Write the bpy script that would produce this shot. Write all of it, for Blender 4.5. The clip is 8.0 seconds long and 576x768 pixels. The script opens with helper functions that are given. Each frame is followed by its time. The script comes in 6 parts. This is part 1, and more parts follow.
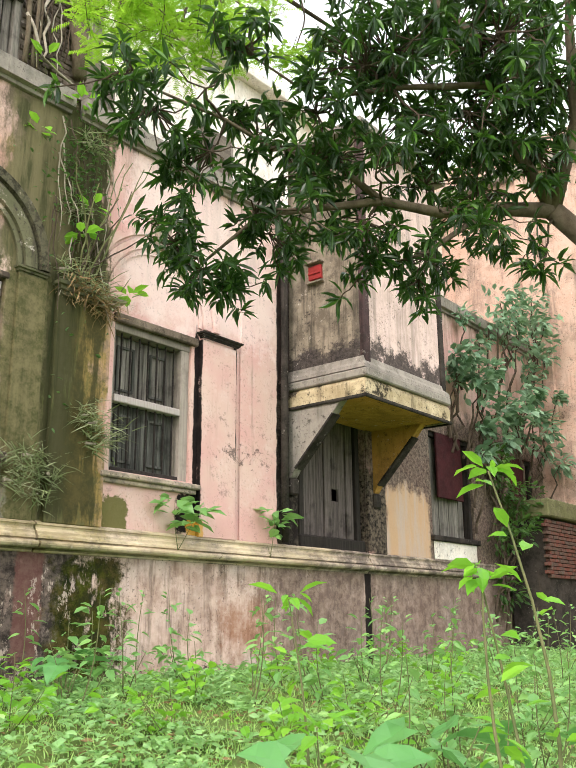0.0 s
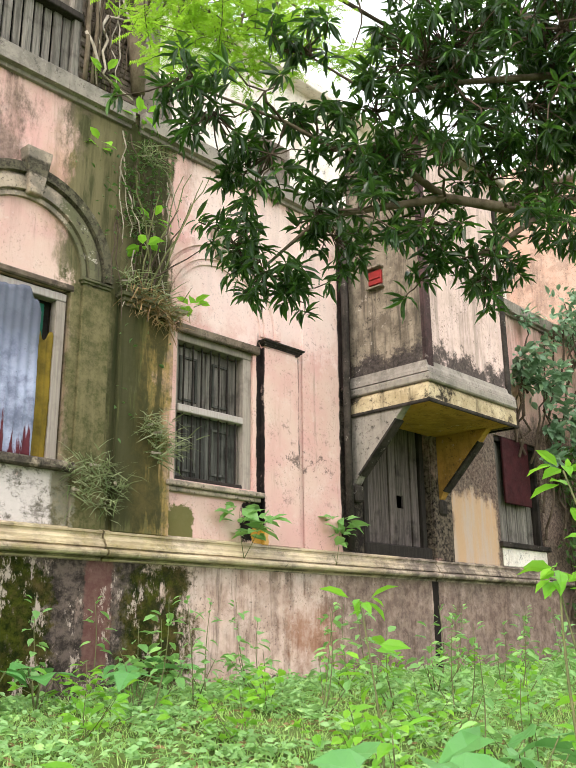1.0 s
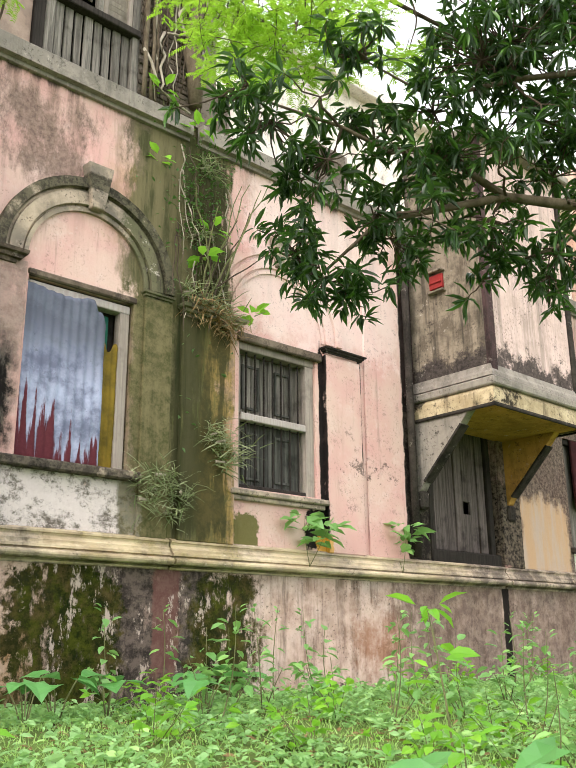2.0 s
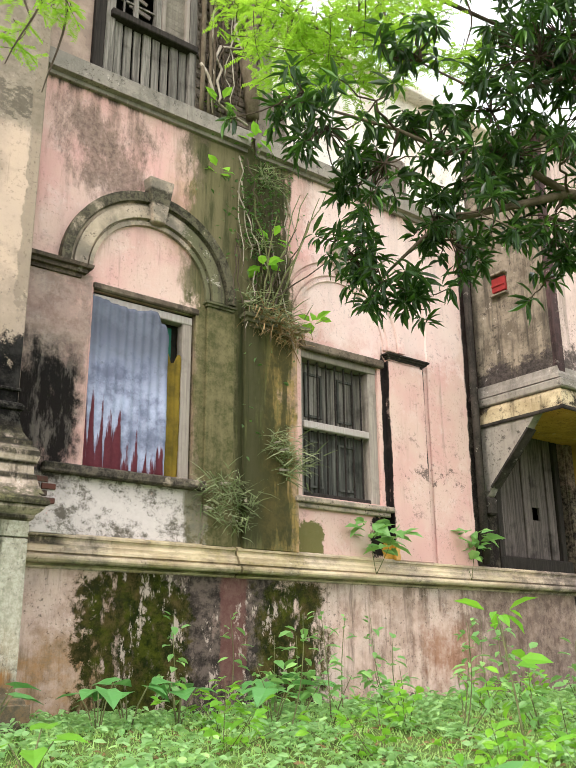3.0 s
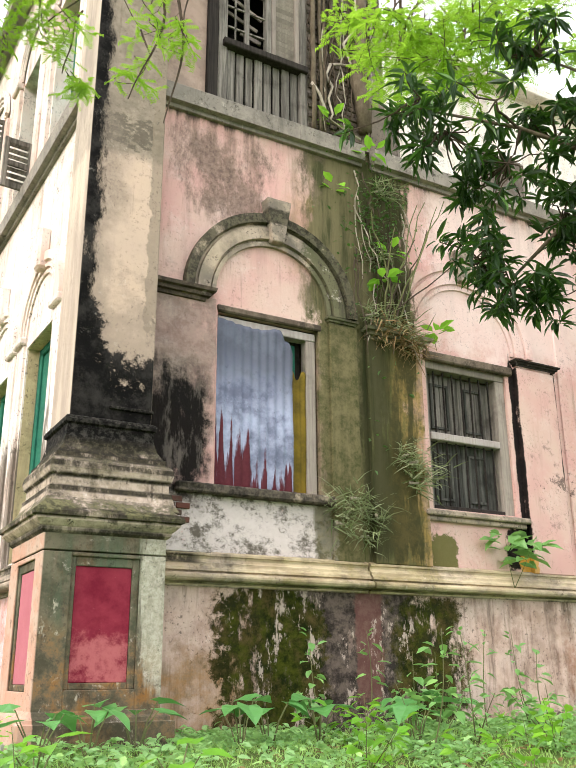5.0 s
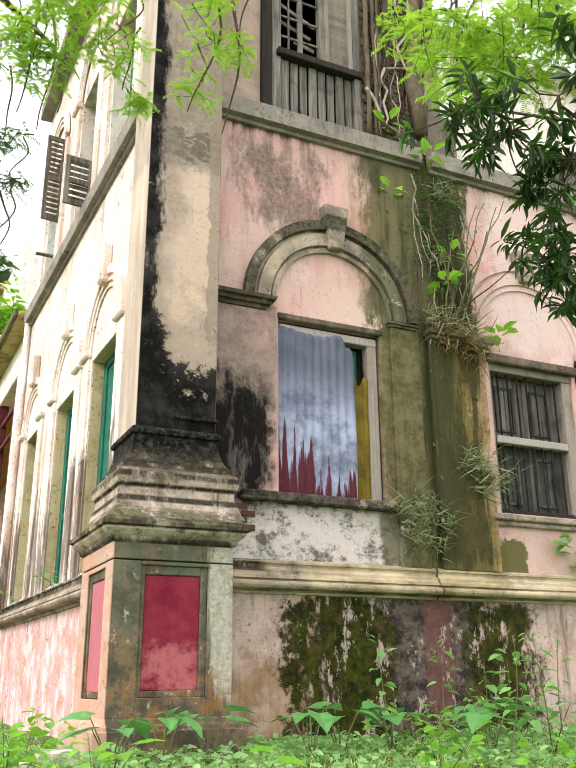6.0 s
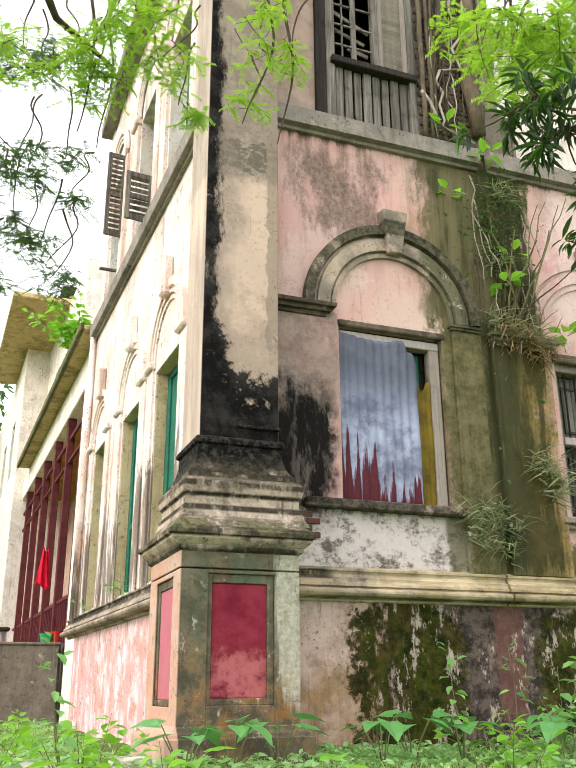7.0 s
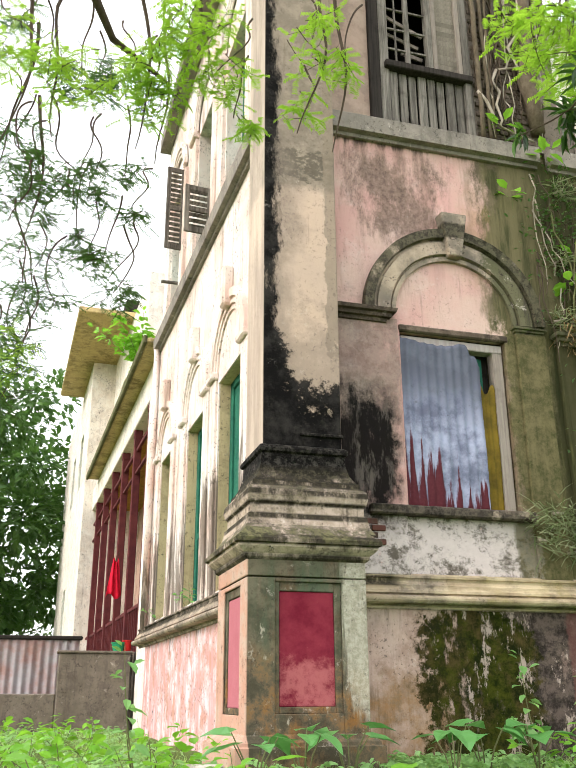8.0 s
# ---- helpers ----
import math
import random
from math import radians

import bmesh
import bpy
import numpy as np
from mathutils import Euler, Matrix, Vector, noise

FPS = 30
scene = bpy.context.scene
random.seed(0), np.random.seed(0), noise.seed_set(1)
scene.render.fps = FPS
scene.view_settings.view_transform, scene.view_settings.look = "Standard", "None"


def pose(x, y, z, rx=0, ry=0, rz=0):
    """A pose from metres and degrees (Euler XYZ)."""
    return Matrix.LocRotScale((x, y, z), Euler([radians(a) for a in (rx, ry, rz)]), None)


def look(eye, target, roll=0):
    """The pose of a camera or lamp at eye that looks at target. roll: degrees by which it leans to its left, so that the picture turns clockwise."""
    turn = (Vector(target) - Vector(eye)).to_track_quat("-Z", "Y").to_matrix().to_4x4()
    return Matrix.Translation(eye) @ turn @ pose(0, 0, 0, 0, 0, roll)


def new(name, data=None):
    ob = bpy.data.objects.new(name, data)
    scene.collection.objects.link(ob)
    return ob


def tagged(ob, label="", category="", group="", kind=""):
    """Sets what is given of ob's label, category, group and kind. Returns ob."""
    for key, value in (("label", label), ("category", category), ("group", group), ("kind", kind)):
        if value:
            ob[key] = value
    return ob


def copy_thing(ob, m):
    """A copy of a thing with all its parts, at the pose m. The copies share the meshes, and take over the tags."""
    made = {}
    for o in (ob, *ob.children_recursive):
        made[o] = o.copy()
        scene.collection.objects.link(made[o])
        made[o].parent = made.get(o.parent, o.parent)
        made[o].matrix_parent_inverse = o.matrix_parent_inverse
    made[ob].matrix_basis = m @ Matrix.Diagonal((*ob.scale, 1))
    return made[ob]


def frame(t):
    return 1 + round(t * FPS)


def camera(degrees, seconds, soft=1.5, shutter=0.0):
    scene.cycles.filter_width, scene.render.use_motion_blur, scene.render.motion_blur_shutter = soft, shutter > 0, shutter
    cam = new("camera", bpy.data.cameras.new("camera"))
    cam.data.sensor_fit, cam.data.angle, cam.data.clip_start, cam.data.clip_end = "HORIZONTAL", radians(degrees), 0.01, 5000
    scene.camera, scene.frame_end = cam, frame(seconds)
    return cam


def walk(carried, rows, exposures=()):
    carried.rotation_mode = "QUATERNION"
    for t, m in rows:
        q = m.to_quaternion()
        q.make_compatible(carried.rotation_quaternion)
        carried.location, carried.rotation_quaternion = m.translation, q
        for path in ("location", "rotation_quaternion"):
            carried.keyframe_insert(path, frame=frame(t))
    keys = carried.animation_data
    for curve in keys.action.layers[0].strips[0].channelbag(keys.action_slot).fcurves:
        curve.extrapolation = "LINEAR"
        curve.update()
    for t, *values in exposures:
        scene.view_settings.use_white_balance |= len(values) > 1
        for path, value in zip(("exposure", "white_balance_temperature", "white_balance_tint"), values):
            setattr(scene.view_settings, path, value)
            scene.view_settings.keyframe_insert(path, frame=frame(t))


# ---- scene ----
cam = camera(37.25, 8.0, 1.15)
PATH = [
    (0.0, (-2.076, -8.166, 0.697), (5.391, -2.070, 3.362), -0.41),
    (0.5, (-2.063, -8.126, 0.688), (5.167, -1.775, 3.408), -0.49),
    (1.0, (-2.058, -8.109, 0.671), (4.922, -1.509, 3.450), -0.53),
    (1.5, (-2.050, -8.101, 0.669), (4.666, -1.252, 3.496), -0.54),
    (3.0, (-2.038, -8.102, 0.645), (3.819, -0.567, 3.630), -0.45),
    (3.5, (-2.036, -8.100, 0.640), (3.520, -0.359, 3.675), -0.49),
    (4.0, (-2.037, -8.090, 0.634), (3.216, -0.161, 3.721), -0.44),
    (4.5, (-2.044, -8.078, 0.635), (2.903, 0.029, 3.766), -0.39),
    (6.0, (-2.084, -8.042, 0.630), (1.934, 0.516, 3.889), -0.42),
    (6.5, (-2.076, -8.046, 0.632), (1.597, 0.650, 3.932), -0.41),
    (7.0, (-2.076, -8.052, 0.631), (1.255, 0.766, 3.972), -0.35),
    (7.5, (-2.065, -8.061, 0.629), (0.910, 0.866, 4.013), -0.34),
    (8.0, (-2.067, -8.063, 0.632), (0.558, 0.958, 4.057), -0.27),
]
walk(cam, [(t, look(eye, target, roll)) for t, eye, target, roll in PATH],
     [(0.0, 1.22), (4.5, 1.18), (6.2, 1.09), (8.0, 1.04)])

# ---- world, sun, exposure ----
SUN_FROM = Vector((-0.80, -0.22, 0.62)).normalized()
world = bpy.data.worlds.new("world")
scene.world = world
world.use_nodes = True
wn = world.node_tree
sky = wn.nodes.new("ShaderNodeTexSky")
sky.sky_type = "NISHITA"
sky.sun_disc = False
sky.sun_elevation = math.asin(SUN_FROM.z)
sky.sun_rotation = math.atan2(SUN_FROM.x, SUN_FROM.y)
sky.air_density, sky.dust_density, sky.ozone_density = 1.0, 6.0, 0.6
wn.nodes["Background"].inputs["Strength"].default_value = 0.15
cloud = wn.nodes.new("ShaderNodeMix")
cloud.data_type = "RGBA"
cloud.inputs[0].default_value = 0.8
cloud.inputs[7].default_value = (8.6, 8.7, 8.8, 1)
wn.links.new(sky.outputs[0], cloud.inputs[6])
wn.links.new(cloud.outputs[2], wn.nodes["Background"].inputs["Color"])
sun = new("sun", bpy.data.lights.new("sun", "SUN"))
sun.data.energy, sun.data.angle, sun.data.color = 0.9, radians(20), (1.0, 0.97, 0.93)
sun.matrix_world = look(SUN_FROM * 30, (0, 0, 0))

# ---- node helpers ----


class Nodes:
    """A short way to write a node material."""

    def __init__(self, name):
        self.mat = bpy.data.materials.new(name)
        self.mat.use_nodes = True
        self.t = self.mat.node_tree
        self.bsdf = self.t.nodes["Principled BSDF"]
        self.out = self.t.nodes["Material Output"]
        geo = self.t.nodes.new("ShaderNodeNewGeometry")
        self.pos = geo.outputs["Position"]
        self.island = geo.outputs["Random Per Island"]
        sep = self.t.nodes.new("ShaderNodeSeparateXYZ")
        self.link(self.pos, sep.inputs[0])
        self.x, self.y, self.z = sep.outputs

    def link(self, a, b):
        if isinstance(a, bpy.types.NodeSocket):
            self.t.links.new(a, b)
        elif isinstance(a, (tuple, list)) and len(a) == 3 and b.type == "RGBA":
            b.default_value = (*a, 1)
        else:
            b.default_value = a

    def math(self, op, a, b=0.0, clamp=False):
        n = self.t.nodes.new("ShaderNodeMath")
        n.operation, n.use_clamp = op, clamp
        self.link(a, n.inputs[0])
        self.link(b, n.inputs[1])
        return n.outputs[0]

    def stretch(self, sx, sy, sz):
        n = self.t.nodes.new("ShaderNodeVectorMath")
        n.operation = "MULTIPLY"
        self.link(self.pos, n.inputs[0])
        n.inputs[1].default_value = (sx, sy, sz)
        return n.outputs[0]

    def noise(self, scale, detail=4.0, rough=0.6, vec=None, off=0.0):
        n = self.t.nodes.new("ShaderNodeTexNoise")
        n.noise_dimensions = "4D"
        n.inputs["W"].default_value = off
        self.link(vec or self.pos, n.inputs["Vector"])
        n.inputs["Scale"].default_value = scale
        n.inputs["Detail"].default_value = detail
        n.inputs["Roughness"].default_value = rough
        return n.outputs["Fac"]

    def step(self, v, a, b, lo=0.0, hi=1.0):
        n = self.t.nodes.new("ShaderNodeMapRange")
        n.interpolation_type = "SMOOTHSTEP"
        self.link(v, n.inputs["Value"])
        for i, q in zip((1, 2, 3, 4), (a, b, lo, hi)):
            n.inputs[i].default_value = q
        return n.outputs[0]

    def mix(self, fac, a, b):
        n = self.t.nodes.new("ShaderNodeMix")
        n.data_type = "RGBA"
        self.link(fac, n.inputs[0])
        self.link(a, n.inputs[6])
        self.link(b, n.inputs[7])
        return n.outputs[2]

    def box(self, u0, u1, z0, z1, su=0.15, sz=0.15, axis=None):
        """1 inside a stretch of the wall, soft towards its edges."""
        u = self.x if axis is None else axis
        m = self.math("MULTIPLY", self.step(u, u0 - su, u0 + su), self.step(u, u1 - su, u1 + su, 1, 0))
        m = self.math("MULTIPLY", m, self.step(self.z, z0 - sz, z0 + sz))
        return self.math("MULTIPLY", m, self.step(self.z, z1 - sz, z1 + sz, 1, 0))

    def patch(self, mask, grain, bias=0.5, hard=0.12):
        """A blotchy version of a soft mask, its edge eaten by the grain."""
        v = self.math("ADD", mask, self.math("MULTIPLY", self.math("SUBTRACT", grain, 0.5), 3.6))
        return self.math("MULTIPLY", self.step(v, bias - hard, bias + hard), self.step(mask, 0.0, 0.25))

    def bump(self, height, strength=0.3, distance=0.02):
        n = self.t.nodes.new("ShaderNodeBump")
        n.inputs["Strength"].default_value = strength
        n.inputs["Distance"].default_value = distance
        self.link(height, n.inputs["Height"])
        self.t.links.new(n.outputs[0], self.bsdf.inputs["Normal"])

    def done(self, colour, rough=0.9, metal=0.0, spec=0.06):
        self.link(colour, self.bsdf.inputs["Base Color"])
        self.link(rough, self.bsdf.inputs["Roughness"])
        self.link(metal, self.bsdf.inputs["Metallic"])
        self.bsdf.inputs["Specular IOR Level"].default_value = spec
        return self.mat


PINK, CREAM, PALE = (0.57, 0.335, 0.305), (0.59, 0.43, 0.37), (0.69, 0.58, 0.535)
MOLD, MOSS, OLIVE = (0.006, 0.0055, 0.0055), (0.018, 0.027, 0.008), (0.10, 0.095, 0.025)
GREY, BROWN, OCHRE = (0.27, 0.24, 0.20), (0.16, 0.10, 0.07), (0.42, 0.25, 0.07)


def weathering(n):
    """Grains shared by all the old plaster: broad, eaten middling, fine, and long upright runs."""
    mid = n.noise(3.4, 10, 0.72, off=3.0)
    fine = n.noise(15.0, 10, 0.78, off=5.0)
    run = n.noise(2.2, 8, 0.7, n.stretch(2.2, 2.2, 0.25), 9.0)
    return n.noise(0.9, 3), mid, fine, run


def grime(n, col, mid, fine, run, amount=1.0):
    """Black specks, drips and pale scuffs over a whole surface."""
    speck = n.math("MULTIPLY", n.step(n.noise(5.5, 12, 0.82, off=41.0), 0.56, 0.62), n.step(n.noise(1.1, 3, off=43.0), 0.40, 0.56))
    col = n.mix(n.math("MULTIPLY", speck, 0.9 * amount), col, (0.035, 0.03, 0.026))
    drip = n.math("MULTIPLY", n.step(n.noise(4.0, 8, 0.7, n.stretch(2.5, 2.5, 0.12), 45.0), 0.57, 0.66), n.step(n.noise(1.3, 3, off=47.0), 0.46, 0.60))
    col = n.mix(n.math("MULTIPLY", drip, 0.6 * amount), col, (0.07, 0.052, 0.04))
    pit = n.math("MULTIPLY", n.step(n.noise(26.0, 4, 0.7, off=53.0), 0.55, 0.63), n.step(n.noise(2.4, 4, off=55.0), 0.42, 0.58))
    col = n.mix(n.math("MULTIPLY", pit, 0.7 * amount), col, (0.05, 0.042, 0.035))
    scuff = n.math("MULTIPLY", n.step(n.noise(7.0, 10, 0.8, off=49.0), 0.57, 0.63), n.step(n.noise(1.5, 3, off=51.0), 0.46, 0.58))
    return n.mix(n.math("MULTIPLY", scuff, 0.5 * amount), col, (0.66, 0.58, 0.52))


def plaster_bump(n, mid, fine, amount=0.35):
    h = n.math("ADD", n.math("MULTIPLY", mid, 0.7), n.math("MULTIPLY", fine, 0.4))
    n.bump(h, amount, 0.03)


def facade_material():
    n = Nodes("front_plaster")
    broad, mid, fine, run = weathering(n)
    edge = n.math("ADD", n.math("MULTIPLY", mid, 0.6), n.math("MULTIPLY", run, 0.4))
    edge2 = n.math("ADD", n.math("MULTIPLY", mid, 0.7), n.math("MULTIPLY", fine, 0.3))

    blot = n.noise(5.0, 12, 0.8, off=71.0)
    thin = n.step(blot, 0.36, 0.54, 0.97, 1.0)

    eaten2 = n.step(n.noise(4.4, 10, 0.7, n.stretch(1.3, 1.3, 0.7), 103.0), 0.36, 0.46)

    def lay(col, mask, amount, paint):
        return n.mix(n.math("MULTIPLY", n.math("MULTIPLY", mask, thin), amount), col, paint)

    col = n.mix(n.step(broad, 0.35, 0.7), PINK, CREAM)
    col = n.mix(n.step(mid, 0.5, 0.75, 0, 0.45), col, PALE)
    # runs below the cornice
    col = lay(col, n.math("MULTIPLY", n.box(0.6, 20, 5.3, 7.3, 0.2, 0.8), n.step(run, 0.45, 0.66)), 0.62, (0.17, 0.115, 0.085))
    col = lay(col, n.math("MULTIPLY", n.step(run, 0.56, 0.74), n.step(broad, 0.4, 0.6)), 0.5, (0.28, 0.18, 0.13))
    col = lay(col, n.patch(n.box(1.0, 2.3, 5.5, 6.9, 0.5, 0.5), n.noise(2.4, 13, 0.8, n.stretch(1.3, 1.3, 0.6), 97.0), 0.74, 0.3), 0.85, n.mix(n.step(fine, 0.4, 0.6), (0.10, 0.072, 0.058), (0.24, 0.17, 0.14)))
    # pale pink laid over the second bay's upper wall as its top light
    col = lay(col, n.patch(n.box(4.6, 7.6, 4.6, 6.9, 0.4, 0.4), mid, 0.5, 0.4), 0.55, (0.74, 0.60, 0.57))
    col = grime(n, col, mid, fine, run, 0.5)
    col = lay(col, n.box(0.4, 4.3, 7.1, 12, 0.1, 0.05), 0.75, n.mix(n.step(mid, 0.4, 0.6), (0.36, 0.285, 0.225), (0.20, 0.16, 0.125)))
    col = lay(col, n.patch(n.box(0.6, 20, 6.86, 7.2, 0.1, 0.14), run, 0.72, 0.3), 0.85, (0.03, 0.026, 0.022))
    # greenish band down the joint of the two bays
    green = n.patch(n.box(2.9, 4.25, 1.3, 7.3, 0.45, 0.4), edge, 0.42, 0.16)
    col = lay(col, green, 1.0, n.mix(n.step(n.noise(3.0, 9, 0.72, n.stretch(2.6, 2.6, 0.14), 73.0), 0.36, 0.54), MOSS, n.mix(n.step(n.math("ADD", n.math("MULTIPLY", blot, 0.5), n.math("MULTIPLY", run, 0.5)), 0.42, 0.58), (0.085, 0.085, 0.03), (0.18, 0.15, 0.085))))
    col = lay(col, n.patch(n.box(3.8, 4.42, 1.7, 4.5, 0.2, 0.4), run, 0.44, 0.25), 0.75, n.mix(n.step(blot, 0.42, 0.58), (0.30, 0.20, 0.07), (0.10, 0.085, 0.03)))
    col = lay(col, n.patch(n.box(3.4, 4.3, 1.7, 7.0, 0.2, 0.3), run, 0.68, 0.2), 0.8, (0.03, 0.032, 0.014))
    col = lay(col, n.patch(n.box(2.4, 2.9, 5.0, 6.5, 0.3, 0.6), edge2, 0.72, 0.4), 0.4, (0.33, 0.22, 0.09))
    col = lay(col, n.patch(n.box(2.72, 3.7, 4.7, 7.2, 0.3, 0.3), n.noise(2.4, 11, 0.74, n.stretch(1.4, 1.4, 0.6), 133.0), 0.46, 0.35), 0.88, n.mix(n.step(run, 0.42, 0.6), (0.05, 0.052, 0.024), (0.15, 0.13, 0.07)))
    # black growth beside the corner pier, broken plaster under the sill
    bare = n.patch(n.box(0.85, 3.05, 1.72, 2.42, 0.12, 0.08), mid, 0.45, 0.08)
    hole = n.noise(2.4, 14, 0.84, n.stretch(1, 1, 1.3), 125.0)
    col = n.mix(bare, col, n.mix(n.step(hole, 0.43, 0.52), n.mix(fine, (0.05, 0.042, 0.036), (0.20, 0.17, 0.14)), n.mix(fine, (0.72, 0.64, 0.63), (0.44, 0.37, 0.345))))
    # soft grey-brown patch on the pilaster below the impost
    col = lay(col, n.patch(n.box(0.6, 1.55, 3.2, 4.65, 0.1, 0.6), edge2, 0.5, 0.4), 0.7, n.mix(n.step(blot, 0.4, 0.6), (0.07, 0.06, 0.05), (0.22, 0.185, 0.155)))
    sooty = n.box(0.3, 1.46, 2.40, 3.58, 0.16, 0.5)
    rag = n.math("ADD", n.math("MULTIPLY", n.noise(3.6, 12, 0.78, off=95.0), 0.6), n.math("MULTIPLY", n.noise(5.0, 8, 0.7, n.stretch(1.6, 1.6, 0.5), 121.0), 0.4))
    wisp = n.step(n.noise(4.2, 10, 0.76, n.stretch(1.7, 1.7, 0.45), 123.0), 0.50, 0.62)
    col = lay(col, n.patch(sooty, rag, 0.22, 0.5), 0.8, n.mix(n.step(blot, 0.45, 0.6), (0.05, 0.043, 0.038), (0.17, 0.135, 0.112)))
    col = lay(col, n.patch(sooty, rag, 0.52, 0.22), 0.97, n.mix(n.math("MULTIPLY", wisp, n.step(n.x, 0.8, 1.1)), MOLD, (0.10, 0.085, 0.075)))
    col = lay(col, n.patch(n.box(2.75, 3.45, 1.7, 4.6, 0.15, 0.3), edge, 0.5, 0.25), 0.8, n.mix(n.step(blot, 0.38, 0.6), (0.05, 0.053, 0.02), (0.155, 0.132, 0.068)))
    # black joints and smears round the barred window
    col = lay(col, n.patch(n.box(5.885, 5.975, 1.8, 4.6, 0.035, 0.3), edge, 0.42, 0.2), 0.99, MOLD)
    col = lay(col, n.patch(n.box(6.67, 6.735, 1.9, 4.6, 0.03, 0.3), edge, 0.45, 0.2), 0.99, MOLD)
    col = lay(col, n.patch(n.box(5.6, 5.97, 1.8, 2.35, 0.15, 0.2), edge2, 0.5, 0.12), 0.99, MOLD)
    col = lay(col, n.patch(n.box(6.1, 7.6, 2.7, 3.2, 0.3, 0.2), n.noise(6, 10, 0.8, off=63.0), 1.12, 0.1), 0.7, MOLD)
    col = lay(col, n.patch(n.box(4.4, 4.8, 1.72, 2.15, 0.1, 0.12), edge2, 0.5, 0.1), 0.9, (0.075, 0.085, 0.012))
    col = lay(col, n.patch(n.box(5.8, 6.05, 1.7, 1.98, 0.06, 0.08), edge2, 0.5, 0.1), 0.8, (0.52, 0.27, 0.04))
    # the bay past the enclosed balcony is dark with soot and damp
    col = lay(col, n.patch(n.box(7.62, 8.4, 1.7, 4.2, 0.05, 0.2), edge, 0.22, 0.2), 1.0, n.mix(n.step(blot, 0.45, 0.62), MOLD, (0.08, 0.065, 0.05)))
    col = lay(col, n.patch(n.box(7.62, 8.4, 4.2, 7.0, 0.05, 0.2), edge, 0.5, 0.3), 0.95, MOLD)
    col = lay(col, n.patch(n.box(9.8, 10.6, 1.7, 3.2, 0.1, 0.3), edge2, 0.5, 0.2), 0.97, MOLD)
    col = lay(col, n.patch(n.box(9.9, 18, 1.5, 4.7, 0.3, 0.5), edge, 0.48, 0.35), 0.9, n.mix(n.step(fine, 0.4, 0.6), MOLD, (0.16, 0.125, 0.095)))
    col = lay(col, n.patch(n.box(10.6, 12.1, 1.5, 3.0, 0.15, 0.35), edge, 0.5, 0.25), 0.92, n.mix(n.step(run, 0.42, 0.6), (0.52, 0.34, 0.21), (0.48, 0.37, 0.30)))
    # plinth
    low = n.step(n.z, 1.42, 1.47, 1, 0)
    base = n.mix(n.step(mid, 0.38, 0.62), (0.57, 0.42, 0.36), (0.39, 0.265, 0.215))
    base = n.mix(n.step(broad, 0.45, 0.7, 0, 0.6), base, (0.46, 0.40, 0.37))
    base = lay(base, n.math("MULTIPLY", n.step(run, 0.50, 0.64), n.step(broad, 0.36, 0.56)), 0.85, (0.10, 0.068, 0.05))
    trail = n.math("ADD", n.math("MULTIPLY", n.noise(2.4, 10, 0.75, n.stretch(1.8, 1.8, 0.16), 75.0), 0.75), n.math("MULTIPLY", mid, 0.25))
    base = lay(base, n.math("MULTIPLY", n.step(trail, 0.50, 0.62), n.step(n.x, 4.4, 5.2)), 0.75, (0.14, 0.085, 0.066))
    base = lay(base, n.math("MULTIPLY", n.step(trail, 0.44, 0.34), n.step(n.x, 4.4, 5.2)), 0.6, (0.66, 0.48, 0.42))
    base = grime(n, base, mid, fine, run, 1.0)
    base = lay(base, n.patch(n.box(0.8, 2.0, -0.2, 0.9, 0.3, 0.35), edge, 0.86, 0.5), 0.75, n.mix(n.step(blot, 0.4, 0.6), (0.34, 0.17, 0.04), (0.20, 0.13, 0.06)))
    base = lay(base, n.patch(n.box(6.4, 7.7, 0.2, 1.1, 0.4, 0.35), edge, 0.86, 0.5), 0.7, (0.26, 0.10, 0.045))
    damp = n.patch(n.box(2.2, 4.1, -0.3, 1.6, 0.3, 0.2), edge2, 0.36, 0.16)
    base = lay(base, n.math("MULTIPLY", damp, n.step(eaten2, 0.0, 1.0, 0.7, 1.0)), 0.98, n.mix(n.step(blot, 0.42, 0.58), (0.010, 0.009, 0.008), (0.12, 0.092, 0.078)))
    base = lay(base, n.patch(n.box(3.3, 3.65, 0.3, 1.5, 0.08, 0.25), edge2, 0.5, 0.2), 0.6, (0.16, 0.07, 0.06))
    mossy = n.math("MAXIMUM", n.patch(n.box(1.7, 2.85, -0.3, 1.5, 0.4, 0.35), edge2, 0.42, 0.12),
                   n.patch(n.box(3.85, 4.72, -0.3, 1.42, 0.5, 0.2), edge2, 0.42, 0.2))
    base = lay(base, n.math("MULTIPLY", mossy, eaten2), 1.0, n.mix(n.step(blot, 0.40, 0.62), (0.008, 0.013, 0.002), n.mix(n.step(mid, 0.44, 0.6), (0.055, 0.062, 0.008), (0.085, 0.06, 0.022))))
    flake = n.patch(n.box(1.9, 4.3, -0.3, 1.5, 0.3, 0.1), n.noise(3.6, 10, 0.78, n.stretch(1.4, 1.4, 0.6), 21.0), 1.24, 0.06)
    base = lay(base, flake, 0.95, n.mix(fine, (0.56, 0.46, 0.40), (0.26, 0.20, 0.17)))
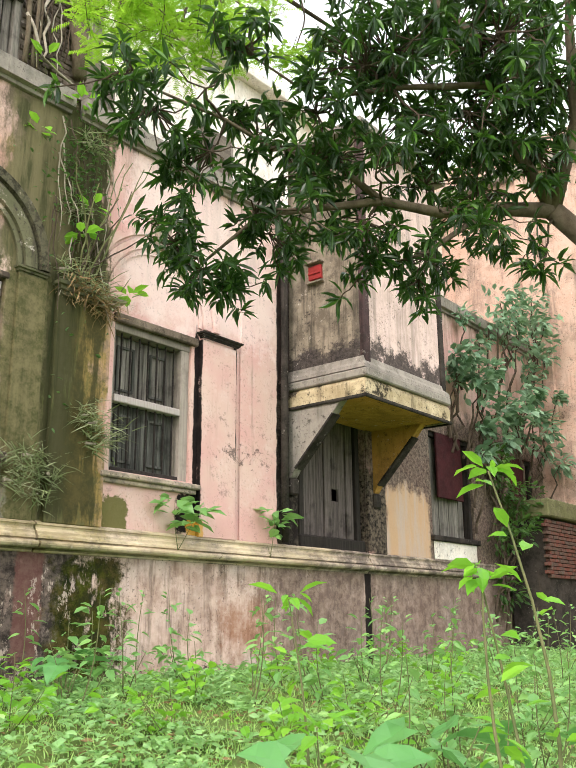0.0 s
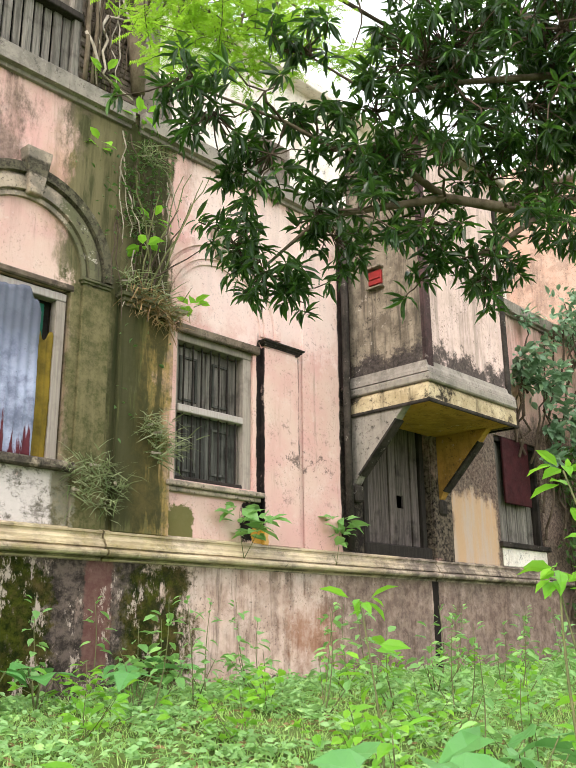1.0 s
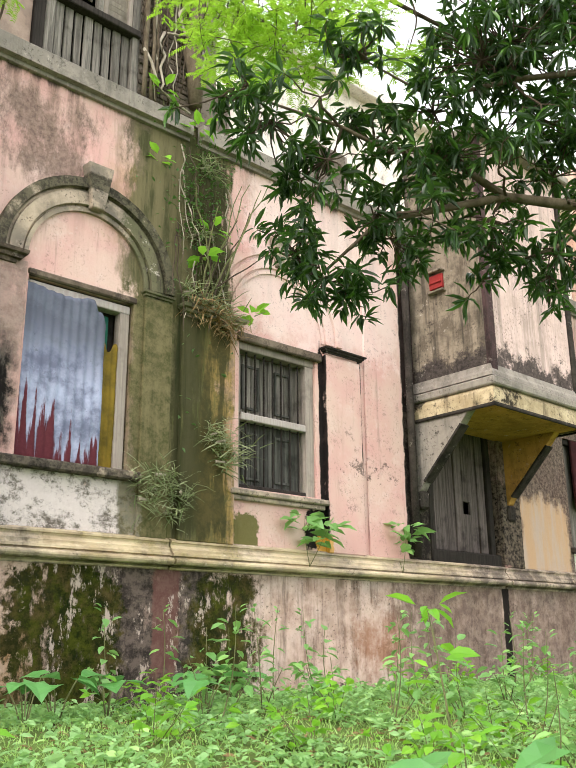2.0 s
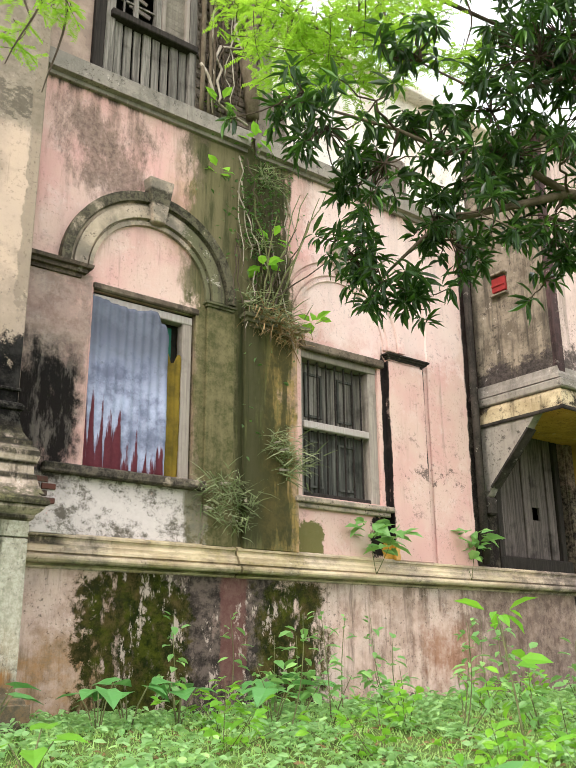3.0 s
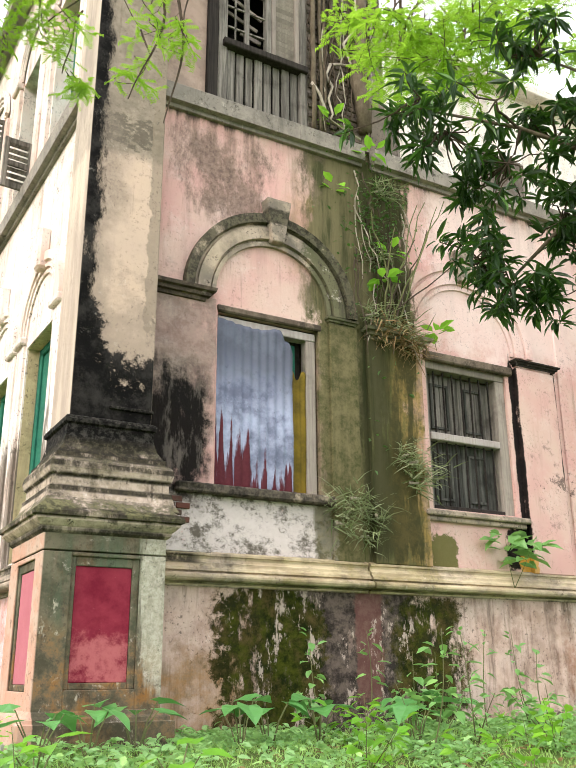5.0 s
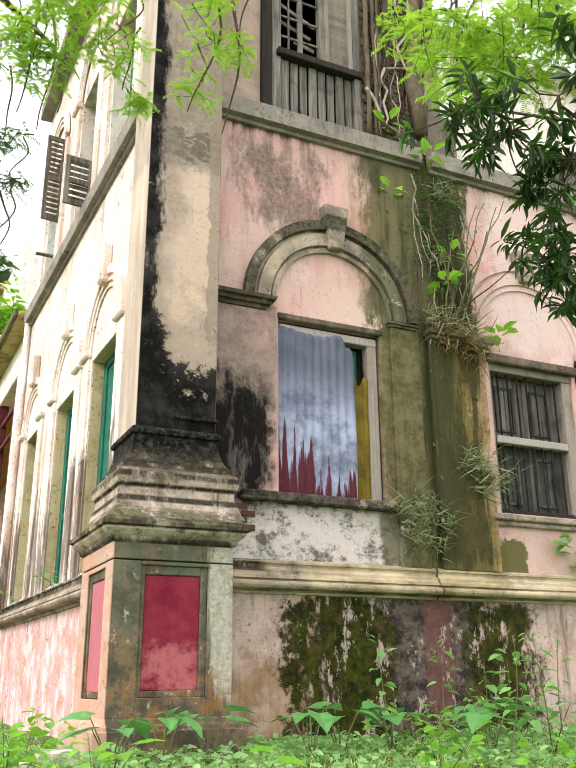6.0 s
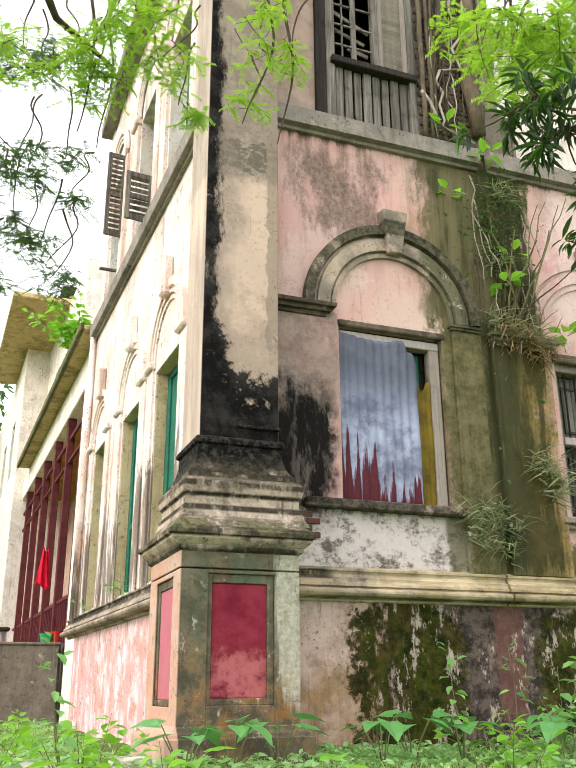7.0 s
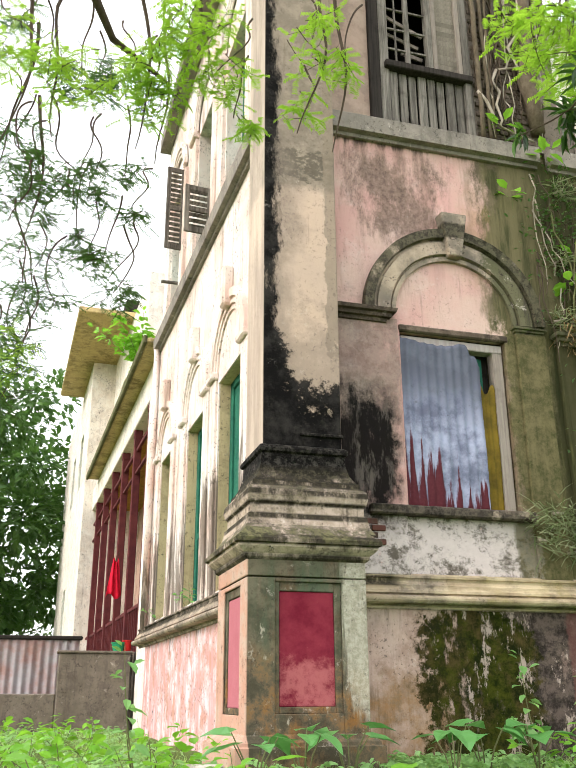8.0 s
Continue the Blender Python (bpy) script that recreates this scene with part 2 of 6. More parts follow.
    base = lay(base, n.patch(n.box(7.4, 18.5, -0.3, 1.5, 0.8, 0.1), edge, 0.55, 0.35), 0.8, n.mix(n.step(blot, 0.42, 0.6), (0.075, 0.05, 0.04), (0.24, 0.175, 0.145)))
    base = lay(base, n.patch(n.box(9.88, 10.06, -0.2, 1.5, 0.04, 0.1), edge, 0.45, 0.2), 0.95, MOLD)
    col = n.mix(low, col, base)
    plaster_bump(n, mid, fine, 0.6)
    return n.done(col, n.step(mid, 0.3, 0.7, 0.95, 0.75))


def pier_material():
    n = Nodes("pier_plaster")
    broad, mid, fine, run = weathering(n)
    col = n.mix(n.step(broad, 0.3, 0.7), (0.54, 0.405, 0.315), (0.49, 0.375, 0.30))
    col = n.mix(n.step(n.math("ADD", n.z, n.math("MULTIPLY", mid, 0.3)), 5.98, 6.12), col, n.mix(n.step(mid, 0.4, 0.6), (0.31, 0.255, 0.20), (0.20, 0.165, 0.13)))
    band = n.patch(n.box(-0.1, 0.9, 5.95, 6.45, 0.2, 0.12), n.noise(7.0, 10, 0.8, n.stretch(1, 1, 1.8), 111.0), 0.86, 0.1)
    col = n.mix(n.math("MULTIPLY", band, 0.8), col, (0.10, 0.085, 0.065))
    col = n.mix(n.math("MULTIPLY", n.patch(n.box(0.62, 0.9, 3.9, 9, 0.04, 0.3), mid, 0.5, 0.15), 0.7), col, n.mix(fine, (0.13, 0.105, 0.085), (0.34, 0.27, 0.20)))
    col = n.mix(n.step(mid, 0.52, 0.72, 0, 0.45), col, (0.32, 0.25, 0.19))
    col = n.mix(n.step(run, 0.55, 0.75, 0, 0.4), col, GREY)
    edge = n.math("ADD", n.math("MULTIPLY", mid, 0.7), n.math("MULTIPLY", fine, 0.3))
    front = n.step(n.y, -0.295, -0.285, 1, 0)
    rim = n.patch(n.box(-0.3, 0.09, 2, 9.5, 0.14, 0.1), n.noise(1.5, 12, 0.8, n.stretch(2.0, 2.0, 0.8), 83.0), 0.66, 0.22)
    slant = n.math("SUBTRACT", n.z, n.math("MULTIPLY", n.math("MAXIMUM", n.math("SUBTRACT", 0.3, n.x), 0.0), 2.6))
    soot = n.patch(n.step(slant, 3.0, 4.1, 1, 0), edge, 0.5, 0.12)
    dark = n.math("MULTIPLY", n.math("MAXIMUM", rim, soot), front)
    smoke = n.math("MULTIPLY", n.patch(n.box(-0.3, 0.30, 2, 9.5, 0.3, 0.1), n.noise(1.1, 10, 0.7, off=87.0), 0.70, 0.45), front)
    col = n.mix(n.math("MULTIPLY", smoke, 0.6), col, n.mix(n.step(fine, 0.4, 0.6), (0.15, 0.12, 0.10), (0.27, 0.22, 0.18)))
    col = n.mix(n.math("MULTIPLY", n.patch(n.step(slant, 3.5, 5.2, 1, 0), edge, 0.62, 0.4), 0.55), col, (0.22, 0.175, 0.145))
    col = n.mix(dark, col, n.mix(n.step(mid, 0.45, 0.65), MOLD, (0.03, 0.027, 0.025)))
    col = grime(n, col, mid, fine, run, 0.55)
    # left face gets a paler colour for the light it catches
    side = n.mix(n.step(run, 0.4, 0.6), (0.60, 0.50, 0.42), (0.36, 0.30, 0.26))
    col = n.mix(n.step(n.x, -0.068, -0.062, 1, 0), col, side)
    plaster_bump(n, mid, fine, 0.4)
    return n.done(col)


def mould_material():
    n = Nodes("moulded_stucco")
    broad, mid, fine, run = weathering(n)
    col = n.mix(n.step(mid, 0.38, 0.6), (0.42, 0.335, 0.265), (0.17, 0.145, 0.12))
    col = n.mix(n.step(broad, 0.45, 0.65, 0, 0.45), col, (0.50, 0.40, 0.29))
    edge = n.math("ADD", n.math("MULTIPLY", mid, 0.6), n.math("MULTIPLY", fine, 0.4))
    mossy = n.patch(n.box(2.0, 4.6, 1.3, 1.9, 0.6, 0.1), edge, 0.72, 0.3)
    col = n.mix(n.math("MULTIPLY", mossy, 0.8), col, n.mix(n.step(mid, 0.42, 0.6), (0.06, 0.055, 0.012), (0.32, 0.26, 0.10)))
    col = n.mix(n.math("MULTIPLY", n.patch(n.box(2.7, 4.2, 4.4, 7.3, 0.3, 0.2), edge, 0.5, 0.1), 0.85), col, (0.085, 0.09, 0.045))
    col = n.mix(n.math("MULTIPLY", n.patch(n.box(-0.6, 1.2, 1.9, 2.9, 0.3, 0.2), edge, 0.60, 0.2), 0.88), col, n.mix(n.step(fine, 0.4, 0.6), MOLD, (0.12, 0.10, 0.07)))
    col = n.mix(n.math("MULTIPLY", n.patch(n.box(-0.7, 1.2, 2.62, 3.3, 0.3, 0.1), edge, 0.3, 0.1), 0.9), col, MOLD)
    pale = n.patch(n.box(-0.8, 1.3, 1.8, 2.66, 0.3, 0.1), n.noise(2.6, 10, 0.75, off=91.0), 0.80, 0.3)
    col = n.mix(n.math("MULTIPLY", pale, 0.85), col, n.mix(n.step(fine, 0.4, 0.6), (0.60, 0.48, 0.40), (0.40, 0.32, 0.25)))
    col = n.mix(n.step(run, 0.54, 0.68, 0, 0.85), col, (0.045, 0.036, 0.03))
    col = grime(n, col, mid, fine, run, 1.2)
    col = n.mix(n.math("MULTIPLY", n.box(8.0, 20, 1.2, 2, 0.6, 0.1), n.step(mid, 0.4, 0.6, 0, 0.8)), col, (0.13, 0.10, 0.085))
    col = n.mix(n.patch(n.box(1.92, 2.02, 1.5, 2.0, 0.03, 0.1), mid, 0.5, 0.15), col, MOLD)
    # the string course: yellowed limewash, black dirt and crease shade painted in its grooves
    course = n.box(0.4, 9.0, 1.44, 1.80, 0.3, 0.01)
    wash = n.mix(n.step(n.noise(2.3, 8, 0.7, n.stretch(0.6, 0.6, 2.5), 117.0), 0.4, 0.62), (0.60, 0.49, 0.33), (0.40, 0.31, 0.20))
    col = n.mix(n.math("MULTIPLY", course, n.step(n.noise(1.9, 10, 0.72, n.stretch(0.7, 0.7, 1.4), 119.0), 0.62, 0.42, 0.1, 0.85)), col, wash)
    for z in (1.466, 1.562):
        groove = n.math("MULTIPLY", n.box(0.4, 18.0, z - 0.009, z + 0.009, 0.2, 0.006), n.step(n.noise(1.6, 9, 0.74, n.stretch(1, 1, 0.1), z * 9), 0.38, 0.6, 0.0, 0.8))
        col = n.mix(groove, col, (0.035, 0.03, 0.02))
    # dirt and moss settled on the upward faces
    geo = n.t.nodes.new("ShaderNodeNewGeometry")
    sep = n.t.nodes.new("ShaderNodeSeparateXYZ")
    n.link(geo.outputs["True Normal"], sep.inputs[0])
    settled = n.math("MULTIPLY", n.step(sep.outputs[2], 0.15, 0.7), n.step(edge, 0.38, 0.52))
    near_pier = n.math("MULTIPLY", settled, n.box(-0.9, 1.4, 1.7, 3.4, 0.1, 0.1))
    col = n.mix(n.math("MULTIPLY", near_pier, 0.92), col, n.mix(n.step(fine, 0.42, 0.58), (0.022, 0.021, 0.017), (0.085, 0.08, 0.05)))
    rx, rz = n.math("SUBTRACT", n.x, 2.265), n.math("SUBTRACT", n.z, 4.66)
    radius = n.math("SQRT", n.math("ADD", n.math("MULTIPLY", rx, rx), n.math("MULTIPLY", rz, rz)))
    ring = n.math("MULTIPLY", n.math("MULTIPLY", n.step(radius, 0.985, 1.01), n.box(1.0, 3.5, 4.62, 5.85, 0.05, 0.02)), n.step(edge, 0.36, 0.5))
    col = n.mix(n.math("MULTIPLY", ring, 0.9), col, n.mix(n.step(fine, 0.42, 0.58), (0.022, 0.02, 0.015), (0.10, 0.09, 0.06)))
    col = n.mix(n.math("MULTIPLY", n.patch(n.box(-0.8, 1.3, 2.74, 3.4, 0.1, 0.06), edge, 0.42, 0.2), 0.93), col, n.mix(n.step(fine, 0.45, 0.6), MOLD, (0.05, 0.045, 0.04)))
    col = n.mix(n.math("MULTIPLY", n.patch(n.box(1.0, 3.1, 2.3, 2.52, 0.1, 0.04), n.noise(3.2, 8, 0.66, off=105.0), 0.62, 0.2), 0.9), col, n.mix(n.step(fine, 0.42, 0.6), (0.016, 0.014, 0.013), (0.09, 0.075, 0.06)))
    # dark noisy bands at set heights along the pier base and cap mouldings
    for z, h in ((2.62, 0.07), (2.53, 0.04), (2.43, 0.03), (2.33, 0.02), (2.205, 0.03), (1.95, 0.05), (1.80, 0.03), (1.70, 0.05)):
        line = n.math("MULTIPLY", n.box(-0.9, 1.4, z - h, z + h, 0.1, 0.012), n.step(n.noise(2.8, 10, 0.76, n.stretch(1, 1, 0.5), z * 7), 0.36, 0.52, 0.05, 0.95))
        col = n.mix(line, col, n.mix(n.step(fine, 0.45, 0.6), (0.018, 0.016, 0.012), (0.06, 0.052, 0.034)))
    lip = n.math("MULTIPLY", n.box(-0.9, 1.4, 1.93, 2.1, 0.1, 0.03), n.step(mid, 0.42, 0.56))
    col = n.mix(n.math("MULTIPLY", lip, 0.8), col, n.mix(n.step(fine, 0.4, 0.6), (0.045, 0.045, 0.025), (0.16, 0.15, 0.075)))
    plaster_bump(n, mid, fine, 0.55)
    return n.done(col)


def side_material():
    n = Nodes("side_plaster")
    broad, mid, fine, run = weathering(n)
    col = n.mix(n.step(broad, 0.35, 0.65), (0.78, 0.72, 0.68), (0.66, 0.50, 0.44))
    col = n.mix(n.step(run, 0.48, 0.68, 0, 0.75), col, (0.34, 0.26, 0.21))
    col = n.mix(n.step(n.noise(2.2, 11, 0.78, off=57.0), 0.53, 0.66, 0, 0.7), col, (0.42, 0.33, 0.28))
    low = n.step(n.z, 1.42, 1.47, 1, 0)
    base = n.mix(n.step(run, 0.40, 0.60), (0.58, 0.31, 0.30), n.mix(n.step(mid, 0.40, 0.60), (0.70, 0.62, 0.66), (0.48, 0.26, 0.20)))
    col = n.mix(low, col, base)
    col = grime(n, col, mid, fine, run, 1.0)
    pil = n.patch(n.box(0.5, 9, 1.4, 3.4, 0.2, 0.8, n.y), run, 0.8, 0.2)
    col = n.mix(n.math("MULTIPLY", pil, 0.85), col, (0.12, 0.095, 0.075))
    plaster_bump(n, mid, fine, 0.3)
    return n.done(col)


def pedestal_material():
    n = Nodes("pedestal_plaster")
    broad, mid, fine, run = weathering(n)
    col = n.mix(n.step(mid, 0.4, 0.6), (0.07, 0.062, 0.042), (0.17, 0.14, 0.10))
    col = n.mix(n.step(n.noise(2.2, 12, 0.76, n.stretch(1.2, 1.2, 0.7), 131.0), 0.50, 0.62, 0, 0.75), col, n.mix(n.step(fine, 0.4, 0.6), (0.045, 0.032, 0.02), (0.13, 0.08, 0.045)))
    col = n.mix(n.math("MULTIPLY", n.box(-0.2, 0.95, 0.9, 1.8, 0.25, 0.3), n.step(run, 0.40, 0.60, 0, 0.85)), col, (0.085, 0.115, 0.075))
    col = n.mix(n.math("MULTIPLY", n.box(-0.4, 1.0, 0.1, 0.9, 0.2, 0.25), n.step(mid, 0.46, 0.62, 0, 0.75)), col, (0.26, 0.12, 0.03))
    col = n.mix(n.step(n.noise(6, 5, 0.7, n.stretch(1, 1, 0.5), 33.0), 0.62, 0.68, 0, 0.8), col, (0.40, 0.36, 0.29))
    col = n.mix(n.math("MULTIPLY", n.patch(n.box(0.62, 1.1, 0.5, 1.9, 0.1, 0.3), run, 0.5, 0.3), 0.8), col, n.mix(n.step(fine, 0.4, 0.6), (0.54, 0.50, 0.42), (0.33, 0.31, 0.24)))
    col = n.mix(n.step(run, 0.6, 0.72, 0, 0.8), col, (0.05, 0.045, 0.035))
    # left face painted paler pink, the way it is lit
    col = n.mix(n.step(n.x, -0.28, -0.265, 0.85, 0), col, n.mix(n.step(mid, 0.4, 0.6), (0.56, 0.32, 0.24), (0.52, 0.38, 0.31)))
    col = grime(n, col, mid, fine, run, 0.7)
    plaster_bump(n, mid, fine, 0.5)
    return n.done(col)


def panel_material():
    n = Nodes("red_panel_paint")
    broad, mid, fine, run = weathering(n)
    col = n.mix(n.step(mid, 0.35, 0.65), (0.15, 0.011, 0.026), (0.24, 0.03, 0.05))
    pale = n.patch(n.box(-0.1, 0.7, 0.45, 1.0, 0.2, 0.2), n.math("ADD", n.math("MULTIPLY", mid, 0.6), n.math("MULTIPLY", fine, 0.4)), 0.9, 0.3)
    col = n.mix(n.math("MULTIPLY", pale, 0.6), col, (0.50, 0.17, 0.17))
    col = n.mix(n.step(n.noise(9, 6, 0.75, off=2.0), 0.64, 0.70, 0, 0.7), col, (0.55, 0.30, 0.28))
    # left-hand panel painted pinker and paler, as the brighter-lit side
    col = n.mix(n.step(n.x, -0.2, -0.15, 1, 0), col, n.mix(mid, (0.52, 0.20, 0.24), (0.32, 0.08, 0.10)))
    plaster_bump(n, mid, fine, 0.25)
    return n.done(col, 0.55)


def concrete_material(name, a, b, dark, runs=0.6, dirt=0.4):
    n = Nodes(name)
    broad, mid, fine, run = weathering(n)
    col = n.mix(n.step(mid, 0.35, 0.65), a, b)
    col = n.mix(n.step(run, 0.5, 0.7, 0, runs), col, dark)
    col = n.mix(n.step(fine, 0.56, 0.7, 0, 0.5), col, dark)
    col = n.mix(n.step(n.noise(1.7, 12, 0.78, off=81.0), 0.50, 0.58, 0, dirt), col, dark)
    col = grime(n, col, mid, fine, run, 0.9)
    plaster_bump(n, mid, fine, 0.6)
    return n.done(col, 0.9)


def balcony_material(name, a, b, streak, amount):
    """Limewashed panel, streaked from above, with damp rising from its foot."""
    n = Nodes(name)
    broad, mid, fine, run = weathering(n)
    col = n.mix(n.step(mid, 0.38, 0.62), a, b)
    trail = n.noise(2.6, 9, 0.72, n.stretch(2.6, 2.6, 0.12), 77.0)
    col = n.mix(n.step(trail, 0.46, 0.62, 0, amount), col, streak)
    col = n.mix(n.step(run, 0.52, 0.66, 0, amount), col, streak)
    edge = n.math("ADD", n.math("MULTIPLY", mid, 0.7), n.math("MULTIPLY", fine, 0.3))
    foot = n.patch(n.step(n.z, 4.3, 5.3, 1, 0), edge, 0.62, 0.16)
    col = n.mix(n.math("MULTIPLY", foot, 0.93), col, n.mix(n.step(fine, 0.4, 0.6), (0.022, 0.019, 0.019), (0.075, 0.06, 0.056)))
    col = grime(n, col, mid, fine, run, 1.0)
    plaster_bump(n, mid, fine, 0.6)
    return n.done(col, 0.9)


def wood_material(name, a, b, dark):
    n = Nodes(name)
    grain = n.noise(9.0, 6, 0.7, n.stretch(3.5, 3.5, 0.16), 2.0)
    mid = n.noise(3.0, 4, off=7.0)
    info = n.t.nodes.new("ShaderNodeObjectInfo")
    col = n.mix(n.step(grain, 0.35, 0.65), a, b)
    col = n.mix(n.step(mid, 0.5, 0.72, 0, 0.7), col, dark)
    col = n.mix(n.math("MULTIPLY", info.outputs["Random"], 0.45), col, dark)
    n.bump(grain, 0.5, 0.015)
    return n.done(col, 0.85)


def paint_material(name, a, b, rough=0.5, metal=0.0, scale=4.0):
    n = Nodes(name)
    mid = n.noise(scale, 5, 0.65)
    fine = n.noise(scale * 6, 5, 0.7, off=4.0)
    col = n.mix(n.step(mid, 0.35, 0.68), a, b)
    n.bump(fine, 0.2, 0.01)
    return n.done(col, n.step(fine, 0.3, 0.7, rough, min(1.0, rough + 0.25)), metal)


def sheet_material():
    n = Nodes("galvanised_sheet")
    mid, fine = n.noise(3.0, 6, 0.65), n.noise(22.0, 6, 0.7, off=4.0)
    run = n.noise(6.0, 6, 0.7, n.stretch(3, 3, 0.2), 6.0)
    col = n.mix(n.step(mid, 0.35, 0.65), (0.13, 0.14, 0.205), (0.38, 0.41, 0.55))
    col = n.mix(n.step(n.noise(16, 5, 0.7, n.stretch(1, 1, 2.2), 8.0), 0.66, 0.72), col, (0.52, 0.54, 0.60))
    up = n.step(n.math("ADD", n.z, n.math("MULTIPLY", mid, 1.9)), 4.35, 5.0)
    col = n.mix(n.math("MULTIPLY", up, 0.8), col, (0.075, 0.08, 0.10))
    col = n.mix(n.step(n.noise(9, 10, 0.8, off=12.0), 0.56, 0.66, 0, 0.6), col, (0.09, 0.095, 0.12))
    low = n.math("ADD", n.math("SUBTRACT", n.z, n.math("MULTIPLY", n.math("SUBTRACT", 2.3, n.x), 0.55)), n.math("MULTIPLY", run, 1.5))
    rib = n.math("SINE", n.math("MULTIPLY", n.math("SUBTRACT", n.x, 1.585), 2 * math.pi / 0.105))
    low = n.math("ADD", low, n.math("MULTIPLY", rib, 0.17))
    finger = n.noise(1.0, 1, 0.5, n.stretch(9.5, 0.0, 0.35), 27.0)
    low = n.math("ADD", low, n.math("MULTIPLY", n.math("SUBTRACT", finger, 0.5), 1.9))
    rust = n.step(low, 3.30, 3.44, 1, 0)
    col = n.mix(rust, col, n.mix(fine, (0.065, 0.014, 0.022), (0.13, 0.038, 0.045)))
    n.bump(fine, 0.2, 0.01)
    return n.done(col, n.math("ADD", n.math("MULTIPLY", rust, 0.25), 0.62), 0.08)


def leaf_material(name, a, b, light, rough=0.45, shine=0.4, through_light=0.35):
    n = Nodes(name)
    col = n.mix(n.island, a, b)
    col = n.mix(n.step(n.noise(2.0, 2), 0.4, 0.7, 0, 0.5), col, a)
    # some leaves painted brighter for highlights and light shining through
    col = n.mix(n.step(n.island, 0.86, 0.92, 0, 0.45), col, light)
    n.done(col, rough, 0.0, shine)
    tr = n.t.nodes.new("ShaderNodeBsdfTranslucent")
    n.link(n.mix(n.island, light, b), tr.inputs["Color"])
    mx = n.t.nodes.new("ShaderNodeMixShader")
    mx.inputs[0].default_value = through_light
    n.t.links.new(n.bsdf.outputs[0], mx.inputs[1])
    n.t.links.new(tr.outputs[0], mx.inputs[2])
    n.t.links.new(mx.outputs[0], n.out.inputs["Surface"])
    return n.mat


def bark_material(name, a, b):
    n = Nodes(name)
    g = n.noise(12.0, 6, 0.7, n.stretch(1, 1, 0.5))
    col = n.mix(n.step(g, 0.35, 0.65), a, b)
    n.bump(g, 0.6, 0.02)
    return n.done(col, 0.9)


def ground_material():
    n = Nodes("soil_and_moss")
    mid, fine = n.noise(1.6, 6, 0.65), n.noise(18.0, 6, 0.7, off=2.0)
    col = n.mix(n.step(mid, 0.35, 0.6), (0.085, 0.13, 0.035), (0.14, 0.20, 0.055))
    col = n.mix(n.step(fine, 0.5, 0.66, 0, 0.75), col, (0.13, 0.09, 0.055))
    n.bump(fine, 0.8, 0.04)
    return n.done(col, 0.95)


def brick_material():
    n = Nodes("old_brick")
    info = n.t.nodes.new("ShaderNodeObjectInfo")
    mid, fine = n.noise(7.0, 6, 0.7), n.noise(30, 5, 0.7, off=3.0)
    col = n.mix(info.outputs["Random"], (0.13, 0.045, 0.034), (0.08, 0.052, 0.043))
    col = n.mix(n.step(mid, 0.45, 0.65, 0, 0.85), col, (0.09, 0.078, 0.062))
    n.bump(fine, 0.5, 0.01)
    return n.done(col, 0.9)


FRONT, PIER, MOULD, SIDE = facade_material(), pier_material(), mould_material(), side_material()
PED, PANEL, SHEET = pedestal_material(), panel_material(), sheet_material()
LEDGE = concrete_material("ledge_concrete", (0.30, 0.265, 0.23), (0.22, 0.195, 0.17), (0.09, 0.08, 0.07))
BALC_SIDE = balcony_material("balcony_grey", (0.27, 0.22, 0.17), (0.13, 0.105, 0.08), (0.05, 0.042, 0.034), 0.75)
BALC_FRONT = balcony_material("balcony_pink", (0.64, 0.48, 0.44), (0.52, 0.39, 0.345), (0.22, 0.175, 0.15), 0.6)
BALC_SLAB = concrete_material("balcony_ochre", (0.54, 0.44, 0.29), (0.34, 0.265, 0.16), (0.018, 0.015, 0.012), 0.95, 0.95)
POST = concrete_material("maroon_brown_wash", (0.085, 0.05, 0.05), (0.05, 0.034, 0.034), (0.014, 0.012, 0.011), 0.7)
YELLOW_WASH = concrete_material("yellow_wash", (0.46, 0.25, 0.065), (0.36, 0.195, 0.05), (0.13, 0.075, 0.025), 0.5)
EAVE = concrete_material("eave_wash", (0.58, 0.45, 0.22), (0.48, 0.36, 0.17), (0.18, 0.13, 0.07), 0.5, 0.6)
REVEAL = concrete_material("reveal_ochre", (0.60, 0.47, 0.29), (0.54, 0.42, 0.25), (0.28, 0.21, 0.12), 0.5)
SOOT = concrete_material("sooty_plaster", (0.022, 0.019, 0.017), (0.06, 0.05, 0.043), (0.008, 0.007, 0.0065), 0.7)
CEMENT = concrete_material("grey_cement", (0.22, 0.18, 0.15), (0.15, 0.125, 0.10), (0.06, 0.05, 0.045), 0.5)
UPPER = concrete_material("upper_limewash", (0.80, 0.76, 0.70), (0.74, 0.66, 0.58), (0.45, 0.38, 0.32), 0.4)
WING = concrete_material("wing_plaster", (0.50, 0.32, 0.25), (0.52, 0.37, 0.30), (0.16, 0.12, 0.10), 0.8)
CAP = concrete_material("mossy_cap", (0.15, 0.14, 0.075), (0.11, 0.11, 0.05), (0.05, 0.05, 0.03), 0.4)
WHITEWOOD = wood_material("whitened_wood", (0.50, 0.45, 0.425), (0.38, 0.33, 0.31), (0.20, 0.165, 0.15))
SHUTTERWOOD = wood_material("damp_shutter_wood", (0.15, 0.145, 0.13), (0.055, 0.056, 0.05), (0.016, 0.016, 0.014))
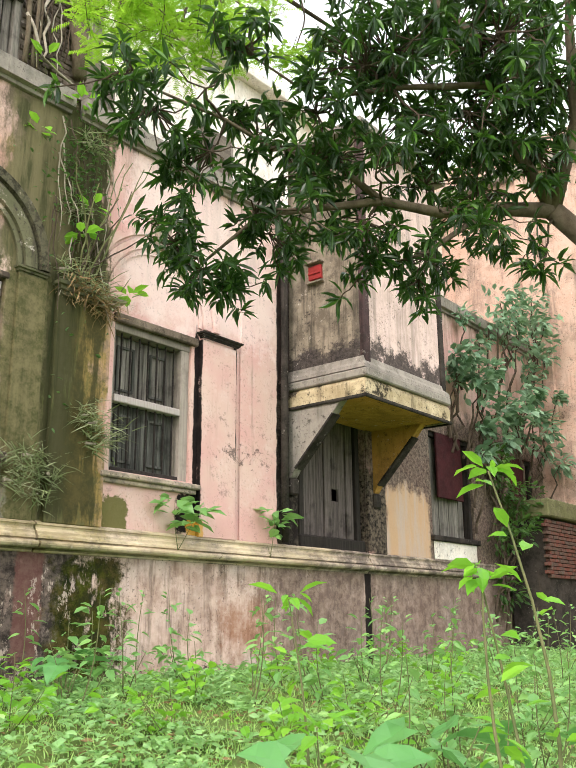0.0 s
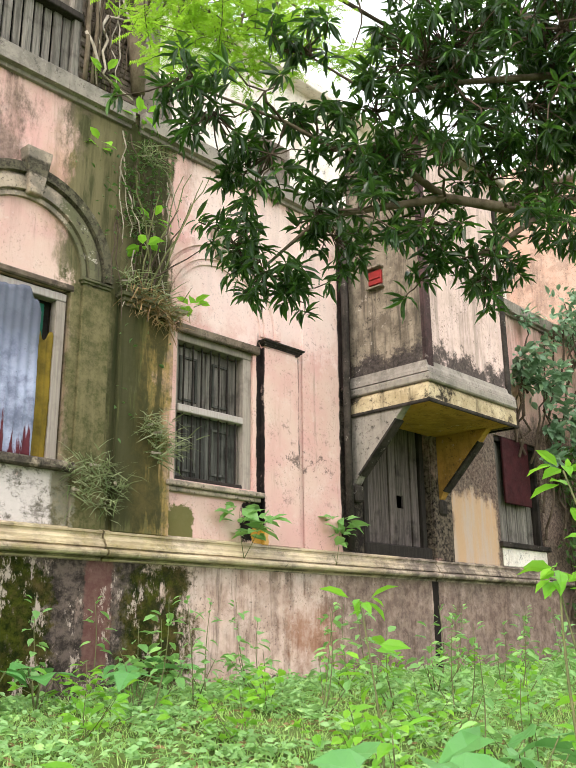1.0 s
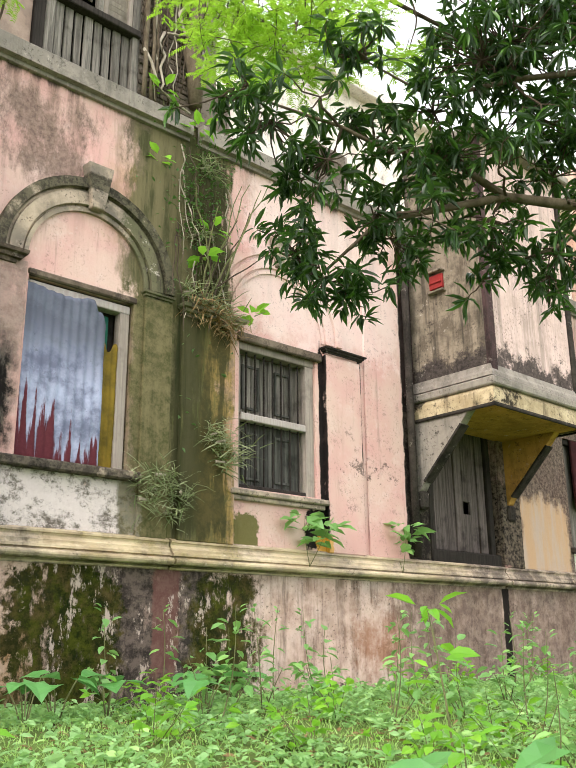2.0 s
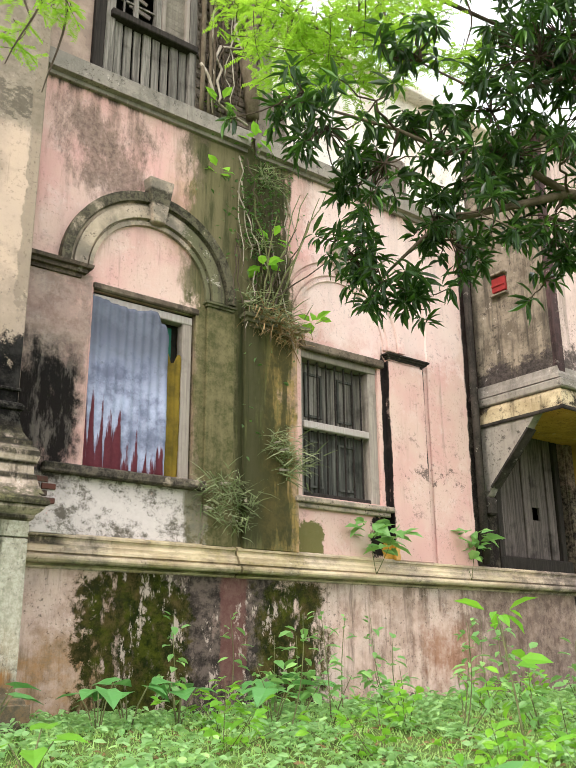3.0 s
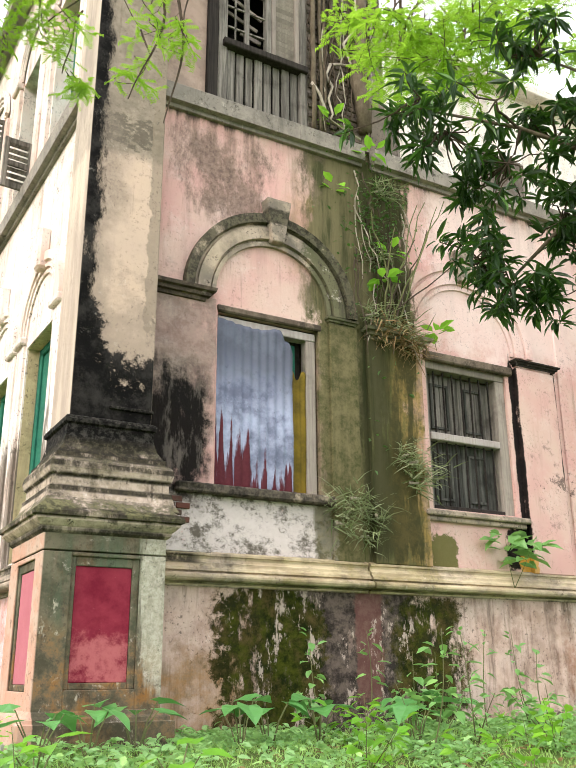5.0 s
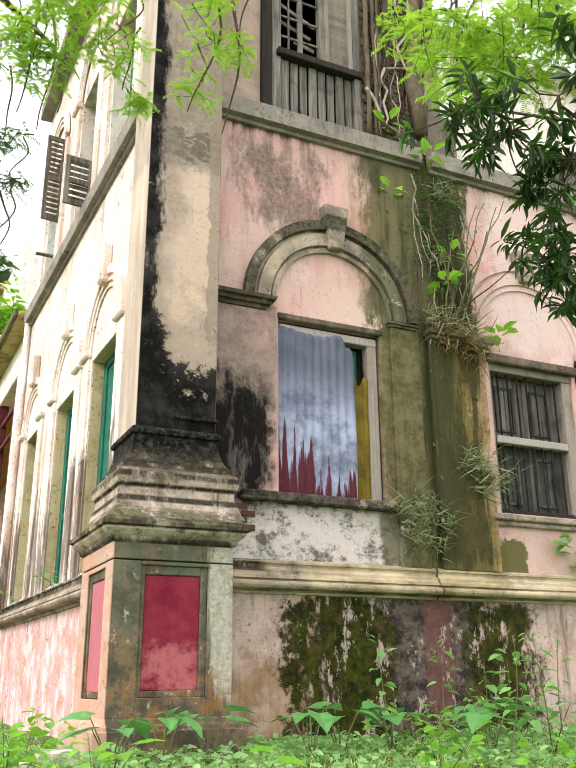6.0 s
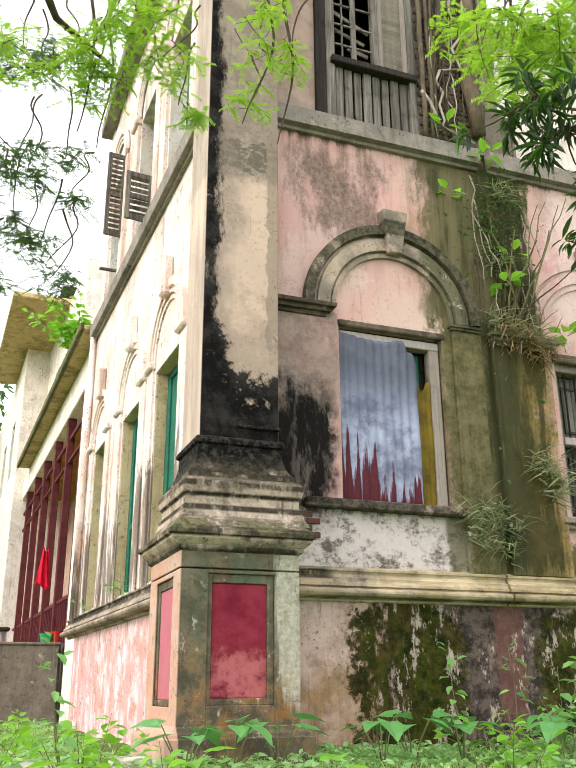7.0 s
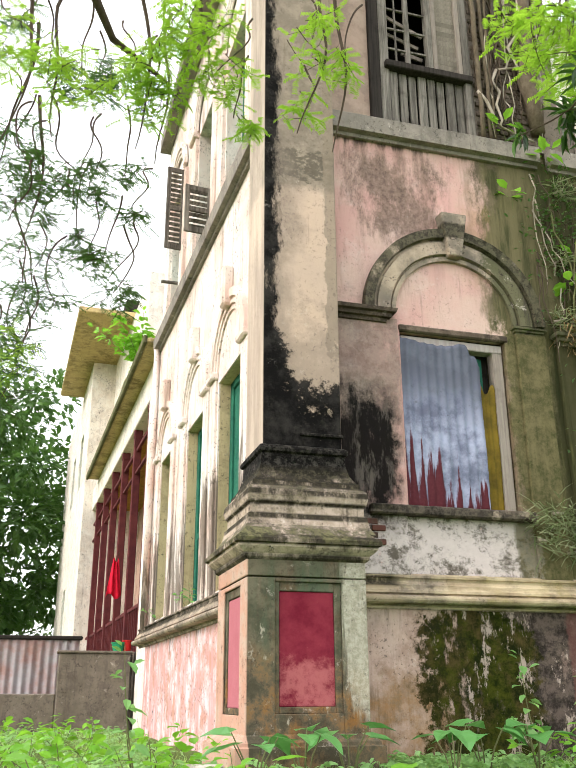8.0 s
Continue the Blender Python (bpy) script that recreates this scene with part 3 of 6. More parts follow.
LINTEL = concrete_material("crumbled_lintel", (0.20, 0.155, 0.12), (0.10, 0.075, 0.058), (0.03, 0.024, 0.02), 0.6, 0.7)
OLDWOOD = wood_material("weathered_wood", (0.27, 0.245, 0.215), (0.10, 0.09, 0.08), (0.03, 0.026, 0.022))
PALEWOOD = wood_material("greyed_frame_wood", (0.36, 0.31, 0.27), (0.26, 0.22, 0.19), (0.12, 0.10, 0.085))
SOOTWOOD = wood_material("sooty_planks", (0.17, 0.14, 0.13), (0.07, 0.058, 0.054), (0.015, 0.012, 0.011))
DARKWOOD = wood_material("blackened_wood", (0.05, 0.042, 0.037), (0.026, 0.022, 0.02), (0.01, 0.009, 0.008))
GREENWOOD = paint_material("green_shutter_paint", (0.02, 0.105, 0.075), (0.03, 0.15, 0.10), 0.5)
DARK_MAROON = paint_material("dark_maroon_paint", (0.055, 0.016, 0.018), (0.03, 0.011, 0.012), 0.6)
MAROON = paint_material("maroon_paint", (0.13, 0.035, 0.035), (0.085, 0.022, 0.026), 0.5)
IRON = paint_material("rusty_iron", (0.035, 0.028, 0.025), (0.02, 0.017, 0.016), 0.6, 0.3, 12)
YSHEET = paint_material("yellow_sheet_paint", (0.19, 0.13, 0.02), (0.09, 0.066, 0.014), 0.5, 0.1)
TIN = paint_material("tin_fence_metal", (0.42, 0.40, 0.42), (0.36, 0.20, 0.17), 0.5, 0.3, 1.2)
# near-black colour stands in for the dark of unlit rooms
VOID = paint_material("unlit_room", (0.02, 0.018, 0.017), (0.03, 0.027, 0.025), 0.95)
RED_CLOTH = paint_material("red_cloth", (0.75, 0.02, 0.05), (0.60, 0.015, 0.04), 0.8)
RED_TIN = paint_material("red_box_paint", (0.30, 0.03, 0.03), (0.20, 0.03, 0.028), 0.5)
GREEN_PLASTIC = paint_material("green_plastic", (0.03, 0.28, 0.13), (0.03, 0.24, 0.11), 0.35)
RED_PLASTIC = paint_material("red_plastic", (0.55, 0.03, 0.03), (0.45, 0.02, 0.02), 0.35)
BRICK, GROUND = brick_material(), ground_material()
OLDBRICK = concrete_material("lichened_brick", (0.15, 0.115, 0.09), (0.10, 0.08, 0.066), (0.03, 0.026, 0.022), 0.6)
WHITESTONE = concrete_material("limewashed_stone", (0.58, 0.54, 0.48), (0.42, 0.38, 0.32), (0.12, 0.10, 0.08), 0.5)
MANGO_LEAF = leaf_material("mango_leaf", (0.005, 0.016, 0.005), (0.028, 0.070, 0.016), (0.15, 0.36, 0.03), 0.36, 0.42, 0.30)
FAR_LEAF = leaf_material("far_leaf", (0.03, 0.075, 0.018), (0.075, 0.15, 0.035), (0.13, 0.27, 0.04), 0.5, 0.35, 0.38)
TAMARIND_LEAF = leaf_material("feather_leaf", (0.15, 0.32, 0.02), (0.28, 0.46, 0.035), (0.45, 0.75, 0.06), 0.5, 0.3, 0.5)
WEED_LEAF = leaf_material("weed_leaf", (0.12, 0.28, 0.08), (0.24, 0.44, 0.14), (0.34, 0.60, 0.14), 0.45, 0.4, 0.35)
BRIGHT_LEAF = leaf_material("bright_leaf", (0.13, 0.34, 0.03), (0.20, 0.44, 0.04), (0.36, 0.70, 0.05), 0.45, 0.35, 0.45)
ARUM_LEAF = leaf_material("arum_leaf", (0.08, 0.25, 0.065), (0.14, 0.35, 0.095), (0.18, 0.46, 0.10), 0.4, 0.45, 0.25)
GROUND_LEAF = leaf_material("ground_weed_leaf", (0.19, 0.37, 0.13), (0.36, 0.57, 0.24), (0.46, 0.72, 0.18), 0.45, 0.4, 0.35)
GRASS = leaf_material("grass_blade", (0.26, 0.45, 0.12), (0.46, 0.64, 0.24), (0.52, 0.74, 0.20), 0.6, 0.25, 0.35)
IVY = leaf_material("ivy_leaf", (0.07, 0.15, 0.08), (0.30, 0.44, 0.29), (0.16, 0.30, 0.12), 0.5, 0.4, 0.25)
FERN = leaf_material("fern_leaf", (0.07, 0.11, 0.035), (0.40, 0.43, 0.26), (0.30, 0.36, 0.14), 0.6, 0.25, 0.3)
DRY = leaf_material("dry_litter", (0.24, 0.15, 0.07), (0.36, 0.25, 0.13), (0.3, 0.2, 0.1), 0.8, 0.2, 0.1)
BARK = bark_material("mango_bark", (0.085, 0.065, 0.045), (0.15, 0.12, 0.085))
ROOT = bark_material("root_bark", (0.26, 0.22, 0.17), (0.40, 0.35, 0.29))
TWIG = bark_material("dark_twig", (0.055, 0.04, 0.03), (0.10, 0.075, 0.055))
STEM = bark_material("green_stem", (0.10, 0.12, 0.05), (0.17, 0.16, 0.08))

# ---- mesh helpers ----


def mesh_of(name, verts, faces, mat, smooth=False):
    me = bpy.data.meshes.new(name)
    me.from_pydata([tuple(v) for v in verts], [], [tuple(q) for q in faces])
    me.materials.append(mat)
    if smooth:
        me.polygons.foreach_set("use_smooth", [True] * len(me.polygons))
    me.update()
    return me


def part(name, bm, mat, parent=None, label="", smooth=False):
    """Links a bmesh, or (verts, faces), as one mesh object under a thing or a part."""
    if isinstance(bm, bmesh.types.BMesh):
        bmesh.ops.recalc_face_normals(bm, faces=bm.faces)
        me = bpy.data.meshes.new(name)
        bm.to_mesh(me)
        bm.free()
        me.materials.append(mat)
        if smooth:
            me.polygons.foreach_set("use_smooth", [True] * len(me.polygons))
    else:
        me = mesh_of(name, bm[0], bm[1], mat, smooth)
    ob = new(name, me)
    ob.parent = parent
    if label:
        ob["label"] = label
    return ob


def again(ob, x=0.0, y=0.0, z=0.0):
    """A repeat of a part on the same mesh, moved."""
    twin = new(ob.name.split(".")[0], ob.data)
    twin.parent = ob.parent
    twin.location = (x, y, z)
    return twin


def thing(name, label, category, group="", kind="", at=(0, 0, 0)):
    ob = new(name)
    ob.location = at
    ob.empty_display_size = 0.2
    return tagged(ob, label, category, group, kind)


def box(bm, x0, x1, y0, y1, z0, z1, bevel=0.0):
    m = Matrix.LocRotScale(((x0 + x1) / 2, (y0 + y1) / 2, (z0 + z1) / 2), None, (x1 - x0, y1 - y0, z1 - z0))
    vs = bmesh.ops.create_cube(bm, size=1, matrix=m)["verts"]
    if bevel:
        edges = list({e for v in vs for e in v.link_edges})
        bmesh.ops.bevel(bm, geom=edges, offset=bevel, segments=1, affect="EDGES")
    return bm


def boxed(*args):
    return box(bmesh.new(), *args)


def turn_box(bm, centre, size, rz=0.0, rx=0.0, ry=0.0):
    m = Matrix.LocRotScale(centre, Euler((radians(rx), radians(ry), radians(rz))), size)
    bmesh.ops.create_cube(bm, size=1, matrix=m)
    return bm


def wall(bm, u0, u1, z0, z1, d0, d1, holes, along="x"):
    """A thick wall in one piece with openings (u0, u1, z0, z1) that go right through it."""
    us = sorted({u0, u1, *[h[0] for h in holes], *[h[1] for h in holes]})
    zs = sorted({z0, z1, *[h[2] for h in holes], *[h[3] for h in holes]})
    solid = {(i, j) for i in range(len(us) - 1) for j in range(len(zs) - 1)
             if not any(h[0] <= us[i] and h[1] >= us[i + 1] and h[2] <= zs[j] and h[3] >= zs[j + 1] for h in holes)}
    seen = {}

    def vert(i, k, j):
        if (i, k, j) not in seen:
            d = (d0, d1)[k]
            seen[i, k, j] = bm.verts.new((us[i], d, zs[j]) if along == "x" else (d, us[i], zs[j]))
        return seen[i, k, j]

    for i, j in solid:
        for k in (0, 1):
            bm.faces.new([vert(i, k, j), vert(i + 1, k, j), vert(i + 1, k, j + 1), vert(i, k, j + 1)])
        for (di, dj), (a, b) in (((-1, 0), ((i, j), (i, j + 1))), ((1, 0), ((i + 1, j), (i + 1, j + 1))),
                                 ((0, -1), ((i, j), (i + 1, j))), ((0, 1), ((i, j + 1), (i + 1, j + 1)))):
            if (i + di, j + dj) not in solid:
                bm.faces.new([vert(a[0], 0, a[1]), vert(b[0], 0, b[1]), vert(b[0], 1, b[1]), vert(a[0], 1, a[1])])
    return bm


def sweep(path, profile, closed=False):
    """A moulding: the profile of (out, z) carried along a path of (x, y), out to the right of its way, mitred at corners."""
    bm = bmesh.new()
    rings, n = [], len(path)
    for i, p in enumerate(path):
        p = Vector(p)
        a = (p - Vector(path[i - 1])).normalized() if i or closed else None
        b = (Vector(path[(i + 1) % n]) - p).normalized() if i < n - 1 or closed else None
        na, nb = [Vector((v.y, -v.x)) if v else None for v in (a, b)]
        if na and nb:
            m = (na + nb).normalized()
            m = m / max(0.2, m.dot(na))
        else:
            m = na or nb
        rings.append([bm.verts.new((p.x + m.x * o, p.y + m.y * o, z)) for o, z in profile])
    k = len(profile)
    for i in range(n if closed else n - 1):
        r, s = rings[i], rings[(i + 1) % n]
        for j in range(k - 1):
            bm.faces.new((r[j], s[j], s[j + 1], r[j + 1]))
    if not closed:
        for r in (rings[0], rings[-1]):
            bm.faces.new(r)
    return bm


def tubes(lines, sides=6):
    """Round limbs: each line is a list of ((x, y, z), radius). Returns (verts, faces)."""
    verts, faces = [], []
    for line in lines:
        start = len(verts)
        for i, (p, r) in enumerate(line):
            p = Vector(p)
            q = Vector(line[min(i + 1, len(line) - 1)][0]) - Vector(line[max(i - 1, 0)][0])
            q = q.normalized() if q.length else Vector((0, 0, 1))
            s = q.orthogonal().normalized()
            t = q.cross(s)
            verts += [p + (s * math.cos(a) + t * math.sin(a)) * r for a in [2 * math.pi * k / sides for k in range(sides)]]
        for i in range(len(line) - 1):
            for k in range(sides):
                a, b = start + i * sides + k, start + i * sides + (k + 1) % sides
                faces.append((a, b, b + sides, a + sides))
        faces.append(tuple(range(start + sides - 1, start - 1, -1)))
        faces.append(tuple(range(len(verts) - sides, len(verts))))
    return verts, faces


def wander(a, b, r0, r1, steps=6, sway=0.1, rng=random):
    """A crooked line from a to b, tapering."""
    a, b = Vector(a), Vector(b)
    return [(a.lerp(b, i / steps) + (Vector([rng.uniform(-sway, sway) for _ in range(3)]) if 0 < i < steps else Vector()),
             r0 + (r1 - r0) * i / steps) for i in range(steps + 1)]


LEAF = np.array([(0, 0, 0), (-0.5, 0.32, 0.05), (0, 0.32, -0.02), (0.5, 0.32, 0.05), (-0.42, 0.68, 0.0), (0, 0.68, -0.08),
                 (0.42, 0.68, 0.0), (0, 1, -0.2)])
LEAF_FACES = np.array([(0, 2, 1), (0, 3, 2), (1, 2, 5), (1, 5, 4), (2, 3, 6), (2, 6, 5), (4, 5, 7), (5, 6, 7)])
HEART = np.array([(0, 0.05, 0), (-0.42, -0.12, 0.0), (0.42, -0.12, 0.0), (-0.55, 0.25, 0.05), (0.55, 0.25, 0.05), (0, 0.35, -0.05),
                  (-0.36, 0.62, 0.03), (0.36, 0.62, 0.03), (0, 0.65, -0.06), (0, 1.05, -0.16)])
HEART_FACES = np.array([(0, 3, 1), (0, 2, 4), (0, 5, 3), (0, 4, 5), (3, 5, 8), (3, 8, 6), (5, 4, 7), (5, 7, 8), (6, 8, 9), (8, 7, 9)])
BLADE = np.array([(-0.5, 0, 0), (0.5, 0, 0), (-0.35, 0.55, -0.03), (0.35, 0.55, -0.03), (0, 1, -0.2)])
BLADE_FACES = np.array([(0, 1, 3), (0, 3, 2), (2, 3, 4)])


def foliage(places, ways, lengths, widths, shape=LEAF, faces=LEAF_FACES, rng=None, roll=0.5):
    """Many leaves: each starts at a place and points along its way, face up but for a random roll. Returns (verts, faces)."""
    rng = rng or np.random.default_rng(1)
    p, w = np.asarray(places, float), np.asarray(ways, float)
    w = w / np.linalg.norm(w, axis=1, keepdims=True)
    side = np.cross(w, (0, 0, 1.0)) + rng.normal(0, 0.02, w.shape)
    side /= np.linalg.norm(side, axis=1, keepdims=True)
    up = np.cross(side, w)
    a = rng.normal(0, roll, len(p))[:, None]
    side, up = side * np.cos(a) + up * np.sin(a), up * np.cos(a) - side * np.sin(a)
    l, d = np.asarray(lengths)[:, None, None], np.asarray(widths)[:, None, None]
    v = p[:, None] + side[:, None] * shape[None, :, :1] * d + w[:, None] * shape[None, :, 1:2] * l + up[:, None] * shape[None, :, 2:] * l
    f = faces[None] + (np.arange(len(p)) * len(shape))[:, None, None]
    return v.reshape(-1, 3).tolist(), f.reshape(-1, 3).tolist()


def rosettes(centres, axes, count, length, width, rng, low=-0.6, high=0.7):
    """Whorls of leaves at twig ends."""
    ps, ws = [], []
    for c, ax in zip(centres, axes):
        ax = Vector(ax).normalized()
        s = ax.orthogonal().normalized()
        t = ax.cross(s)
        for _ in range(count):
            a, e = rng.uniform(0, 2 * math.pi), rng.uniform(low, high)
            w = (s * math.cos(a) + t * math.sin(a)) * math.cos(e) + ax * math.sin(e)
            w.z -= 0.38
            ps.append(Vector(c) + ax * rng.uniform(-0.05, 0.02))
            ws.append(w)
    n = len(ps)
    return foliage(ps, ws, rng.uniform(length[0], length[1], n), rng.uniform(width[0], width[1], n), rng=rng)


# ---- ground: one sheet, a bank that falls away from the house ----


def ground_z(x, y):
    t = min(1.0, max(0.0, (-1.0 - y) / 7.0))
    return -0.95 * t * t * (3 - 2 * t)


def build_ground():
    xs = np.unique(np.concatenate([np.linspace(-14, 24, 96), -14 - np.geomspace(1, 1500, 18), 24 + np.geomspace(1, 1500, 18)]))
    ys = np.unique(np.concatenate([np.linspace(-14, 14, 80), -14 - np.geomspace(1, 1500, 18), 14 + np.geomspace(1, 1500, 18)]))
    near = lambda x, y: 1.0 if -14 < x < 24 and -14 < y < 14 else 0.0
    verts = [(x, y, ground_z(x, y) + near(x, y) * 0.05 * noise.noise(Vector((x * 0.9, y * 0.9, 0)))) for y in ys for x in xs]
    k = len(xs)
    faces = [(j * k + i, j * k + i + 1, (j + 1) * k + i + 1, (j + 1) * k + i) for j in range(len(ys) - 1) for i in range(k - 1)]
    ob = part("ground", (verts, faces), GROUND, None, smooth=True)
    tagged(ob, "damp brown soil bank under low green weeds", "ground", kind="structure")


build_ground()

# ---- the mansion ----
house = thing("mansion", "old pink-plastered two-storey mansion, stained, mossy and crumbling", "building")

DOOR = (1.575, 2.89, 2.48, 4.46)
WIN2 = (4.47, 5.82, 2.47, 4.38)
DOOR2 = (8.15, 9.98, 1.75, 4.0)
WIN3 = (12.2, 13.9, 2.22, 4.25)
WIN4 = (15.6, 17.0, 2.22, 4.25)
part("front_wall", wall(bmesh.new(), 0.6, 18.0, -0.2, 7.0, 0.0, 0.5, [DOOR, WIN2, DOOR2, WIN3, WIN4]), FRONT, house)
SIDE_HOLES = [(1.10, 2.28, 1.80, 4.48), (3.12, 4.29, 1.80, 4.40), (5.58, 6.62, 1.80, 4.48)]
UP_HOLES = [(1.10, 2.28, 7.35, 9.75), (3.12, 4.29, 7.35, 9.75), (5.58, 6.62, 7.35, 9.75)]
SIDE_END = 7.4
# the side wall runs out a little from the square
SWING = Matrix.Translation((0.04, 1.0, 0)) @ Matrix.Rotation(math.atan(0.03), 4, "Z") @ Matrix.Translation((-0.04, -1.0, 0))


def swung(ob):
    ob.matrix_basis = SWING @ ob.matrix_basis
    return ob


swung(part("side_wall", wall(bmesh.new(), 0.3, SIDE_END, -0.2, 7.0, 0.04, 0.5, SIDE_HOLES, "y"), SIDE, house))
swung(part("upper_side_wall", wall(bmesh.new(), 0.3, SIDE_END, 7.0, 11.5, 0.06, 0.5, UP_HOLES, "y"), SIDE, house))
part("upper_front_wall", wall(bmesh.new(), 0.6, 4.0, 7.0, 11.5, 0.04, 0.5, [(1.55, 2.72, 7.17, 10.2)]), FRONT, house)
part("back_wall", boxed(0.3, 18.0, 8.0, 8.5, -0.2, 11.5), SIDE, house)
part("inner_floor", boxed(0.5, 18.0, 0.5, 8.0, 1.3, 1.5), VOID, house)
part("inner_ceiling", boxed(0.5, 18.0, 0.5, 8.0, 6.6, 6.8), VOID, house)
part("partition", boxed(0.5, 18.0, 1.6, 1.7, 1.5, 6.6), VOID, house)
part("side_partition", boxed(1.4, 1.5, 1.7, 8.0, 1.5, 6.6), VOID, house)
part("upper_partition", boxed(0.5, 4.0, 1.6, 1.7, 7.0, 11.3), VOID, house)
part("roof", boxed(-0.35, 4.2, -0.45, SIDE_END + 0.1, 11.5, 11.8), LEDGE, house)

# plinth course and cornices, mitred round the corner
STRING = [(0, 1.43), (0.025, 1.43), (0.03, 1.455), (0.045, 1.46), (0.045, 1.472), (0.125, 1.474), (0.152, 1.486), (0.168, 1.508), (0.168, 1.528), (0.152, 1.548), (0.128, 1.556), (0.09, 1.558),
          (0.086, 1.572), (0.108, 1.580), (0.104, 1.606), (0.088, 1.618), (0.078, 1.634), (0.076, 1.66), (0.05, 1.672), (0.035, 1.70), (0.04, 1.725), (0.056, 1.733), (0.056, 1.755), (0.0, 1.78)]
for a, b in ((0.5, 3.455), (3.485, 9.95), (9.985, 18.0)):
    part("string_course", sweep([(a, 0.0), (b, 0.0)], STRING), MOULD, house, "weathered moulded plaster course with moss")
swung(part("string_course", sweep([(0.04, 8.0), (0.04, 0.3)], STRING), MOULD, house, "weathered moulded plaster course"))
LEDGE_PROFILE = [(0, 6.90), (0.05, 6.90), (0.055, 6.945), (0.13, 6.955), (0.14, 7.165), (0.125, 7.18), (0.0, 7.20)]
part("cornice", sweep([(0.5, 0.0), (3.58, 0.0)], LEDGE_PROFILE), LEDGE, house, "grey concrete ledge under the upper floor")
part("cornice", sweep([(3.74, 0.0), (18.0, 0.0)], LEDGE_PROFILE), LEDGE, house)
swung(part("cornice", sweep([(0.04, SIDE_END), (0.04, 0.3)], [(o, z - 0.04) for o, z in LEDGE_PROFILE]), LEDGE, house))
BASE_STRIP = [(0, 0.0), (0.05, 0.0), (0.05, 0.18), (0.02, 0.22), (0, 0.22)]

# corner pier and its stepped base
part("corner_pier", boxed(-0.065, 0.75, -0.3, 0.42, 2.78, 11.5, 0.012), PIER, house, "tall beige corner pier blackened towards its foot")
part("pier_joint", boxed(0.31, 0.76, -0.325, -0.298, 3.045, 3.078, 0.006), MOULD, house)
loop = [(-0.065, 0.42), (0.75, 0.42), (0.75, -0.3), (-0.065, -0.3)][::-1]
PIER_BASE = [(0, 2.94), (0.035, 2.925), (0.05, 2.895), (0.045, 2.865), (0.018, 2.85), (0.022, 2.76), (0.05, 2.65), (0.10, 2.57), (0.125, 2.55), (0.125, 2.515),
             (0.15, 2.50), (0.178, 2.46), (0.188, 2.40), (0.17, 2.34), (0.15, 2.325), (0.15, 2.23), (0.175, 2.222), (0.178, 2.19), (0.195, 2.12), (0.235, 2.05), (0.0, 2.02)]
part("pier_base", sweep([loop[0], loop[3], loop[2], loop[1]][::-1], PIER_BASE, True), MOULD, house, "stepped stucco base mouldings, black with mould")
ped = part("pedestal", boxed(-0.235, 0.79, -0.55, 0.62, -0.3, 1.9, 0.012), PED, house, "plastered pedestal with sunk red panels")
ring = [(-0.285, -0.6), (0.84, -0.6), (0.84, 0.62), (-0.285, 0.62)]
CAP_PROFILE = [(0, 1.775), (0.014, 1.785), (0.03, 1.80), (0.034, 1.83), (0.065, 1.855), (0.095, 1.885), (0.10, 1.91), (0.125, 1.918), (0.128, 1.955), (0.09, 1.985), (0.0, 2.07)]
part("cap_moulding", sweep(ring, CAP_PROFILE, True), MOULD, ped, "weathered projecting cap moulding")
part("base_moulding", sweep(ring, [(0, 0.325), (0.015, 0.31), (0.03, 0.285), (0.065, 0.262), (0.07, 0.235), (0.10, 0.225), (0.10, -0.3), (0, -0.3)], True), PED, ped)


def sunk_panel(u0, u1, z0, z1, face, along, end0, end1):
    """Plaster stiles and rails that cover the whole face round a sunk red field."""
    def slab(name, a, b, c, d, out, mat, label=""):
        if along == "x":
            return part(name, boxed(a, b, face - out, face + 0.01, c, d, 0.006), mat, ped, label)
        return part(name, boxed(face - out, face + 0.01, a, b, c, d, 0.006), mat, ped, label)

    for a, b, c, d in ((end0, u0, 0.2, 1.62), (u1, end1, 0.2, 1.62), (u0, u1, z1, 1.62), (u0, u1, 0.2, z0), (end0, end1, 1.634, 1.80)):
        slab("panel_stile", a, b, c, d, 0.05, PED)
    for a, b, c, d in ((u0, u0 + 0.043, z0, z1), (u1 - 0.065, u1, z0, z1), (u0 + 0.043, u1 - 0.065, z1 - 0.081, z1), (u0 + 0.043, u1 - 0.065, z0, z0 + 0.055)):
        slab("panel_bead", a, b, c, d, 0.026, PED)
    slab("red_panel", u0 + 0.044, u1 - 0.066, z0 + 0.056, z1 - 0.082, 0.012, PANEL, "faded crimson painted panel")


sunk_panel(-0.022, 0.60, 0.485, 1.588, -0.55, "x", -0.285, 0.84)
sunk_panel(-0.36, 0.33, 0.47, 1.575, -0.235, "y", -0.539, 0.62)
part("side_plate", boxed(0.78, 0.84, -0.539, 0.62, 0.2, 1.80, 0.006), PED, ped)


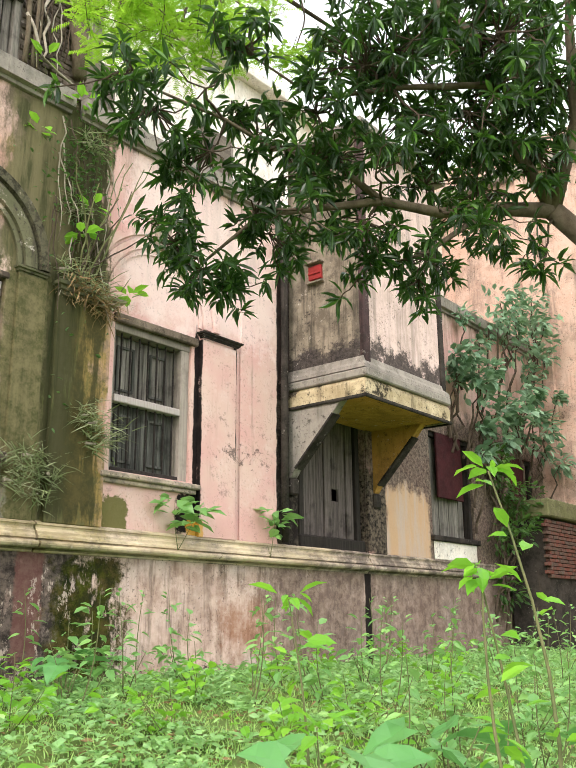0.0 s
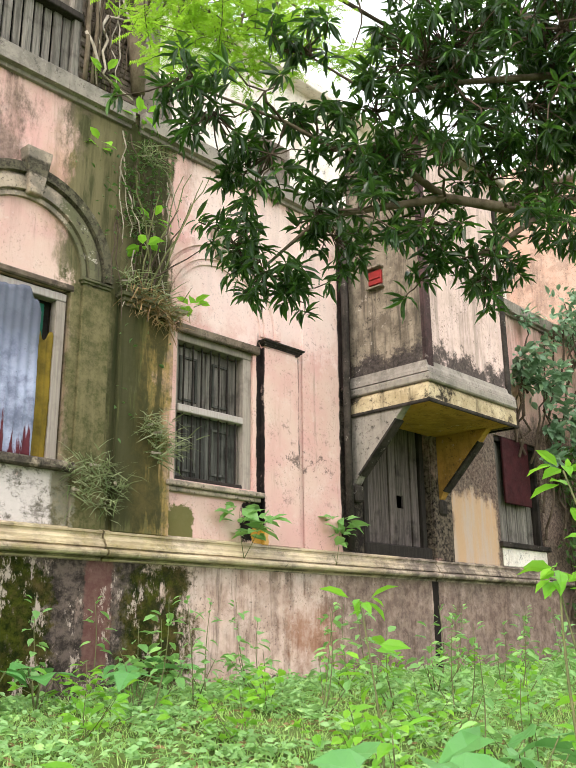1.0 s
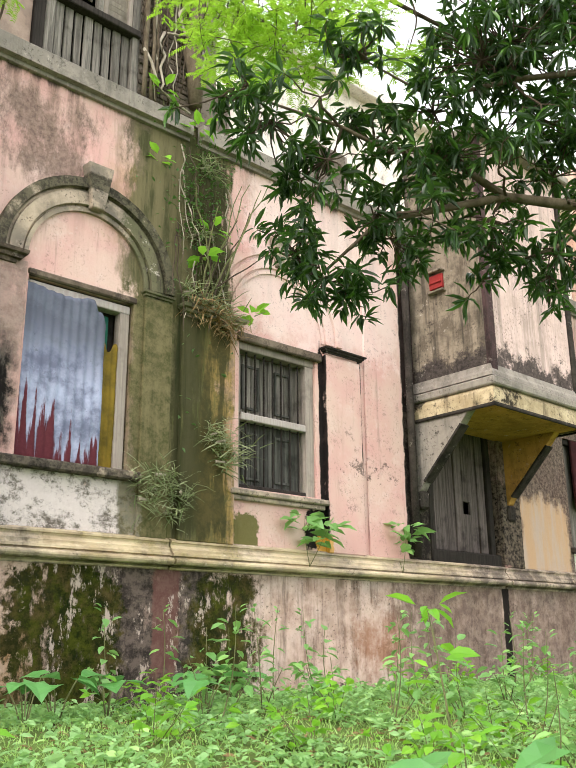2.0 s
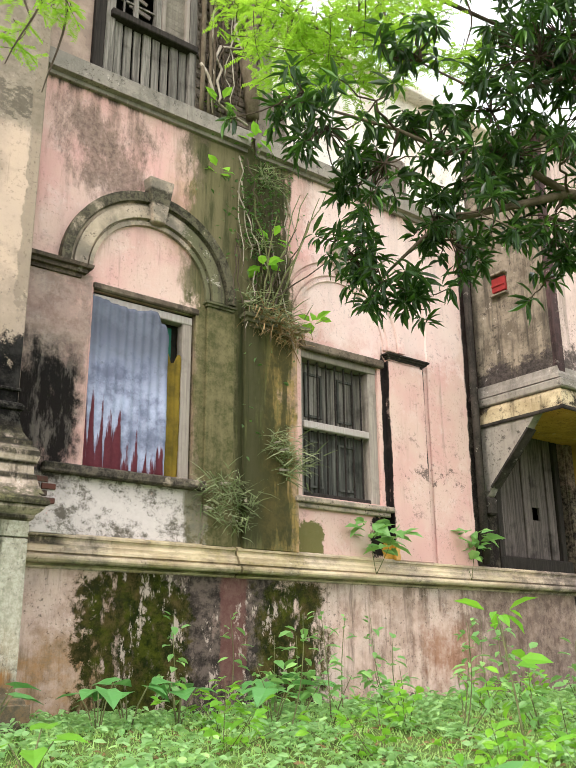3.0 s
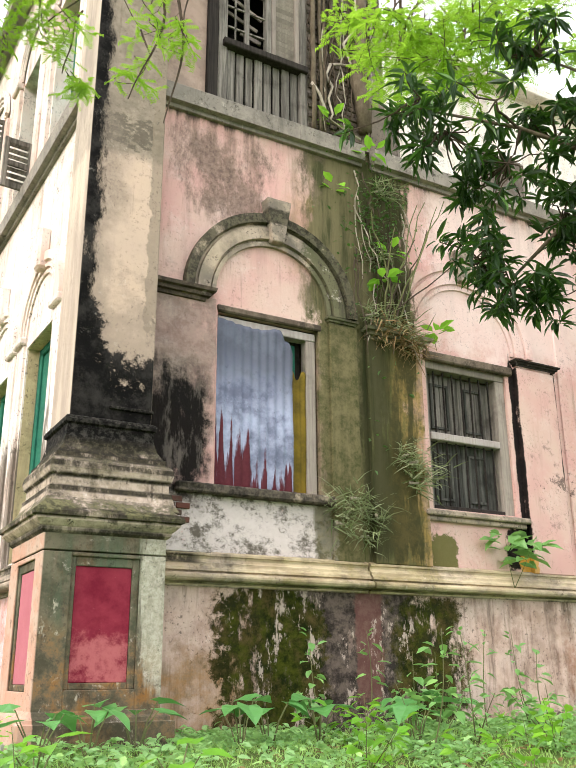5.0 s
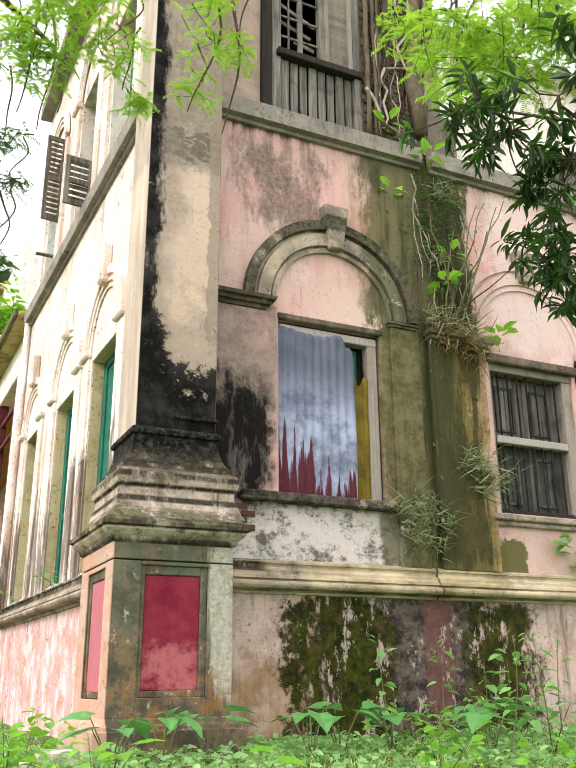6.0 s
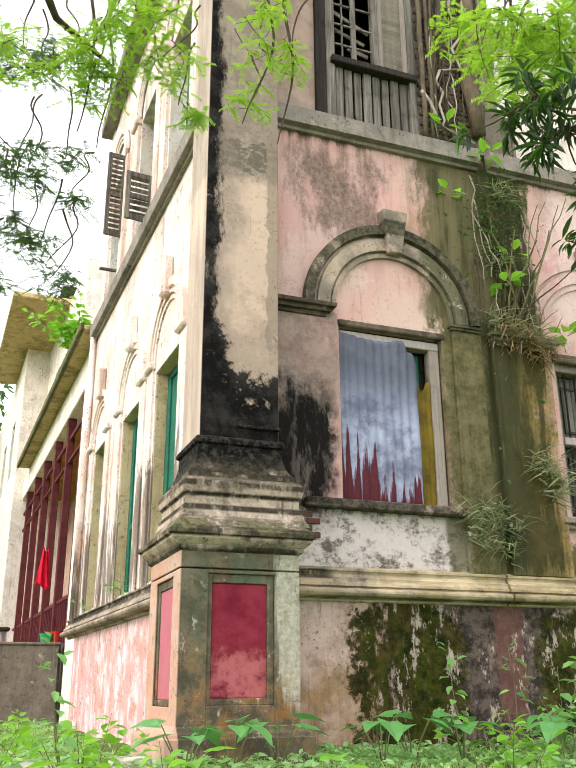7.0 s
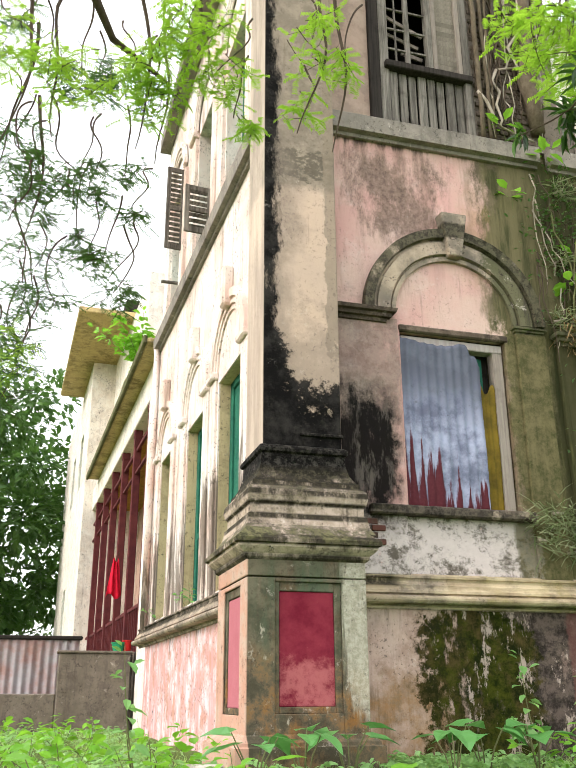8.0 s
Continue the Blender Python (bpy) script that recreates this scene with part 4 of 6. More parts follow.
def archivolt(cx, cz, r0, r1, y, proud):
    """A stepped half-ring of stucco."""
    bm = bmesh.new()
    prof = [(r0, 0.0), (r0, -proud * 0.5), (r0 + 0.05, -proud * 0.5), (r0 + 0.055, -proud * 0.25), (r0 + 0.075, -proud * 0.25), (r0 + 0.08, -proud * 0.85), (r1 - 0.16, -proud * 0.9),
            (r1 - 0.155, -proud * 0.5), (r1 - 0.12, -proud * 0.5), (r1 - 0.11, -proud * 1.2),
            (r1, -proud * 1.3), (r1, 0.0)]
    rows = [[bm.verts.new((cx + math.cos(math.pi * k / 36) * r, y + d, cz + math.sin(math.pi * k / 36) * r)) for r, d in prof] for k in range(37)]
    for a, b in zip(rows, rows[1:]):
        for j in range(len(prof) - 1):
            bm.faces.new((a[j], b[j], b[j + 1], a[j + 1]))
    bm.faces.new(rows[0])
    bm.faces.new(rows[-1])
    return bm


def keystone(x, z0, z1, w0, w1, y0, y1):
    bm = bmesh.new()
    v = [bm.verts.new(q) for q in ((x - w0, y0, z0), (x + w0, y0, z0), (x + w1, y0, z1), (x - w1, y0, z1),
                                   (x - w0 * 0.92, y1, z0 + 0.01), (x + w0 * 0.92, y1, z0 + 0.01), (x + w1 * 0.95, y1 - 0.02, z1), (x - w1 * 0.95, y1 - 0.02, z1))]
    for q in ((0, 1, 2, 3), (4, 5, 6, 7), (0, 1, 5, 4), (1, 2, 6, 5), (2, 3, 7, 6), (3, 0, 4, 7)):
        bm.faces.new([v[i] for i in q])
    bmesh.ops.bevel(bm, geom=bm.edges[:], offset=0.012, segments=1, affect="EDGES")
    return bm


IMPOST = [(0.0, -0.12), (0.03, -0.115), (0.035, -0.075), (0.075, -0.07), (0.08, -0.03), (0.12, -0.02), (0.13, 0.02), (0.0, 0.045)]


def impost(x0, x1, z, y=-0.035, k=1.0):
    path = [(x0, 0.0), (x0, y), (x1, y), (x1, 0.0)]
    return sweep(path, [(o * k, z + d * k) for o, d in IMPOST])


# arched window with the corrugated sheet
arch = part("window_arch", archivolt(2.265, 4.66, 0.735, 1.125, 0.0, 0.085), MOULD, house, "round stucco arch with keystone over a blind tympanum")
part("keystone", keystone(2.285, 5.42, 5.985, 0.085, 0.175, 0.0, -0.14), MOULD, arch)
part("pilaster", boxed(0.6, 1.545, -0.04, 0.01, 1.76, 4.58, 0.01), FRONT, arch)
part("pilaster", boxed(3.03, 3.42, -0.04, 0.01, 1.76, 4.58, 0.01), FRONT, arch)
part("impost", impost(0.6, 1.37, 4.625), LINTEL, arch, "grey impost moulding with a dark underside")
part("impost", impost(3.05, 3.34, 4.63, -0.02, 0.6), MOULD, arch)
win = part("window_frame", boxed(DOOR[0], DOOR[0] + 0.09, 0.10, 0.22, DOOR[2], DOOR[3], 0.008), PALEWOOD, house, "greyed wooden frame of the boarded arched window")
part("jamb", boxed(2.745, 2.87, 0.05, 0.18, DOOR[2], 4.325, 0.008), PALEWOOD, win, "greyed wooden window jamb")
part("head_beam", boxed(DOOR[0] + 0.03, 2.87, 0.045, 0.19, 4.326, 4.425, 0.01), WHITEWOOD, win, "whitish painted head beam")
# blackened board fills the gap over the beam; stands in for the recess's shade
part("soffit", boxed(DOOR[0], DOOR[1], 0.1, 0.24, 4.426, DOOR[3], 0.004), DARKWOOD, win)
part("lintel", boxed(DOOR[0] - 0.01, DOOR[1] + 0.04, -0.018, 0.05, DOOR[3] - 0.005, DOOR[3] + 0.075, 0.016), LINTEL, win, "dark crumbling lintel edge")
part("sill", boxed(1.12, 3.02, -0.11, 0.12, 2.36, 2.465, 0.018), MOULD, win, "broken mould-blackened window sill")
part("shutter_leaf", boxed(DOOR[0] + 0.1, DOOR[1] - 0.12, 0.24, 0.28, DOOR[2], DOOR[3] - 0.1), DARKWOOD, win)
part("green_batten", boxed(2.62, 2.68, 0.20, 0.24, 3.6, DOOR[3] - 0.16, 0.006), GREENWOOD, win)


def corrugated(name, x0, x1, z0, z1, y, pitch, deep, mat, label, cut=None):
    """A ribbed metal sheet with thickness; cut(x) gives the top edge."""
    nx, nz = int((x1 - x0) / pitch * 8), 40
    verts, faces = [], []
    for off in (0.0, 0.006):
        for j in range(nz + 1):
            for i in range(nx + 1):
                x = x0 + (x1 - x0) * i / nx
                top = cut(x) if cut else z1
                z = z0 + (top - z0) * j / nz
                bend = 0.02 * noise.noise(Vector((x * 2, z * 1.5, 3))) + 0.006 * noise.noise(Vector((x * 8, z * 11, 5)))
                verts.append((x, y + deep * math.sin(2 * math.pi * (x - x0) / pitch) + off + bend, z + 0.012 * noise.noise(Vector((x * 9, z, 1)))))
    k, m = nx + 1, (nx + 1) * (nz + 1)
    for j in range(nz):
        for i in range(nx):
            a = j * k + i
            faces += [(a, a + 1, a + k + 1, a + k), (m + a, m + a + k, m + a + k + 1, m + a + 1)]
    for i in range(nx):
        faces += [(i, i + m, i + 1 + m, i + 1), (nz * k + i, nz * k + i + 1, nz * k + i + 1 + m, nz * k + i + m)]
    for j in range(nz):
        faces += [(j * k, (j + 1) * k, (j + 1) * k + m, j * k + m), (j * k + nx, j * k + nx + m, (j + 1) * k + nx + m, (j + 1) * k + nx)]
    ob = part(name, (verts, faces), mat, None, smooth=True)
    return tagged(ob, label, "metal sheet")


def torn_top(x):
    return 4.36 - 0.03 * math.sin(x * 7) if x < 2.34 else 4.40 - (x - 2.34) * 1.25 - 0.02 * math.sin(x * 60)


corrugated("corrugated_sheet", 1.585, 2.55, 2.47, 4.36, 0.02, 0.105, 0.011, SHEET, "blue-grey corrugated sheet, rusted red below, boarding an arched window", torn_top)
corrugated("painted_sheet", 2.52, 2.83, 2.48, 3.9, 0.075, 0.075, 0.008, YSHEET, "mustard-yellow ribbed sheet patching the arched window",
           lambda x: 3.88 + 0.06 * math.sin(x * 40))

# second bay: barred window between pilasters, blind arch above
arch2 = part("window_arch", archivolt(5.14, 4.66, 0.80, 1.18, 0.0, 0.05), FRONT, house, "round stucco arch over the barred window")
part("keystone", keystone(5.14, 5.55, 6.0, 0.09, 0.165, 0.0, -0.12), MOULD, arch2)
part("pilaster", boxed(3.56, 4.37, -0.06, 0.01, 1.76, 4.52, 0.01), FRONT, arch2)
part("pilaster", boxed(5.965, 6.685, -0.06, 0.01, 1.76, 4.50, 0.01), FRONT, arch2)
part("impost", impost(3.62, 4.37, 4.58, -0.05), MOULD, arch2)
part("impost", impost(5.99, 6.68, 4.59, -0.062, 0.55), SOOT, arch2, "blackened impost cap")
part("pilaster", boxed(6.8, 7.64, -0.03, 0.01, 1.76, 6.9, 0.01), FRONT, arch2)
bw = part("barred_window", boxed(WIN2[0], WIN2[0] + 0.07, 0.06, 0.2, WIN2[2], WIN2[3], 0.008), PALEWOOD, house, "grey wooden window with iron bars and closed plank shutters")
part("jamb", boxed(WIN2[1] - 0.15, WIN2[1], 0.04, 0.2, WIN2[2], WIN2[3] - 0.1, 0.008), PALEWOOD, bw)
part("head", boxed(WIN2[0], WIN2[1], 0.03, 0.2, WIN2[3] - 0.1, WIN2[3], 0.008), PALEWOOD, bw)
part("hood", boxed(WIN2[0] - 0.03, WIN2[1] + 0.09, -0.06, 0.03, WIN2[3] - 0.01, WIN2[3] + 0.105, 0.016), LINTEL, bw)
part("transom", boxed(WIN2[0] + 0.07, WIN2[1] - 0.15, 0.035, 0.16, 3.35, 3.445, 0.01), WHITEWOOD, bw, "pale wooden cross rail")
part("bottom_rail", boxed(WIN2[0] + 0.07, WIN2[1] - 0.15, 0.05, 0.2, WIN2[2], WIN2[2] + 0.06, 0.008), DARKWOOD, bw)
part("sill", boxed(WIN2[0] - 0.16, WIN2[1] + 0.14, -0.11, 0.04, 2.37, 2.44, 0.016), MOULD, bw)
part("sill_moulding", boxed(WIN2[0] - 0.12, WIN2[1] + 0.1, -0.06, 0.0, 2.31, 2.37, 0.012), MOULD, bw)
bar = part("bar", tubes([[((WIN2[0] + 0.2, 0.1, WIN2[2] + 0.05), 0.013), ((WIN2[0] + 0.2, 0.1, WIN2[3] - 0.1), 0.013)]]), IRON, bw)
for k in range(1, 7):
    again(bar, k * 0.152)
plank = part("shutter_plank", boxed(WIN2[0] + 0.08, WIN2[0] + 0.225, 0.20, 0.235, WIN2[2] + 0.06, 3.36, 0.008), SHUTTERWOOD, bw)
upper = part("shutter_plank", boxed(WIN2[0] + 0.08, WIN2[0] + 0.225, 0.20, 0.235, 3.44, WIN2[3] - 0.1, 0.008), OLDWOOD, bw)
for k in range(1, 8):
    again(plank, k * 0.146, 0.008 * (k % 2))
    again(upper, k * 0.146, 0.008 * (k % 2))
for k in range(2):
    for za, zb in ((2.62, 3.24), (3.54, 4.14)):
        x = WIN2[0] + 0.2 + k * 0.56
        bm = bmesh.new()
        box(bm, x, x + 0.03, 0.175, 0.2, za, zb)
        box(bm, x + 0.26, x + 0.29, 0.175, 0.2, za, zb)
        box(bm, x + 0.03, x + 0.26, 0.177, 0.2, zb - 0.03, zb)
        box(bm, x + 0.03, x + 0.26, 0.177, 0.2, za, za + 0.03)
        part("shutter_moulding", bm, SHUTTERWOOD, bw)

# rain pipe by the balcony
part("rain_pipe", tubes([[((7.72, -0.1, 1.8), 0.06), ((7.72, -0.1, 4.3), 0.06), ((7.74, -0.09, 4.9), 0.06), ((7.72, -0.1, 6.9), 0.06)]], 10), SOOT, house, "cracked black rain pipe", True)

# enclosed balcony on brackets
balc = part("balcony", boxed(7.87, 10.37, -1.52, 0.0, 4.125, 4.255, 0.02), LEDGE, house, "enclosed box balcony on brackets, stained and cracked")
part("slab_edge", sweep([(7.92, 0.0), (7.92, -1.45), (10.35, -1.45), (10.35, 0.0)], [(0, 3.84), (0.03, 3.84), (0.03, 4.06), (0.0, 4.12)]), BALC_SLAB, balc, "ochre plaster edge with black stains")
part("drip_edge", sweep([(7.91, 0.0), (7.91, -1.46), (10.36, -1.46), (10.36, 0.0)], [(0, 3.815), (0.035, 3.81), (0.045, 3.83), (0.04, 3.86), (0.0, 3.87)]), SOOT, balc, "blackened drip edge")
part("soffit", boxed(7.93, 10.34, -1.44, 0.0, 3.86, 4.11), YELLOW_WASH, balc, "yellow-washed underside")
part("side_panel", boxed(7.95, 8.05, -1.36, 0.0, 4.27, 8.2, 0.01), BALC_SIDE, balc, "grey streaked plaster side")
part("front_panel", boxed(8.14, 10.26, -1.40, -1.30, 4.27, 8.2, 0.01), BALC_FRONT, balc, "pink plaster front with dark foot")
part("side_panel", boxed(10.2, 10.3, -1.30, 0.0, 4.27, 8.2, 0.01), BALC_FRONT, balc)
part("corner_post", boxed(7.96, 8.12, -1.44, -1.28, 4.27, 8.2, 0.012), POST, balc, "dark corner post")
part("corner_post", boxed(10.26, 10.38, -1.44, -1.28, 4.27, 8.2, 0.012), SOOT, balc)
part("foot_fillet", sweep([(7.95, 0.0), (7.95, -1.42), (10.36, -1.42), (10.36, 0.0)], [(0, 4.27), (0.06, 4.27), (0.05, 4.33), (0.02, 4.38), (0.0, 4.46)]), LEDGE, balc)
part("balcony_roof", boxed(7.8, 10.5, -1.6, 0.0, 8.2, 8.35, 0.02), LEDGE, balc)


def bracket(x0, x1):
    bm = bmesh.new()
    prof = [(0.0, 2.75), (-0.08, 2.80), (-0.14, 2.92), (-0.86, 3.66), (-1.05, 3.86), (0.0, 3.86)]
    a, b = [[bm.verts.new((x, y, z)) for y, z in prof] for x in (x0, x1)]
    bm.faces.new(a), bm.faces.new(b)
    for i in range(len(prof)):
        j = (i + 1) % len(prof)
        bm.faces.new((a[i], a[j], b[j], b[i]))
    bmesh.ops.bevel(bm, geom=bm.edges[:], offset=0.012, segments=1, affect="EDGES")
    return bm


part("bracket", bracket(7.9, 8.06), LEDGE, balc, "grey triangular bracket")
part("bracket", bracket(10.16, 10.32), YELLOW_WASH, balc, "ochre triangular bracket")
for x in (7.885, 10.145):
    bm = bmesh.new()
    turn_box(bm, (x + 0.1, -0.51, 3.285), (0.19, 1.04, 0.035), 0, -45.8)
    part("bracket_edge", bm, SOOT, balc, "blackened bracket edge")
for x in (7.88, 10.14):
    part("bracket_drop", boxed(x, x + 0.2, -0.1, 0.0, 2.52, 2.78, 0.03), SOOT, balc)
vent = part("wall_vent", boxed(7.90, 7.955, -0.70, -0.45, 5.87, 6.10, 0.008), RED_TIN, balc, "small red louvred wall vent")
part("louvre", boxed(7.88, 7.9, -0.695, -0.455, 5.955, 5.985, 0.005), RED_TIN, vent)
part("hood", boxed(7.84, 7.955, -0.73, -0.42, 6.13, 6.16, 0.005), BALC_SIDE, vent)
part("ledge", boxed(7.86, 7.955, -0.73, -0.42, 5.80, 5.83, 0.005), BALC_SIDE, vent)

# plank door below the balcony
pd = part("plank_door", boxed(8.28, 8.40, 0.08, 0.2, 1.78, 4.0, 0.01), DARKWOOD, house, "weathered plank door with a dark hole, under the balcony")
part("jamb", boxed(9.82, 9.94, 0.08, 0.2, 1.78, 4.0, 0.01), DARKWOOD, pd)
part("threshold", boxed(8.2, 9.96, 0.0, 0.22, 1.76, 1.96, 0.02), DARKWOOD, pd)
for k in range(7):
    x = 8.41 + k * 0.203
    if k == 4:
        part("door_plank", boxed(x, x + 0.19, 0.15, 0.19, 1.98, 2.58, 0.008), SOOTWOOD, pd)
        part("door_plank", boxed(x, x + 0.19, 0.15, 0.19, 2.78, 3.98, 0.008), SOOTWOOD, pd)
    else:
        part("door_plank", boxed(x, x + 0.192, 0.14 + 0.012 * (k % 3), 0.19 + 0.012 * (k % 3), 1.98, 3.98, 0.008), SOOTWOOD, pd)
part("crack_column", boxed(10.0, 10.55, -0.05, 0.01, 1.76, 4.0, 0.02), FRONT, house)


def far_window(h, shutter_from, shutter_to):
    w = part("shuttered_window", boxed(h[0], h[0] + 0.09, 0.05, 0.2, h[2], h[3], 0.01), DARKWOOD, house, "small dark window, half boarded, with a maroon shutter")
    part("jamb", boxed(h[1] - 0.09, h[1], 0.05, 0.2, h[2], h[3], 0.01), DARKWOOD, w)
    part("head", boxed(h[0] + 0.09, h[1] - 0.09, 0.05, 0.2, h[3] - 0.1, h[3], 0.01), DARKWOOD, w)
    part("sill", boxed(h[0] - 0.08, h[1] + 0.08, -0.09, 0.2, h[2] - 0.1, h[2], 0.015), SOOT, w)
    n = int((h[1] - h[0] - 0.2) / 0.19)
    for k in range(n):
        x = h[0] + 0.1 + k * 0.195
        part("board", boxed(x, x + 0.182, 0.12 + 0.01 * (k % 2), 0.16, h[2], h[3] - 0.1, 0.006), OLDWOOD, w)
    s = part("shutter", boxed(h[0] + shutter_from, h[0] + shutter_to, -0.03, 0.02, h[2] + 0.74, h[3] - 0.02, 0.01), DARK_MAROON, w, "maroon painted plank shutter")
    part("white_panel", boxed(h[0], h[1], -0.02, 0.0, 1.78, h[2] - 0.10, 0.01), UPPER, w, "whitewashed panel below the sill")


far_window(WIN3, 0.25, 1.25)
far_window(WIN4, 0.1, 0.9)

# ---- upper floor: boarded loggia, brick pier with roots ----
log = part("boarded_loggia", boxed(1.50, 1.62, -0.03, 0.12, 7.19, 10.2, 0.01), OLDWOOD, house, "grey weathered timber window bay with louvres over plank boarding")
part("post", boxed(2.66, 2.76, -0.05, 0.12, 7.19, 10.2, 0.01), OLDWOOD, log)
part("post", boxed(1.36, 1.50, -0.02, 0.06, 7.19, 10.2, 0.01), DARKWOOD, log)
part("rail", boxed(1.55, 2.76, -0.10, 0.1, 8.03, 8.13, 0.012), DARKWOOD, log)
for k in range(8):
    x = 1.63 + k * 0.13
    part("board", boxed(x + 0.006 * (k % 3), x + 0.108, 0.0 + 0.012 * (k % 3), 0.04 + 0.012 * (k % 3), 7.19 + 0.02 * (k % 2), 8.03, 0.006), OLDWOOD, log)
part("mullion", boxed(2.17, 2.25, -0.02, 0.08, 8.13, 10.2, 0.008), OLDWOOD, log)
part("mullion", boxed(1.88, 1.94, 0.0, 0.06, 8.13, 10.2, 0.006), OLDWOOD, log)
for k in range(5):
    part("glazing_bar", boxed(1.62, 2.17, 0.02, 0.045, 8.40 + k * 0.32, 8.425 + k * 0.32), OLDWOOD, log)
part("glazing_bar", boxed(1.74, 1.76, 0.02, 0.045, 8.13, 10.2), OLDWOOD, log)
part("fallen_slat", turn_box(bmesh.new(), (1.86, 0.12, 8.66), (0.52, 0.02, 0.05), 0, 0, 18), PALEWOOD, log)
part("fallen_slat", turn_box(bmesh.new(), (1.9, 0.12, 8.9), (0.6, 0.02, 0.05), 0, 0, 24), PALEWOOD, log)
part("fallen_slat", turn_box(bmesh.new(), (2.02, 0.14, 8.45), (0.3, 0.02, 0.06), 0, 0, 12), PALEWOOD, log)
part("louvre_stile", boxed(2.25, 2.31, -0.03, 0.05, 8.13, 10.2, 0.006), PALEWOOD, log)
part("louvre_stile", boxed(2.60, 2.66, -0.03, 0.05, 8.13, 10.2, 0.006), PALEWOOD, log)
slat = part("louvre_slat", turn_box(bmesh.new(), (2.455, 0.02, 8.20), (0.29, 0.012, 0.058), 0, 22), PALEWOOD, log)
for k in range(1, 26):
    again(slat, 0, 0, k * 0.077)

part("root_wall", boxed(2.76, 4.02, -0.01, 0.04, 7.19, 11.5), CEMENT, house, "crumbling brick pier below hanging roots")

# recessed upper storey behind the terrace
part("terrace_floor", boxed(4.0, 18.0, 0.5, 8.0, 6.8, 7.0), LEDGE, house)
part("terrace_wall", wall(bmesh.new(), 4.0, 18.0, 7.0, 11.6, 2.4, 2.8, [(5.0, 6.1, 7.8, 10.0), (8.0, 9.1, 7.8, 10.0), (11.5, 12.6, 7.8, 10.0)]), UPPER, house, "pale limewashed upper wall set back from the terrace")
part("terrace_return", boxed(4.0, 4.3, 0.5, 2.4, 7.0, 11.6), UPPER, house)
part("terrace_eave", boxed(4.0, 18.2, 2.1, 8.6, 11.6, 11.8, 0.02), UPPER, house)
for a in (5.0, 8.0, 11.5):
    sh = part("louvred_shutter", boxed(a, a + 0.06, 2.34, 2.42, 7.8, 10.0, 0.006), PALEWOOD, house, "pale louvred window shutter")
    part("stile", boxed(a + 1.04, a + 1.1, 2.34, 2.42, 7.8, 10.0, 0.006), PALEWOOD, sh)
    part("panel", boxed(a + 0.06, a + 1.04, 2.40, 2.44, 7.8, 10.0), DARKWOOD, sh)
    s = part("slat", turn_box(bmesh.new(), (a + 0.55, 2.37, 7.86), (0.98, 0.012, 0.09), 0, 30), PALEWOOD, sh)
    for k in range(1, 25):
        again(s, 0, 0, k * 0.088)

# ---- side wall: three tall arched windows, and the upper row ----


def side_arch(y0, y1, zs, r1):
    """A stucco arch on the side wall, built on x and turned."""
    bm = archivolt(0, zs, (y1 - y0) / 2 + 0.02, (y1 - y0) / 2 + r1, 0.0, 0.05)
    bmesh.ops.rotate(bm, verts=bm.verts, cent=(0, 0, 0), matrix=Matrix.Rotation(-math.pi / 2, 3, "Z"))
    bmesh.ops.translate(bm, verts=bm.verts, vec=(0.04, (y0 + y1) / 2, 0))
    return bm


for y0, y1, z0, z1 in SIDE_HOLES:
    w = swung(part("side_window", boxed(0.20, 0.28, y0, y0 + 0.09, z0, z1, 0.01), GREENWOOD, house, "tall green shuttered window in a deep plaster reveal"))
    part("jamb", boxed(0.20, 0.28, y1 - 0.12, y1, z0, z1, 0.01), GREENWOOD, w)
    part("head", boxed(0.20, 0.28, y0 + 0.09, y1 - 0.09, z1 - 0.1, z1, 0.01), GREENWOOD, w)
    part("rail", boxed(0.21, 0.27, y0 + 0.09, y1 - 0.09, 2.75, 2.85, 0.01), GREENWOOD, w)
    part("shutter_leaf", boxed(0.23, 0.26, y0 + 0.1, (y0 + y1) / 2 - 0.01, z0, z1 - 0.1, 0.006), GREENWOOD, w)
    part("shutter_leaf", boxed(0.23, 0.26, (y0 + y1) / 2 + 0.01, y1 - 0.1, z0, z1 - 0.1, 0.006), GREENWOOD, w)
    part("reveal_wash", boxed(0.06, 0.195, y1 - 0.006, y1 + 0.004, z0, z1), REVEAL, w)
    part("reveal_wash", boxed(0.06, 0.195, y0, y1 - 0.008, z1 - 0.006, z1 + 0.004), REVEAL, w)
    a = swung(part("side_arch", side_arch(y0, y1, 4.62, 0.30), SIDE, house, "round stucco arch over a tall side window"))
    part("keystone", boxed(-0.1, 0.05, (y0 + y1) / 2 - 0.1, (y0 + y1) / 2 + 0.1, 5.3, 5.86, 0.03), SIDE, a)
    for ya, yb in ((y0 - 0.38, y0 - 0.03), (y1 + 0.03, y1 + 0.38)):
        part("impost", boxed(-0.06, 0.05, ya, yb, 4.54, 4.64, 0.02), SIDE, a)
        part("pilaster", boxed(0.0, 0.05, ya + 0.03, yb - 0.03, 1.76, 4.54, 0.01), SIDE, a)
